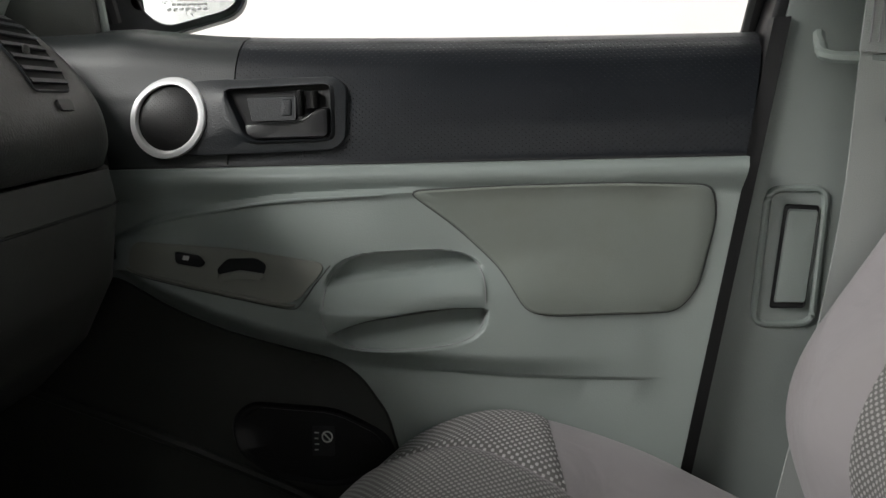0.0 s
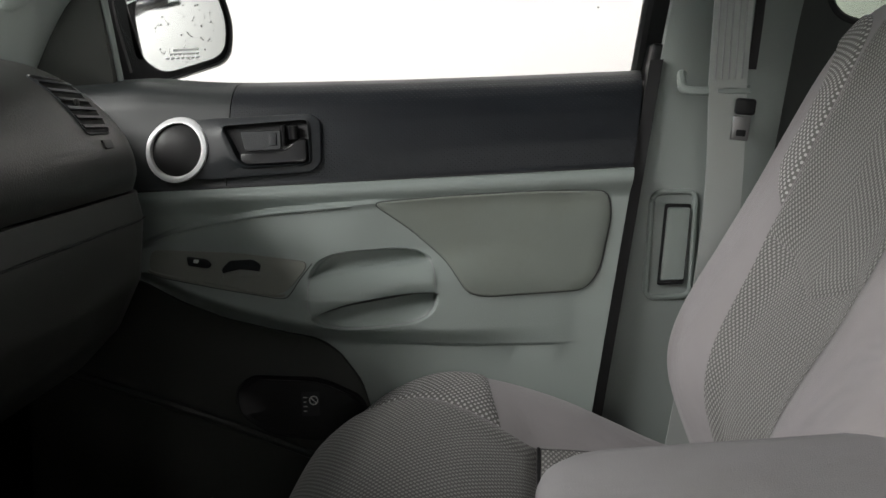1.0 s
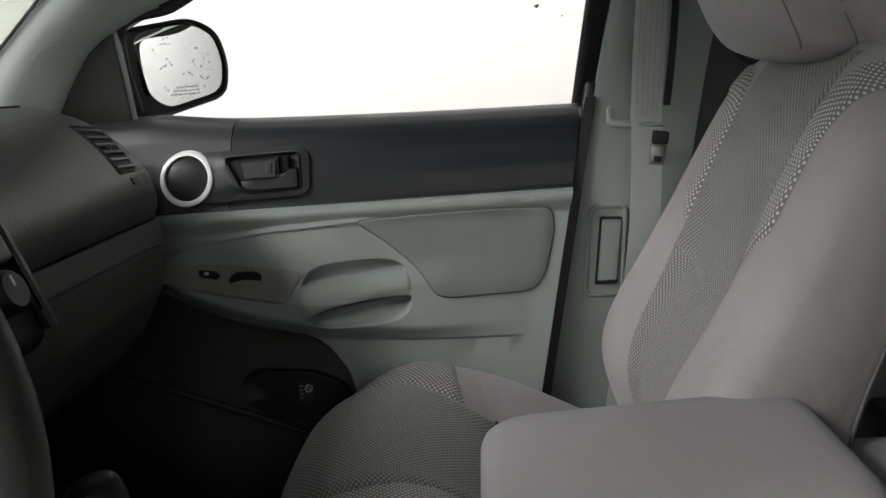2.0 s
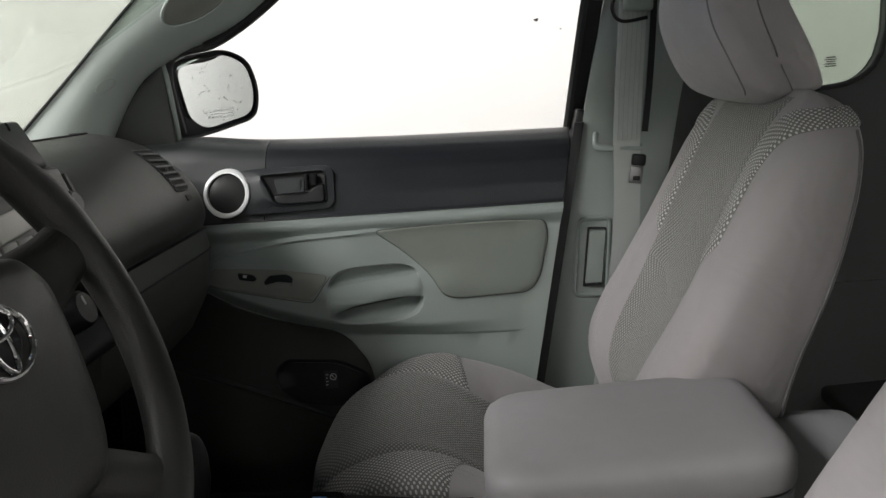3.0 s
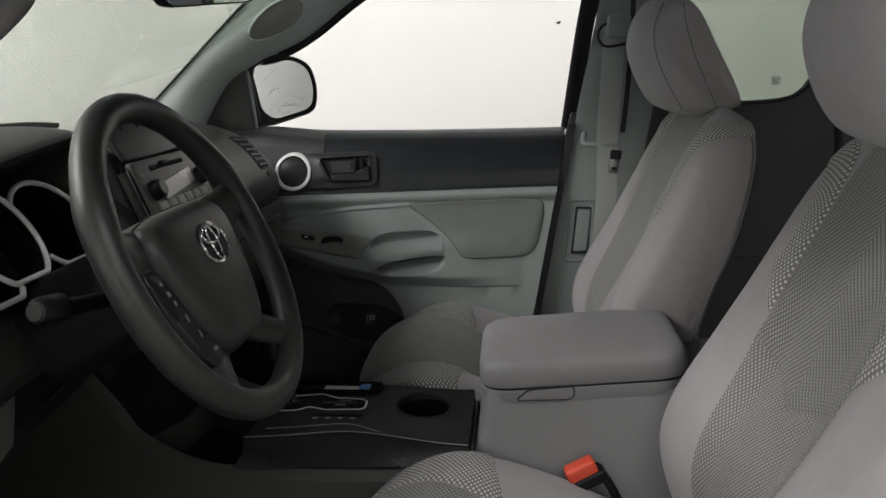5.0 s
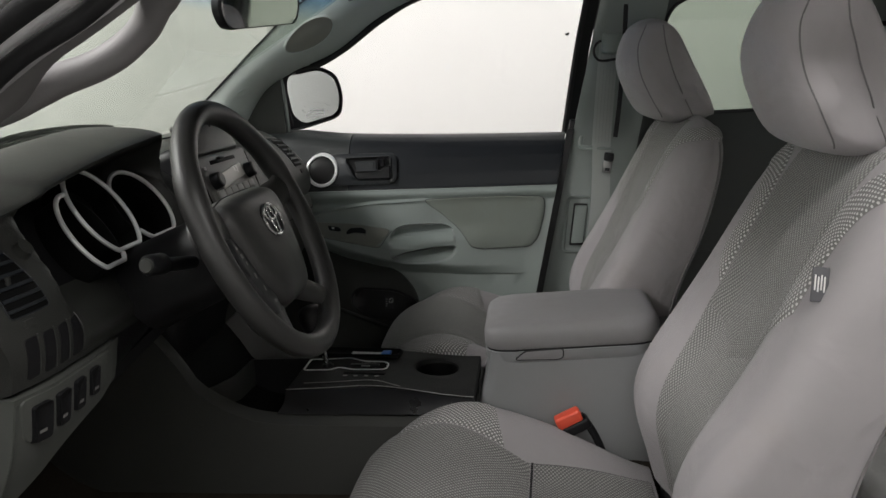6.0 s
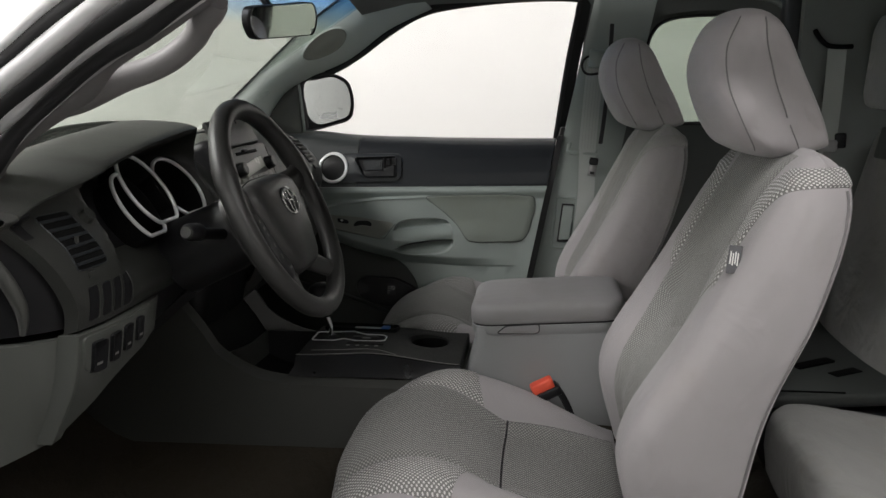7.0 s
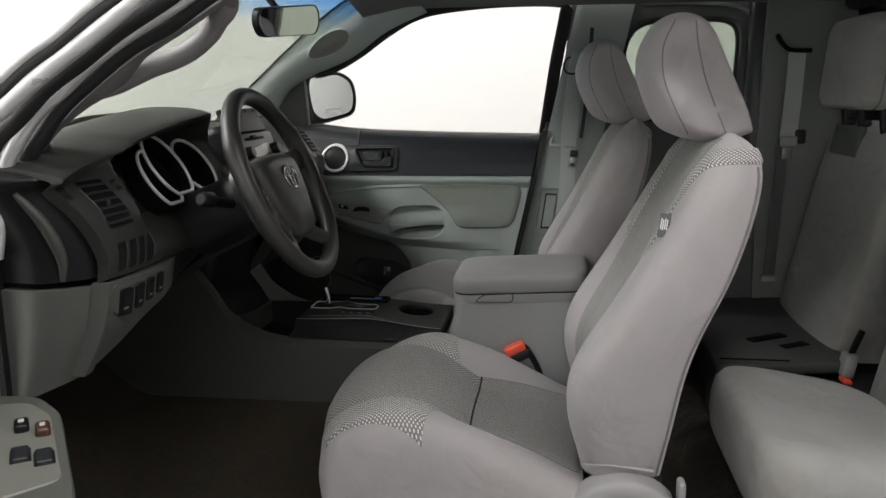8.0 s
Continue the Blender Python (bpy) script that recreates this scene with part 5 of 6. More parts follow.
# lower tunnel and its front sweep up into the dash
SWEEP = table((-0.60, 1.06), (-0.46, 1.05), (-0.36, 0.975), (-0.301, 0.902), (-0.275, 0.860), (-0.208, 0.818), (-0.146, 0.802), (-0.02, 0.798), (0.09, 0.796), (0.215, 0.796))


def tunnel(x, v):
    y = -0.158 + 0.33 * v
    e = min(v, 1 - v) * 0.33
    return Vector((x, y, SWEEP(x) - 0.012 * (1 - step(0, 0.02, e)) - 0.055 * step(0.024, 0.036, e) * step(-0.125, -0.135, x) - 0.075 * step(0.065, 0.078, x) * step(0.19, 0.177, x) * step(-0.02, -0.008, y) * step(0.10, 0.088, y)))


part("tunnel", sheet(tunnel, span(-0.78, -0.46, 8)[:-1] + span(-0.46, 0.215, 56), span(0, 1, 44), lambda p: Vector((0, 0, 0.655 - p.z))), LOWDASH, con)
CUP_AT = (0.131, 0.012)
NEAR = table((-0.125, -0.119), (-0.05, -0.111), (0.014, -0.102), (0.095, -0.110), (0.16, -0.119), (0.213, -0.127))


def top_z(x):
    return 0.837 - 0.012 * step(0.03, 0.20, x)


near = [(x, NEAR(x)) for x in span(-0.125, 0.211, 24)]
edge = polar(near + [(0.211, 0.086), (-0.125, 0.086)], CUP_AT, 160)
shape = []
for k, (a, b) in enumerate(edge):
    c, e = math.cos(2 * math.pi * k / 160), math.sin(2 * math.pi * k / 160)
    at = lambda r, d: Vector((CUP_AT[0] + r * c, CUP_AT[1] + r * e, top_z(CUP_AT[0] + r * c) + d))
    w = math.hypot(a - CUP_AT[0], b - CUP_AT[1])
    shape.append([at(w, -0.03), at(w, -0.003), at(w - 0.003, 0.0)] + [at(0.047 + (w - 0.053) * f, 0.0) for f in (0.8, 0.6, 0.4, 0.2, 0.0)] + [at(0.043, -0.001), at(0.041, -0.004), at(0.037, -0.075), at(0.001, -0.077)])
shape.append(shape[0])
top = part("top_panel", loft(shape, cap=False, closed=False), CONSOLE, con, "black panel, deepened for shade, with the selector gate and a cup holder")
# near-black sheet just inside the well, painting the shade of its depth
part("cup_shade", loft([[Vector((CUP_AT[0] + r * math.cos(a), CUP_AT[1] + r * math.sin(a), z)) for r, z in ((0.0405, 0.822), (0.0365, 0.757), (0.001, 0.755))] for a in span(0, 2 * math.pi, 40)], cap=False, closed=False), SOOT, top, "near-black lining added to darken the cup well")
part("side_wedge", loft([[Vector((x, y - 0.001, top_z(x) - 0.003)), Vector((x, 0.5 * (y - 0.142) - 0.004, 0.5 * (top_z(x) + 0.800))), Vector((x - 0.012, -0.143, 0.800)), Vector((x, y + 0.03, 0.785))] for x, y in near]), GLOSS, con, "black console flank")
# thin grey line painting the highlight on the panel's near edge
part("edge_highlight", tube([Vector((x, y, top_z(x) + 0.0004)) for x, y in near], 0.0008, 6), BUTTON, con)
part("inner_trim", tube([Vector((x, NEAR(x) + 0.027 - 0.02 * step(0.02, 0.085, x), top_z(x) + 0.0004)) for x in span(-0.10, 0.078, 16)], 0.0007, 6), BUTTON, con)
part("cubby", sheet(lambda x, v: Vector((x, -0.128 + 0.268 * v, SWEEP(x) - 0.052)), span(-0.46, -0.135, 16), span(0, 1, 4), (0, 0, -0.004)), SOOT, con, "black front cubby")
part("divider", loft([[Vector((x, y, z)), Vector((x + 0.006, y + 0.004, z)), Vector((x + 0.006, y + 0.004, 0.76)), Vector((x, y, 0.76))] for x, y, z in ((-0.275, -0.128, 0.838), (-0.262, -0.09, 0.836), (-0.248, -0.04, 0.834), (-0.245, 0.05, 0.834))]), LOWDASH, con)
part("divider", loft([[Vector((x, y, z)), Vector((x, y + 0.004, z)), Vector((x, y + 0.004, 0.76)), Vector((x, y, 0.76))] for x, y, z in ((-0.245, 0.045, 0.834), (-0.19, 0.05, 0.834), (-0.128, 0.05, 0.834))]), BLACK, con)
part("lower_dash", rbox(0.22, 0.27, 0.30, 0.03, pose(-0.42, 0.015, 0.95, 0, 14, 0)), BLACK, con, "black lower dash")
gate = [(-0.118, 0.033), (-0.080, 0.034), (-0.041, 0.041), (-0.013, 0.022), (0.030, 0.017), (0.040, 0.008), (0.040, -0.018), (0.034, -0.024), (-0.023, -0.024), (-0.052, -0.011), (-0.068, -0.025), (-0.118, -0.025)]
G = rounded(gate, 0.006)
part("gate_well", patch(dense(G, 0.01), lambda a, b, d: Vector((a, b, top_z(a) + 0.0006 + d)), ((1, 0.0), (0.5, 0.0003))), SOOT, con)
part("gate_trim", tube([Vector((a, b, top_z(a) + 0.0015)) for a, b in G], 0.0016, 8, True, flat=0.7), SILVER, con, "bright selector gate trim")
part("gate_slider", rbox(0.055, 0.010, 0.004, 0.001, pose(-0.005, 0.0, 0.8385)), BLACK, con)
part("gate_bar", rbox(0.022, 0.003, 0.003, 0.0008, pose(0.004, 0.006, 0.8395)), METAL, con)
part("gate_bar", rbox(0.018, 0.002, 0.003, 0.0008, pose(-0.002, -0.008, 0.8395)), METAL, con)
for k in range(4):
    part("print_bar", rbox(0.008, 0.005, 0.0008, 0.0002, pose(-0.032 + 0.020 * k, -0.053 - 0.001 * k, 0.8378), 1), RADIO, con)
part("gate_slot", rbox(0.080, 0.007, 0.0016, 0.0005, pose(0.002, -0.043, 0.8376, 0, 0, -5), 1), SOOT, con)
TRAY = rounded(((-0.11, 0.052), (0.054, 0.040), (0.058, 0.076), (-0.11, 0.090)), 0.008)
part("front_tray", patch(dense(TRAY, 0.01), lambda a, b, d: Vector((a, b, top_z(a) + d)), ((1.0, -0.004), (1.0, 0.006), (0.985, 0.0075), (0.95, 0.006), (0.92, 0.001), (0.5, 0.0005))), SOOT, con, "black tray with a raised lip")
card = thing("paper_card", (-0.01, 0.062, 0.839), "white card lying in the console tray", "card")
part("sheet", rbox(0.060, 0.020, 0.0010, 0.0003, pose(-0.014, 0.060, 0.8396, 2, 0, -6), 1), WHITE, card)
part("blue_tab", rbox(0.018, 0.022, 0.006, 0.002, pose(0.027, 0.056, 0.842, 0, 0, -6)), BLUE, card, "blue plastic tab")
shift = thing("gear_selector", (-0.085, 0.0, 0.836), "black gear selector on a bright stem", "gear lever")
part("stem", tube([Vector((-0.078, 0.0, 0.832)), Vector((-0.082, 0.0, 0.862)), Vector((-0.088, -0.001, 0.886))], 0.0050, 10), CHROME, shift)
part("collar", tube([Vector((-0.078, 0.0, 0.836)), Vector((-0.079, 0.0, 0.843))], [0.012, 0.008], 14), BLACK, shift)
kn = spline(((-0.088, -0.001, 0.884), (-0.092, -0.001, 0.90), (-0.098, -0.001, 0.925), (-0.104, -0.001, 0.950), (-0.106, -0.001, 0.958)), 3)
part("knob", tube(kn, [0.010, 0.013, 0.016, 0.019, 0.021, 0.023, 0.025, 0.0255, 0.025, 0.023, 0.019, 0.013, 0.006][:len(kn)], 18, up=(1, 0, 0)), BLACK, shift)

# ---- steering wheel ----
sw = thing("steering_wheel", (-0.05, -0.375, 1.17), "black grained steering wheel with four spokes and an oval chrome badge", "steering wheel")
WHEEL = Matrix.Translation((-0.050, -0.375, 1.176)) @ Matrix.Rotation(radians(-23.5), 4, "Y")


def on_wheel(a, b, d):
    """a: towards the passenger, b: up along the rim's plane, d: towards the driver."""
    return WHEEL @ Vector((d, a, b))


R = 0.1745


def thumb(t):
    """Rim radius: swollen where the upper spokes meet it."""
    a = (math.degrees(t) + 180) % 360 - 180
    return 0.0163 + 0.0022 * math.exp(-((a - 26) / 9)**2) + 0.0022 * math.exp(-((abs(a) - 154) / 9)**2) * (1 if a > 0 else 0)


turns = span(0, 2 * math.pi, 96)[:-1]
part("rim", tube([on_wheel(R * math.cos(t), R * math.sin(t), 0) for t in turns], [thumb(t) for t in turns], 16, True), WHEELSKIN, sw)
hub = dense(rounded(((-0.092, 0.052), (-0.05, 0.060), (0.05, 0.060), (0.092, 0.052), (0.106, 0.030), (0.096, -0.020), (0.078, -0.070), (0.052, -0.108), (-0.052, -0.108), (-0.078, -0.070), (-0.096, -0.020), (-0.106, 0.030)), 0.022), 0.010)
part("airbag_cover", patch(hub, on_wheel, ((1.0, -0.055), (1.0, -0.016), (0.985, -0.006), (0.95, 0.001), (0.88, 0.007), (0.75, 0.0115), (0.55, 0.0145), (0.3, 0.016))), WHEELSKIN, sw, "charcoal airbag cover")
part("cover_joint", tube([on_wheel(a * 1.002, b * 1.002, -0.015) for a, b in hub], 0.0014, 6, True), RUBBER, sw)
for sg in (-1, 1):
    q = [on_wheel(sg * a, b, h) for a, b, h in ((0.060, 0.018, -0.020), (0.100, 0.026, -0.016), (0.130, 0.034, -0.009), (0.158, 0.044, -0.002), (0.172, 0.050, 0.0))]
    part("spoke", tube(spline(q, 4), [0.034, 0.033, 0.032, 0.031, 0.030, 0.029, 0.028, 0.0265, 0.025, 0.024, 0.0235, 0.023, 0.0225, 0.022, 0.022, 0.021, 0.020], 16, flat=0.38, up=on_wheel(0, 0, 1) - on_wheel(0, 0, 0)), WHEELSKIN, sw)
    q = [on_wheel(sg * a, b, h) for a, b, h in ((0.030, -0.078, -0.024), (0.055, -0.100, -0.018), (0.080, -0.121, -0.008), (0.102, -0.140, 0.0))]
    part("spoke", tube(spline(q, 4), [0.024, 0.0235, 0.023, 0.022, 0.021, 0.020, 0.0195, 0.019, 0.0185, 0.018, 0.018, 0.0175, 0.017], 14, flat=0.5, up=on_wheel(0, 0, 1) - on_wheel(0, 0, 0)), WHEELSKIN, sw)
    part("back_cover", tube([on_wheel(sg * 0.04, -0.02, -0.04), on_wheel(sg * 0.095, -0.01, -0.035)], [0.05, 0.045], 14, flat=0.4, up=on_wheel(0, 0, 1) - on_wheel(0, 0, 0)), BLACK, sw)
pod = dense(rounded(((-0.126, 0.012), (-0.104, 0.012), (-0.094, -0.020), (-0.080, -0.062), (-0.060, -0.094), (-0.078, -0.112), (-0.104, -0.084), (-0.121, -0.042)), 0.010), 0.008)
sp = part("switch_pod", patch(pod, on_wheel, ((1.0, -0.028), (1.0, -0.010), (0.97, -0.004), (0.85, -0.002), (0.5, -0.002))), GLOSS, sw, "glossy black switch pod with white marks")
part("pod_rim", tube([on_wheel(a, b, -0.006) for a, b in pod], 0.0016, 6, True), WHEELSKIN, sp)
for a, b, w, h in ((-0.112, -0.004, 0.0028, 0.0022), (-0.108, -0.016, 0.0036, 0.0030), (-0.105, -0.027, 0.0022, 0.0026), (-0.099, -0.046, 0.0020, 0.0042), (-0.091, -0.066, 0.0020, 0.0042), (-0.078, -0.088, 0.0048, 0.0022)):
    part("print_bar", patch(rounded(((a - w, b - h), (a + w, b - h), (a + w, b + h), (a - w, b + h)), 0.0012, 2), on_wheel, ((1, -0.0012), (0.5, -0.0008))), RADIO, sp)
part("cover_mark", patch(rounded(((0.038, -0.048), (0.050, -0.044), (0.050, -0.0455), (0.038, -0.0495)), 0.0004, 2), on_wheel, ((1, 0.0125), (0.5, 0.013))), SEAM, sw)
DISH = [(a, b) for a, b in ellipse(0.0, 0.006, 0.031, 0.0225, 40)]
part("badge_field", patch(ellipse(0, 0.006, 0.034, 0.0255, 36), on_wheel, ((1, 0.0150), (0.93, 0.0166), (0.85, 0.0158), (0.5, 0.0162))), BLACK, sw)
part("badge_ring", tube([on_wheel(a, b, 0.0178) for a, b in DISH], 0.0020, 8, True), CHROME, sw, "oval chrome badge ring")
part("badge_shape", tube([on_wheel(a, b, 0.0178) for a, b in ellipse(0.0, 0.006, 0.0092, 0.0205, 28)], 0.0018, 8, True), CHROME, sw)
part("badge_shape", tube([on_wheel(a, b, 0.0180) for a, b in ellipse(0.0, 0.0165, 0.0215, 0.0105, 28)], 0.0018, 8, True), CHROME, sw)
part("column", tube([on_wheel(0, -0.005, -0.20), on_wheel(0, -0.005, -0.10), on_wheel(0, -0.003, -0.045)], [0.062, 0.060, 0.052], 20), BLACK, sw, "black column shroud")
part("stalk", tube(spline((on_wheel(-0.04, 0.0, -0.09), on_wheel(-0.11, 0.012, -0.085), on_wheel(-0.165, 0.022, -0.08)), 5), 0.009, 10), BLACK, sw)
part("stalk_end", tube([on_wheel(-0.145, 0.020, -0.08), on_wheel(-0.150, 0.020, -0.08), on_wheel(-0.180, 0.025, -0.078), on_wheel(-0.186, 0.026, -0.078)], [0.010, 0.0135, 0.013, 0.010], 16), BLACK, sw)
part("stalk_cap", tube([on_wheel(-0.186, 0.026, -0.078), on_wheel(-0.189, 0.0265, -0.078)], [0.0095, 0.008], 14), BINGREY, sw, "charcoal cap on the stalk")
part("stalk", tube(spline((on_wheel(0.04, 0.0, -0.09), on_wheel(0.11, 0.012, -0.085), on_wheel(0.165, 0.022, -0.08)), 5), 0.009, 10), BLACK, sw)

# ---- dashboard ----
dash = thing("dashboard", (-0.45, 0.0, 0.95), "charcoal dashboard with a mid grey lower half", "dashboard")


LIP = table((-0.74, 1.222), (-0.70, 1.234), (-0.60, 1.253), (-0.50, 1.272), (-0.40, 1.286), (-0.30, 1.296), (-0.24, 1.300), (-0.20, 1.296))


def dash_top(y, v):
    """Upper half: v from the windshield back, over the bulge or the hood's lip, to the joint at the belt."""
    hood = step(-0.185, -0.235, y)
    cave = step(-0.200, -0.230, y) * step(-0.575, -0.540, y)
    side = 0.090 * step(0.515, 0.650, y) + 0.02 * step(-0.60, -0.74, y)
    lip = LIP(y)
    key = ((-0.86, 1.215), (-0.62, 1.255), (-0.44, 1.272), (-0.36, 1.262), (-0.300, 1.235), (-0.255, 1.195), (-0.232, 1.160), (-0.226, 1.126), (-0.234, 1.102))
    deep = 0.085 * cave
    under = 0.022 * step(-0.735, -0.67, y)
    hkey = ((-0.86, 1.215), (-0.64, 1.215 + 0.45 * (lip - 1.215)), (-0.50, 1.215 + 0.80 * (lip - 1.215)), (-0.375, lip + 0.016), (-0.246, lip + 0.001), (-0.262 - max(deep, under), lip - 0.022 - 0.3 * deep), (-0.240 - deep, 1.16 + 0.3 * deep), (-0.226, 1.10), (-0.232, 1.055))
    pts = [Vector((a[0] + hood * (b[0] - a[0]), 0, a[1] + hood * (b[1] - a[1]))) for a, b in zip(key, hkey)]
    i = min(int(v), 7)
    t = v - i
    a, b, c, d = pts[max(i - 1, 0)], pts[i], pts[i + 1], pts[min(i + 2, 8)]
    p = 0.5 * (2 * b + (c - a) * t + (2 * a - 5 * b + 4 * c - d) * t * t + (3 * b - a - 3 * c + d) * t**3)
    return Vector((p.x - side, y, p.z - 0.3 * side * step(3, 0, v)))


def dash_skin(u, v):
    left = -0.742 + 0.066 * step(4.2, 7.6, v)
    return dash_top(left + u * (0.665 - left), v)


def on_dash(y, z, d=0.0):
    """A point of the dash's face at that height, d proud of it."""
    lo, hi = (4.3 if y < -0.19 else 2.7), 8.0
    for _ in range(24):
        m = (lo + hi) / 2
        if dash_top(y, m).z > z:
            lo = m
        else:
            hi = m
    a, b = dash_top(y, lo - 0.1), dash_top(y, min(lo + 0.1, 8.0))
    n = (dash_top(y + 0.006, lo) - dash_top(y - 0.006, lo)).cross(a - b).normalized()
    return dash_top(y, lo) + n * (d if n.x > 0 else -d)


part("upper_body", sheet(dash_skin, span(0, 1, 180), span(0, 8, 80), (-0.02, 0, -0.006)), DASH, dash)


def dash_low(y, v):
    key = ((-0.230, 1.099), (-0.226, 1.066), (-0.240, 0.99), (-0.275, 0.93), (-0.33, 0.88), (-0.42, 0.84))
    side = 0.078 * step(0.515, 0.650, y) + 0.02 * step(-0.60, -0.74, y)
    i = min(int(v), 4)
    t = v - i
    a, b = key[i], key[i + 1]
    return Vector((a[0] + t * (b[0] - a[0]) - side, y, a[1] + t * (b[1] - a[1])))


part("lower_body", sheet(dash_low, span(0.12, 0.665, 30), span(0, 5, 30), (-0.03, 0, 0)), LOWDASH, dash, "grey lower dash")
KNEE = table((-0.70, 0.875), (-0.66, 0.915), (-0.60, 0.955), (-0.52, 0.982), (-0.45, 0.995))


def knee(y, v):
    """Light grey corner under the driver's switches, its lower edge rising inwards."""
    z = 1.050 - v * (1.050 - KNEE(y))
    x = table((0.86, -0.30), (0.92, -0.268), (0.98, -0.240), (1.05, -0.224))(z)
    return Vector((x - 0.014 * step(-0.62, -0.69, y) - 0.010 * step(-0.52, -0.46, y), y, z))


part("knee_corner", sheet(knee, span(-0.682, -0.462, 24), span(0, 1, 22), (-0.03, 0, 0)), KNEEGREY, dash, "grey lower dash")
part("glovebox_joint", tube([dash_low(y, 1.0) + Vector((0.001, 0, 0)) for y in span(0.14, 0.54, 12)], 0.0015, 6), RUBBER, dash)
part("end_joint", tube([dash_low(0.600, v) for v in span(0, 2.2, 16)], 0.0014, 6), RUBBER, dash)
part("top_crease", tube([dash_top(y, 2.3) + Vector((0, 0, 0.001)) for y in span(-0.2, 0.62, 30)], 0.002, 6), RUBBER, dash)
# end vents: slats in a leaning mouth with a fine rim, one by each door
def slat_vent(quad, n, tab):
    """quad: upper outer, upper inner, lower inner, lower outer corner (y, z)."""
    q = [Vector(p) for p in quad]
    mouth = part("end_vent", patch(dense(rounded(quad, 0.006), 0.006), on_dash, ((1.0, -0.001), (0.98, 0.0012), (0.7, 0.0012), (0.4, 0.0012))), SOOT, dash, "black air vent with slats")
    part("vent_rim", tube([on_dash(y, z, 0.0006) for y, z in dense(rounded([tuple(c * 1.0) for c in q], 0.006), 0.01)], 0.0012, 6, True), DARK, mouth)
    for k in range(n):
        a, b = q[0].lerp(q[3], (k + 0.75) / (n + 0.5)), q[1].lerp(q[2], (k + 0.75) / (n + 0.5))
        rings = []
        for t in span(0.02, 0.98, 8):
            c = a.lerp(b, t)
            rings.append([on_dash(c.x, c.y + 0.0020, 0.0), on_dash(c.x, c.y + 0.0016, 0.0030), on_dash(c.x, c.y - 0.0016, 0.0030), on_dash(c.x, c.y - 0.0020, 0.0)])
        part("vent_slat", loft(rings), DARK, mouth)
    c = (q[0] + q[1] + q[2] + q[3]) / 4
    part("vent_tab", rbox(0.004, 0.007, 0.010, 0.0015, Matrix.Translation(on_dash(c.x + tab, c.y, 0.0035))), DASH, mouth)


slat_vent(((0.462, 1.242), (0.522, 1.236), (0.492, 1.172), (0.442, 1.174)), 6, -0.004)
part("vent_button", patch(rounded(((0.462, 1.166), (0.484, 1.165), (0.482, 1.155), (0.462, 1.156)), 0.002), on_dash, ((1.0, -0.001), (0.9, 0.002), (0.5, 0.002))), BLACK, dash)

# centre stack: radio and vents
stack = part("middle_panel", rbox(0.06, 0.27, 0.25, 0.02, pose(-0.256, 0.0, 1.150, 0, -20, 0)), BLACK, dash, "black middle panel")
FACE = pose(-0.224, 0.0, 1.160, 0, -20, 0)


def on_stack(y, z, d):
    return FACE @ Vector((d, y, z))


radio = part("radio", rbox(0.012, 0.232, 0.130, 0.005, FACE @ pose(0.004, 0.0, 0.030)), STACK, dash, "charcoal radio face with a pale display and knobs")
part("display", rbox(0.006, 0.118, 0.026, 0.002, FACE @ pose(0.0105, 0.000, 0.048, 6)), DISPLAY, radio, "pale grey display")
part("disc_mouth", rbox(0.004, 0.118, 0.007, 0.001, FACE @ pose(0.0095, -0.008, 0.080)), SOOT, radio)
part("disc_latch", rbox(0.010, 0.026, 0.006, 0.002, FACE @ pose(0.0115, -0.020, 0.084)), BLACK, radio)
part("slot_light", rbox(0.004, 0.010, 0.006, 0.001, FACE @ pose(0.0105, -0.103, 0.073)), RADIO, radio)
for y in (-0.086, 0.086):
    knob = part("knob", tube([on_stack(y, 0.047, 0.006), on_stack(y, 0.047, 0.024), on_stack(y, 0.047, 0.026)], [0.0155, 0.014, 0.012], 20), BLACK, radio, "black round radio knob")
    part("knob_cap", tube([on_stack(y, 0.047, 0.0255), on_stack(y, 0.047, 0.0275)], [0.0115, 0.0105], 20), STACK, knob)
for r in range(2):
    for k in range(6):
        part("button", rbox(0.005, 0.0275, 0.0145, 0.002, FACE @ pose(0.0115, -0.080 + 0.0305 * k, 0.022 - 0.0185 * r)), BUTTON, radio)
part("lower_bar", rbox(0.005, 0.20, 0.008, 0.002, FACE @ pose(0.0105, 0.0, -0.014)), SOOT, radio)
for k in range(3):
    dial = part("dial", tube([on_stack(-0.07 + 0.07 * k, -0.062, 0.0), on_stack(-0.07 + 0.07 * k, -0.062, 0.022), on_stack(-0.07 + 0.07 * k, -0.062, 0.025)], [0.023, 0.020, 0.017], 20), BLACK, dash, "black round heater dial")
    part("dial_mark", rbox(0.002, 0.002, 0.010, 0.0004, FACE @ pose(0.0255, -0.07 + 0.07 * k, -0.054), 1), WHITE, dial)
lid = part("pocket_lid", rbox(0.012, 0.225, 0.062, 0.006, FACE @ pose(-0.006, 0.0, 0.128, 0, -8, 0)), DASH, dash, "charcoal lid over the radio")
for y in (-0.075, -0.025, 0.025, 0.075):
    part("lid_tick", rbox(0.002, 0.003, 0.010, 0.0006, FACE @ pose(0.0015, y, 0.150), 1), SOOT, lid)
for sg in (-1, 1):
    part("panel_trim", tube([on_stack(sg * 0.128, z, 0.0) for z in span(-0.11, 0.085, 8)], 0.0075, 8), DASH, dash)
    part("panel_joint", tube([on_stack(sg * 0.119, z, 0.0055) for z in span(-0.09, 0.085, 8)], 0.0015, 6), SOOT, dash)

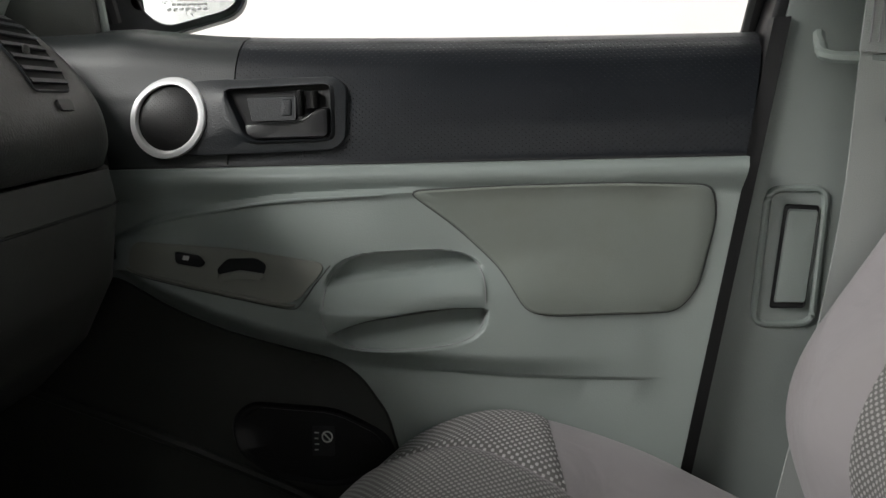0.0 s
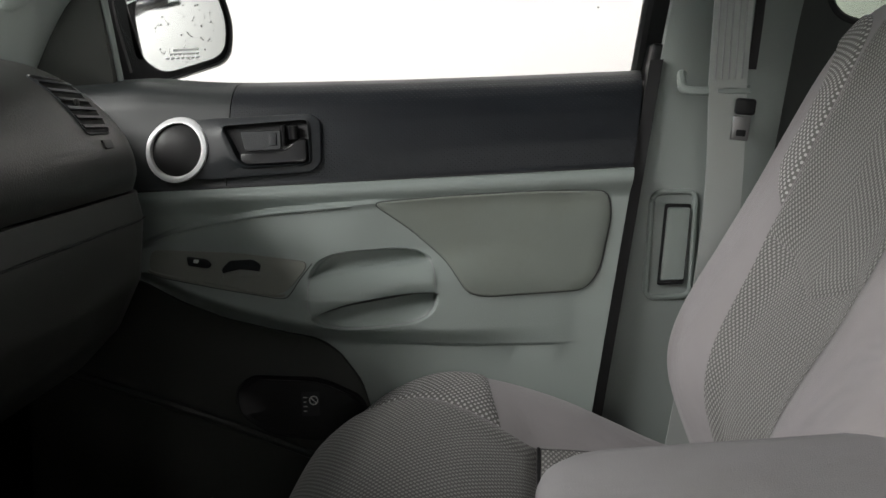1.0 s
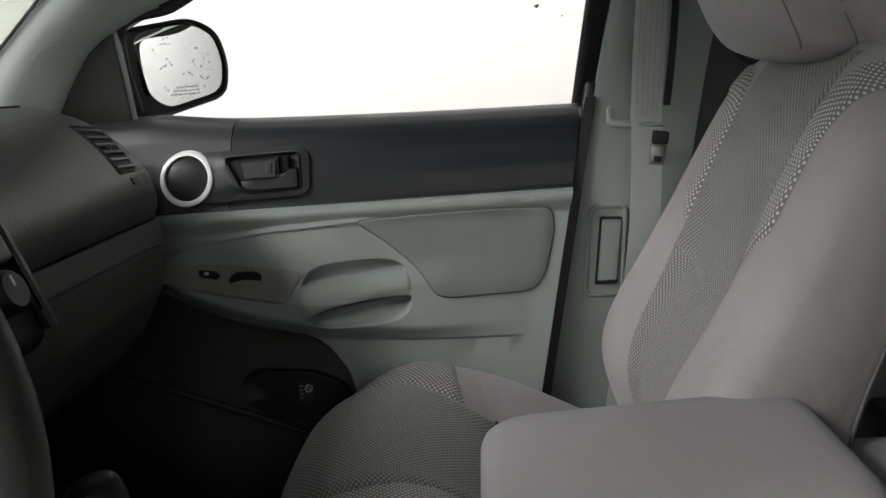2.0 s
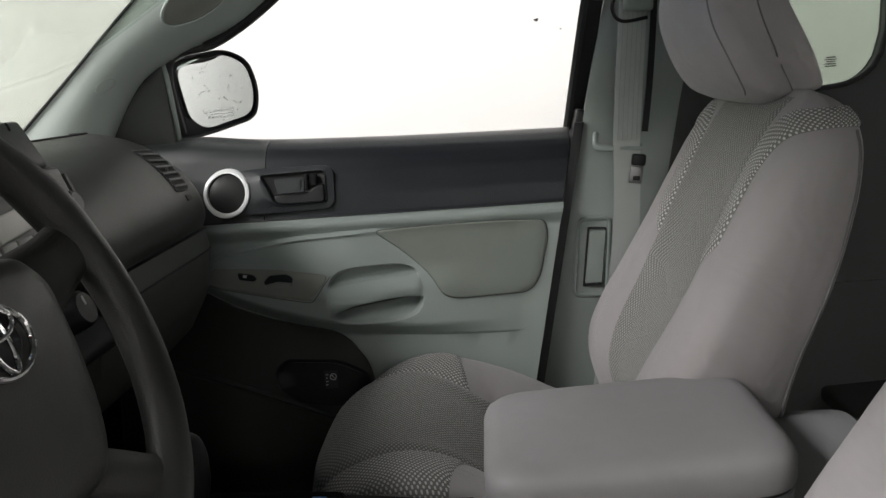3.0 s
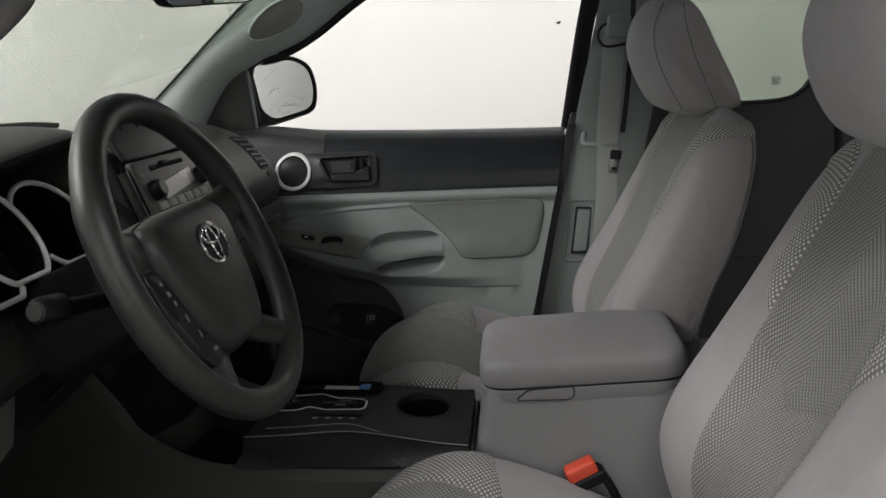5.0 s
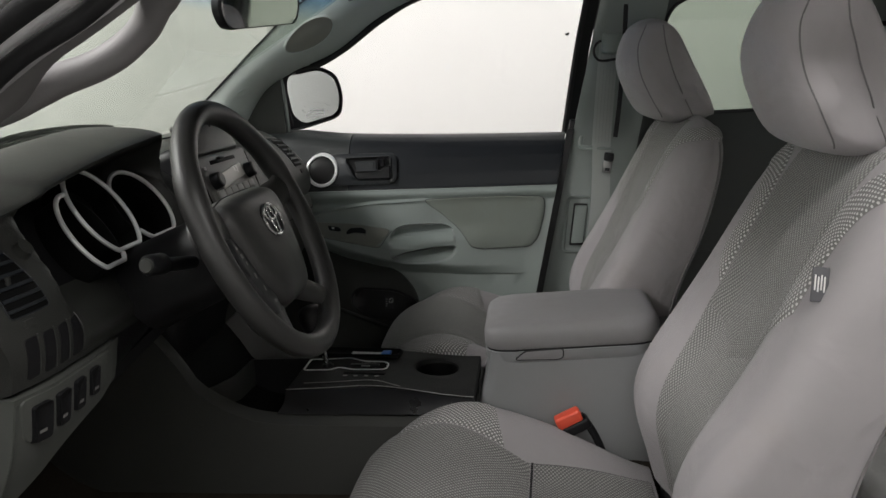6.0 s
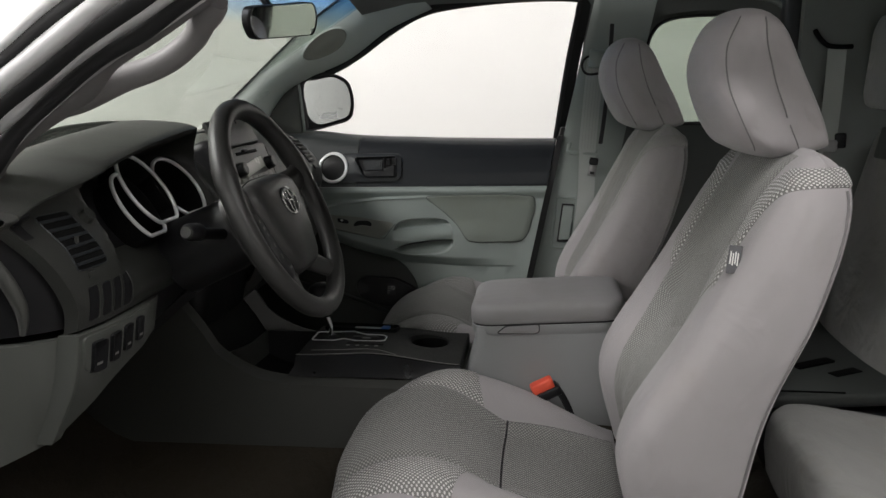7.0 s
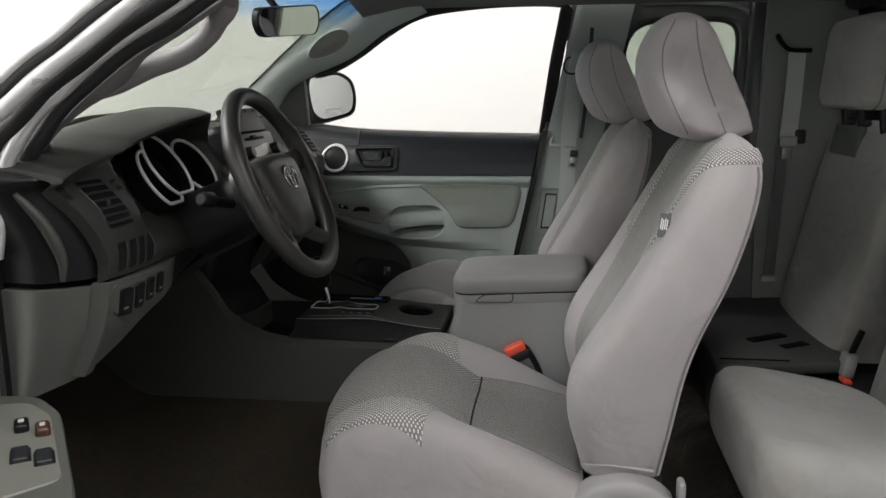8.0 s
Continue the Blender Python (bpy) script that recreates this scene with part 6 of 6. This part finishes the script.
# instrument cluster: three ringed dials under the hood
CLUST = Matrix.Translation((-0.272, -0.410, 1.200)) @ Matrix.Rotation(radians(-34), 4, "Y")


def on_clust(y, z, d):
    return CLUST @ Vector((d, y, z))


part("instrument_panel", rbox(0.02, 0.34, 0.13, 0.01, CLUST @ pose(-0.040, 0.03, 0.0)), BLACK, dash, "black instrument panel")
MID = (0.014, 0.006, 0.058, 0.069)
for y, z, ra, rb in ((-0.043, -0.016, 0.045, 0.060), MID, (0.120, -0.004, 0.066, 0.060)):
    turn = []
    for k in range(72):
        a = 2 * math.pi * k / 72
        q = 1.0 if math.sin(a) > -0.86 else 0.86 / -math.sin(a)
        turn.append((ra * q * math.cos(a), rb * q * math.sin(a)))
    dial = part("dial_face", loft([[on_clust(y + f * c, z + f * e, d) for c, e in turn] for f, d in ((1.03, -0.03), (1.02, 0.005), (0.97, 0.005), (0.93, -0.028), (0.05, -0.030))]), SOOT, dash, "unlit black dial")
    rim = [(y + c, z + e) for c, e in turn]
    whole = (y, z, ra, rb) == MID
    if not whole:
        free = [((a - MID[0]) / MID[2])**2 + ((b - MID[1]) / MID[3])**2 > 1.06 for a, b in rim]
        first = next(k for k in range(72) if free[k] and not free[k - 1])
        rim = [rim[(first + k) % 72] for k in range(72) if free[(first + k) % 72]]
    part("dial_ring", tube([on_clust(a, b, 0.0075) for a, b in rim], 0.0033, 10, whole), SILVER, dial, "silver dial ring")

# driver's end: vent, blank switches, light grey plate with switches
slat_vent(((-0.672, 1.208), (-0.620, 1.209), (-0.604, 1.136), (-0.664, 1.134)), 6, -0.004)
part("vent_button", patch(rounded(((-0.650, 1.130), (-0.634, 1.130), (-0.634, 1.121), (-0.650, 1.121)), 0.002), on_dash, ((1.0, -0.001), (0.9, 0.003), (0.5, 0.003))), DASH, dash)
for k in range(4):
    y = -0.656 + 0.0265 * k
    blank = part("blank_switch", patch(dense(rounded(((y, 1.110), (y + 0.018, 1.112), (y + 0.018, 1.064), (y, 1.062)), 0.004), 0.008), on_dash, ((1.0, -0.001), (0.95, 0.001), (0.5, 0.001))), BLACK, dash)
    part("switch_edge", tube([on_dash(y + 0.019, z, 0.0008) for z in span(1.064, 1.112, 6)], 0.0012, 6), DASH, blank)
part("thumb_wheel", tube([on_dash(-0.594, 1.196, -0.004), on_dash(-0.594, 1.196, 0.010)], [0.012, 0.010], 16), DASH, dash, "charcoal thumb wheel")


def on_knee(y, z, d):
    return knee(y, (1.050 - z) / (1.050 - KNEE(y))) + Vector((d, 0, 0))


plate_outline = dense(rounded(((-0.676, 1.046), (-0.500, 1.047), (-0.480, 1.000), (-0.630, 0.980), (-0.668, 0.996)), 0.010), 0.01)
knee_plate = part("switch_plate", patch(plate_outline, on_knee, ((1.0, -0.001), (0.985, 0.0025), (0.8, 0.003), (0.4, 0.003))), KNEEGREY, dash, "grey plate with four black switches")
for k in range(4):
    y, h = -0.662 + 0.035 * k, 0.0235 - 0.0015 * k
    zc = 1.012 + 0.003 * k
    pts = dense(rounded(((y, zc + h), (y + 0.026 - 0.002 * k, zc + h), (y + 0.028 - 0.002 * k, zc - h), (y + 0.004, zc - h)), 0.005), 0.008)
    b = part("rocker", patch(pts, on_knee, ((1.0, 0.001), (0.95, 0.0075), (0.7, 0.006), (0.4, 0.005))), BLACK, knee_plate)
    part("print_bar", patch(rounded(((y + 0.008, zc - 0.008), (y + 0.018, zc - 0.008), (y + 0.018, zc - 0.012), (y + 0.008, zc - 0.012)), 0.0006), lambda a, c, d: on_knee(a, c, 0.0075 + d), ((1, 0), (0.5, 0.0003))), RADIO, b)
part("knee_bolster", sheet(lambda y, v: Vector((-0.244 - 0.03 * v * v, y, 1.075 - (0.095 - 0.05 * step(-0.5, -0.14, y)) * v)), span(-0.505, -0.13, 14), span(0, 1, 8), (-0.03, 0, 0)), BLACK, dash)
part("under_shelf", sheet(lambda x, y: Vector((x, y, 0.965 + 0.03 * step(-0.5, -0.14, y))), span(-0.80, -0.275, 6), span(-0.66, 0.60, 14), (0, 0, 0.02)), BLACK, dash)
def end_wall(a, p, zlow):
    """Outer end of the dash: from the edge p of its face forward, with a groove and a rounded ridge."""
    q = Vector((-0.62, -0.735, p.z))
    r = p.lerp(q, a)
    ridge = math.exp(-((a - 0.24) / 0.10)**2) * 0.016 - math.exp(-((a - 0.05) / 0.045)**2) * 0.016
    return Vector((r.x, r.y - ridge * step(0.0, 0.05, a) - 0.012 * step(0.0, 0.3, a), p.z + zlow * a))


GRADE = [0.7 * (k / 36)**1.4 for k in range(37)]
part("end_cap", sheet(lambda a, b: end_wall(a, dash_skin(0.0, 3.0 + 5.0 * b) + Vector((0, 0.004, 0)), 0), GRADE, span(0, 1, 24), (0, 0.02, 0)), BLACK, dash, "black end cap")
# lighter tube laid on the black cap to paint its curved highlight
part("end_highlight", tube([end_wall(0.16, dash_skin(0.0, 3.0 + 5.0 * b), 0) + Vector((0, -0.002, 0)) for b in span(0.42, 0.985, 16)], [0.004 + 0.006 * math.sin(math.pi * k / 16) for k in range(17)], 10), LOWDASH, dash, "grey tube standing for the highlight along the end cap's ridge")
part("end_cap_low", sheet(lambda a, b: end_wall(a, knee(-0.681, b) + Vector((0, 0, -0.006 * (1 - b))), -0.12 * b), GRADE, span(0, 1, 14), (0, 0.02, 0)), KNEEGREY, dash, "grey end panel")

# ---- inside mirror ----
rv = thing("rear_view_mirror", (-0.15, 0.0, 1.50), "black framed inside mirror under the windshield's blue band", "mirror")
RV = Matrix.Translation((-0.150, 0.005, 1.503)) @ Matrix.Rotation(radians(72), 4, "Z") @ Matrix.Rotation(radians(6), 4, "X") @ Matrix.Rotation(radians(-6), 4, "Y")
oval = rounded(((-0.112, 0.030), (0.108, 0.033), (0.120, 0.0), (0.105, -0.036), (-0.100, -0.033), (-0.120, 0.0)), 0.018)


def on_rv(a, b, d):
    return RV @ Vector((a, -d, b))


part("housing", patch(oval, on_rv, ((0.93, 0.004), (0.97, 0.006), (1.0, 0.002), (1.0, -0.012), (0.8, -0.026), (0.4, -0.03))), BLACK, rv)
part("mirror_glass", patch(oval, on_rv, ((0.955, 0.003), (0.93, 0.0055), (0.5, 0.0056))), MIRROR, rv)
part("stem", tube([on_rv(0, 0.01, -0.02), Vector((-0.21, 0.0, 1.575))], 0.008, 8), BLACK, rv)

# ---- driver's side: pillar with grip, door opening, opened door ----
dp = thing("windshield_pillar", (-0.35, -0.66, 1.2), "grey driver's windshield pillar with a grab handle", "pillar")
TRIM_OUT = spline(((-0.395, -0.68, 1.13), (-0.351, -0.68, 1.238), (-0.319, -0.68, 1.277), (-0.272, -0.68, 1.319), (-0.223, -0.68, 1.357), (-0.156, -0.68, 1.401), (-0.092, -0.678, 1.436), (-0.029, -0.672, 1.474), (0.05, -0.66, 1.518), (0.13, -0.65, 1.55)), 6)
TRIM_IN = spline(((-0.415, -0.63, 1.13), (-0.363, -0.63, 1.234), (-0.336, -0.63, 1.283), (-0.284, -0.63, 1.318), (-0.215, -0.63, 1.356), (-0.172, -0.632, 1.398), (-0.116, -0.636, 1.430), (-0.045, -0.63, 1.474), (0.04, -0.60, 1.53), (0.13, -0.58, 1.575)), 6)
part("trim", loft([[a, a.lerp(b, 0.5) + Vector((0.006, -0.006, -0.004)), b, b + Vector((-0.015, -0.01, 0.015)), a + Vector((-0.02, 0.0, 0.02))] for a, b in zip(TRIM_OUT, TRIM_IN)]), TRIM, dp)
grip = spline(((-0.262, -0.640, 1.345), (-0.225, -0.618, 1.368), (-0.185, -0.602, 1.384), (-0.142, -0.598, 1.397), (-0.108, -0.598, 1.414), (-0.078, -0.604, 1.436), (-0.058, -0.618, 1.458), (-0.030, -0.640, 1.478)), 5)
fat = table((0.0, 0.012), (0.12, 0.020), (0.3, 0.0165), (0.6, 0.0155), (0.8, 0.017), (0.92, 0.020), (1.0, 0.014))
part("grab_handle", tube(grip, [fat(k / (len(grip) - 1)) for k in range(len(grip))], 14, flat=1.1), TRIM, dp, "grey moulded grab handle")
op = thing("door_opening", (-0.35, -0.70, 1.2), "black sealed door opening in the silver body", "door opening")


def strip(name, pts, r, m, text, y, flat=1.0):
    """A strip of the door opening along the pillar, (x, z) in the plane y, run on down to the hinge and up along the roof."""
    a, b = pts[0], pts[1]
    c, d = pts[-2], pts[-1]
    down = [(a[0] - 0.035, a[1] - 0.14), (a[0] - 0.016, a[1] - 0.06)]
    up = [(d[0] + 0.10, d[1] + 0.055), (d[0] + 0.25, d[1] + 0.10)]
    line = spline([(x, y, z) for x, z in down + list(pts) + up], 5)
    part(name, tube(line, r, 12, flat=flat), m, op, text)


strip("seal", ((-0.347, 1.240), (-0.314, 1.282), (-0.278, 1.324), (-0.224, 1.365), (-0.163, 1.408), (-0.100, 1.439), (-0.046, 1.473)), 0.0125, RUBBER, "black rubber door seal", -0.700)
strip("flange", ((-0.360, 1.238), (-0.334, 1.279), (-0.298, 1.321), (-0.259, 1.349), (-0.221, 1.380), (-0.175, 1.411), (-0.130, 1.437), (-0.073, 1.467)), 0.0125, BODY, "silver painted flange", -0.728)
strip("flange_joint", ((-0.367, 1.241), (-0.341, 1.283), (-0.305, 1.326), (-0.265, 1.356), (-0.227, 1.387), (-0.180, 1.418), (-0.135, 1.445), (-0.078, 1.475)), 0.0030, RUBBER, "dark joint beside the flange", -0.726)
strip("channel", ((-0.380, 1.262), (-0.327, 1.305), (-0.278, 1.349), (-0.222, 1.387), (-0.159, 1.429), (-0.089, 1.468)), 0.0150, RUBBER, "black weather strip", -0.735)
strip("pillar_skin", ((-0.351, 1.299), (-0.314, 1.322), (-0.268, 1.356), (-0.223, 1.386), (-0.178, 1.415), (-0.135, 1.444), (-0.103, 1.465)), 0.0140, BODY, "silver pillar skin", -0.790)
strip("drip_rail", ((-0.341, 1.323), (-0.304, 1.345), (-0.258, 1.380), (-0.214, 1.406), (-0.170, 1.436), (-0.124, 1.464)), 0.0100, RUBBER, "black drip rail", -0.797)
strip("roof_skin", ((-0.338, 1.342), (-0.302, 1.364), (-0.256, 1.397), (-0.212, 1.422), (-0.152, 1.465)), 0.0100, BODY, "silver roof edge", -0.800)

# ---- wiper lying at the foot of the windshield ----
wip = thing("windshield_wiper", (-0.86, 0.3, 1.21), "black wiper lying at the foot of the windshield", "wiper")
WL = spline(((-0.88, 0.05, 1.232), (-0.872, 0.20, 1.244), (-0.862, 0.32, 1.262), (-0.865, 0.46, 1.268), (-0.86, 0.62, 1.272), (-0.84, 0.74, 1.270)), 6)
part("blade", tube(WL, 0.006, 6), RUBBER, wip)
part("arm", tube([p + Vector((-0.008, 0.0, 0.012 * math.sin(math.pi * k / (len(WL) - 1)))) for k, p in enumerate(WL)], 0.007, 6), BLACK, wip)
part("spindle", tube([Vector((-0.90, 0.72, 1.20)), Vector((-0.855, 0.73, 1.275))], 0.012, 10), BLACK, wip)

# ---- opened driver's door ----
dd = thing("driver_door", (-0.45, -0.75, 0.5), "opened driver's door with a grey trim and window switches", "car door")
OPEN = Matrix.Translation((-0.40, -0.80, 0)) @ Matrix.Rotation(radians(-55), 4, "Z")
INTO = OPEN.to_3x3() @ Vector((0, 1, 0))


def on_dd(a, z, d):
    """a: along the door from its hinge, d: proud of its inner panel, into the cab."""
    return OPEN @ Vector((a, d, z))


part("lower_panel", sheet(lambda a, z: on_dd(a, z, 0.015 * step(1.06, 1.04, z) + 0.02 * step(1.0, 0.93, z) * step(0.80, 0.88, z) - 0.02 * step(0.85, 0.7, z)), span(0.02, 1.02, 24), span(0.50, 1.065, 30), INTO * -0.05), GREY, dd)
part("upper_trim", sheet(lambda a, z: on_dd(a, z, 0.012 - 0.25 * (z - 1.07)), span(0.02, 1.02, 10), span(1.068, 1.20, 8), INTO * -0.04), DARK, dd, "charcoal upper trim")
part("outer_skin", sheet(lambda a, z: on_dd(a, z, -0.11 - 0.03 * math.sin(3 * (z - 0.45))), span(0.0, 1.06, 10), span(0.45, 1.19, 10), INTO * 0.02), BODY, dd, "silver outer skin")
dring = []
for k in range(37):
    a = 2 * math.pi * k / 36
    dring.append([on_dd(0.325 + r * math.cos(a), 1.113 + r * math.sin(a), 0.01 + d) for r, d in ((0.044, 0.0), (0.0435, 0.014), (0.041, 0.0175), (0.0385, 0.0170), (0.0365, 0.013), (0.0365, 0.004))])
part("tweeter_ring", loft(dring, cap=False, closed=False), SILVER, dd, "silver ring round the small speaker")
part("tweeter_grille", patch(ellipse(0.325, 1.113, 0.037, 0.037, 28), lambda a, z, d: on_dd(a, z, 0.012 + d), ((1, 0.006), (0.5, 0.010))), BLACK, dd)


def on_arm(a, w, d):
    """Top of the driver's armrest: a along the door, w into the cab."""
    return on_dd(a, 0.955 + d, w)


ARM = dense(rounded(((0.150, 0.005), (0.178, 0.060), (0.200, 0.088), (0.270, 0.110), (0.50, 0.112), (0.72, 0.10), (0.76, 0.005)), 0.025), 0.02)
arm = part("armrest", patch(ARM, on_arm, ((0.90, -0.12), (0.97, -0.07), (1.0, -0.03), (1.0, -0.010), (0.985, -0.003), (0.96, 0.0), (0.7, 0.0), (0.4, 0.0))), ARMGREY, dd)
plate2 = part("switch_plate", patch(dense(rounded(((0.215, 0.036), (0.225, 0.074), (0.285, 0.098), (0.48, 0.102), (0.50, 0.036)), 0.016), 0.015), on_arm, ((1.0, -0.001), (0.985, 0.002), (0.6, 0.0025))), TAN, arm, "tan-grey switch plate")
for name, a, w, m in (("mirror_switch", 0.318, 0.066, BLACK), ("lock_switch", 0.341, 0.088, mat("brown_switch", (0.07, 0.028, 0.015), 0.4))):
    sw2 = part(name, rbox(0.030, 0.016, 0.012, 0.004, OPEN @ pose(a, w, 0.961, 0, 0, 0)), m, arm)
    part("print_bar", rbox(0.010, 0.006, 0.001, 0.0003, OPEN @ pose(a, w, 0.9675), 1), WHITE, arm)
for a, w in ((0.402, 0.064), (0.420, 0.087)):
    part("window_switch_recess", rbox(0.036, 0.021, 0.002, 0.0008, OPEN @ pose(a, w, 0.958), 1), BLACK, arm)
    part("window_switch", rbox(0.026, 0.018, 0.010, 0.003, OPEN @ pose(a + 0.004, w, 0.960, 0, 14, 0)), DARK, arm)
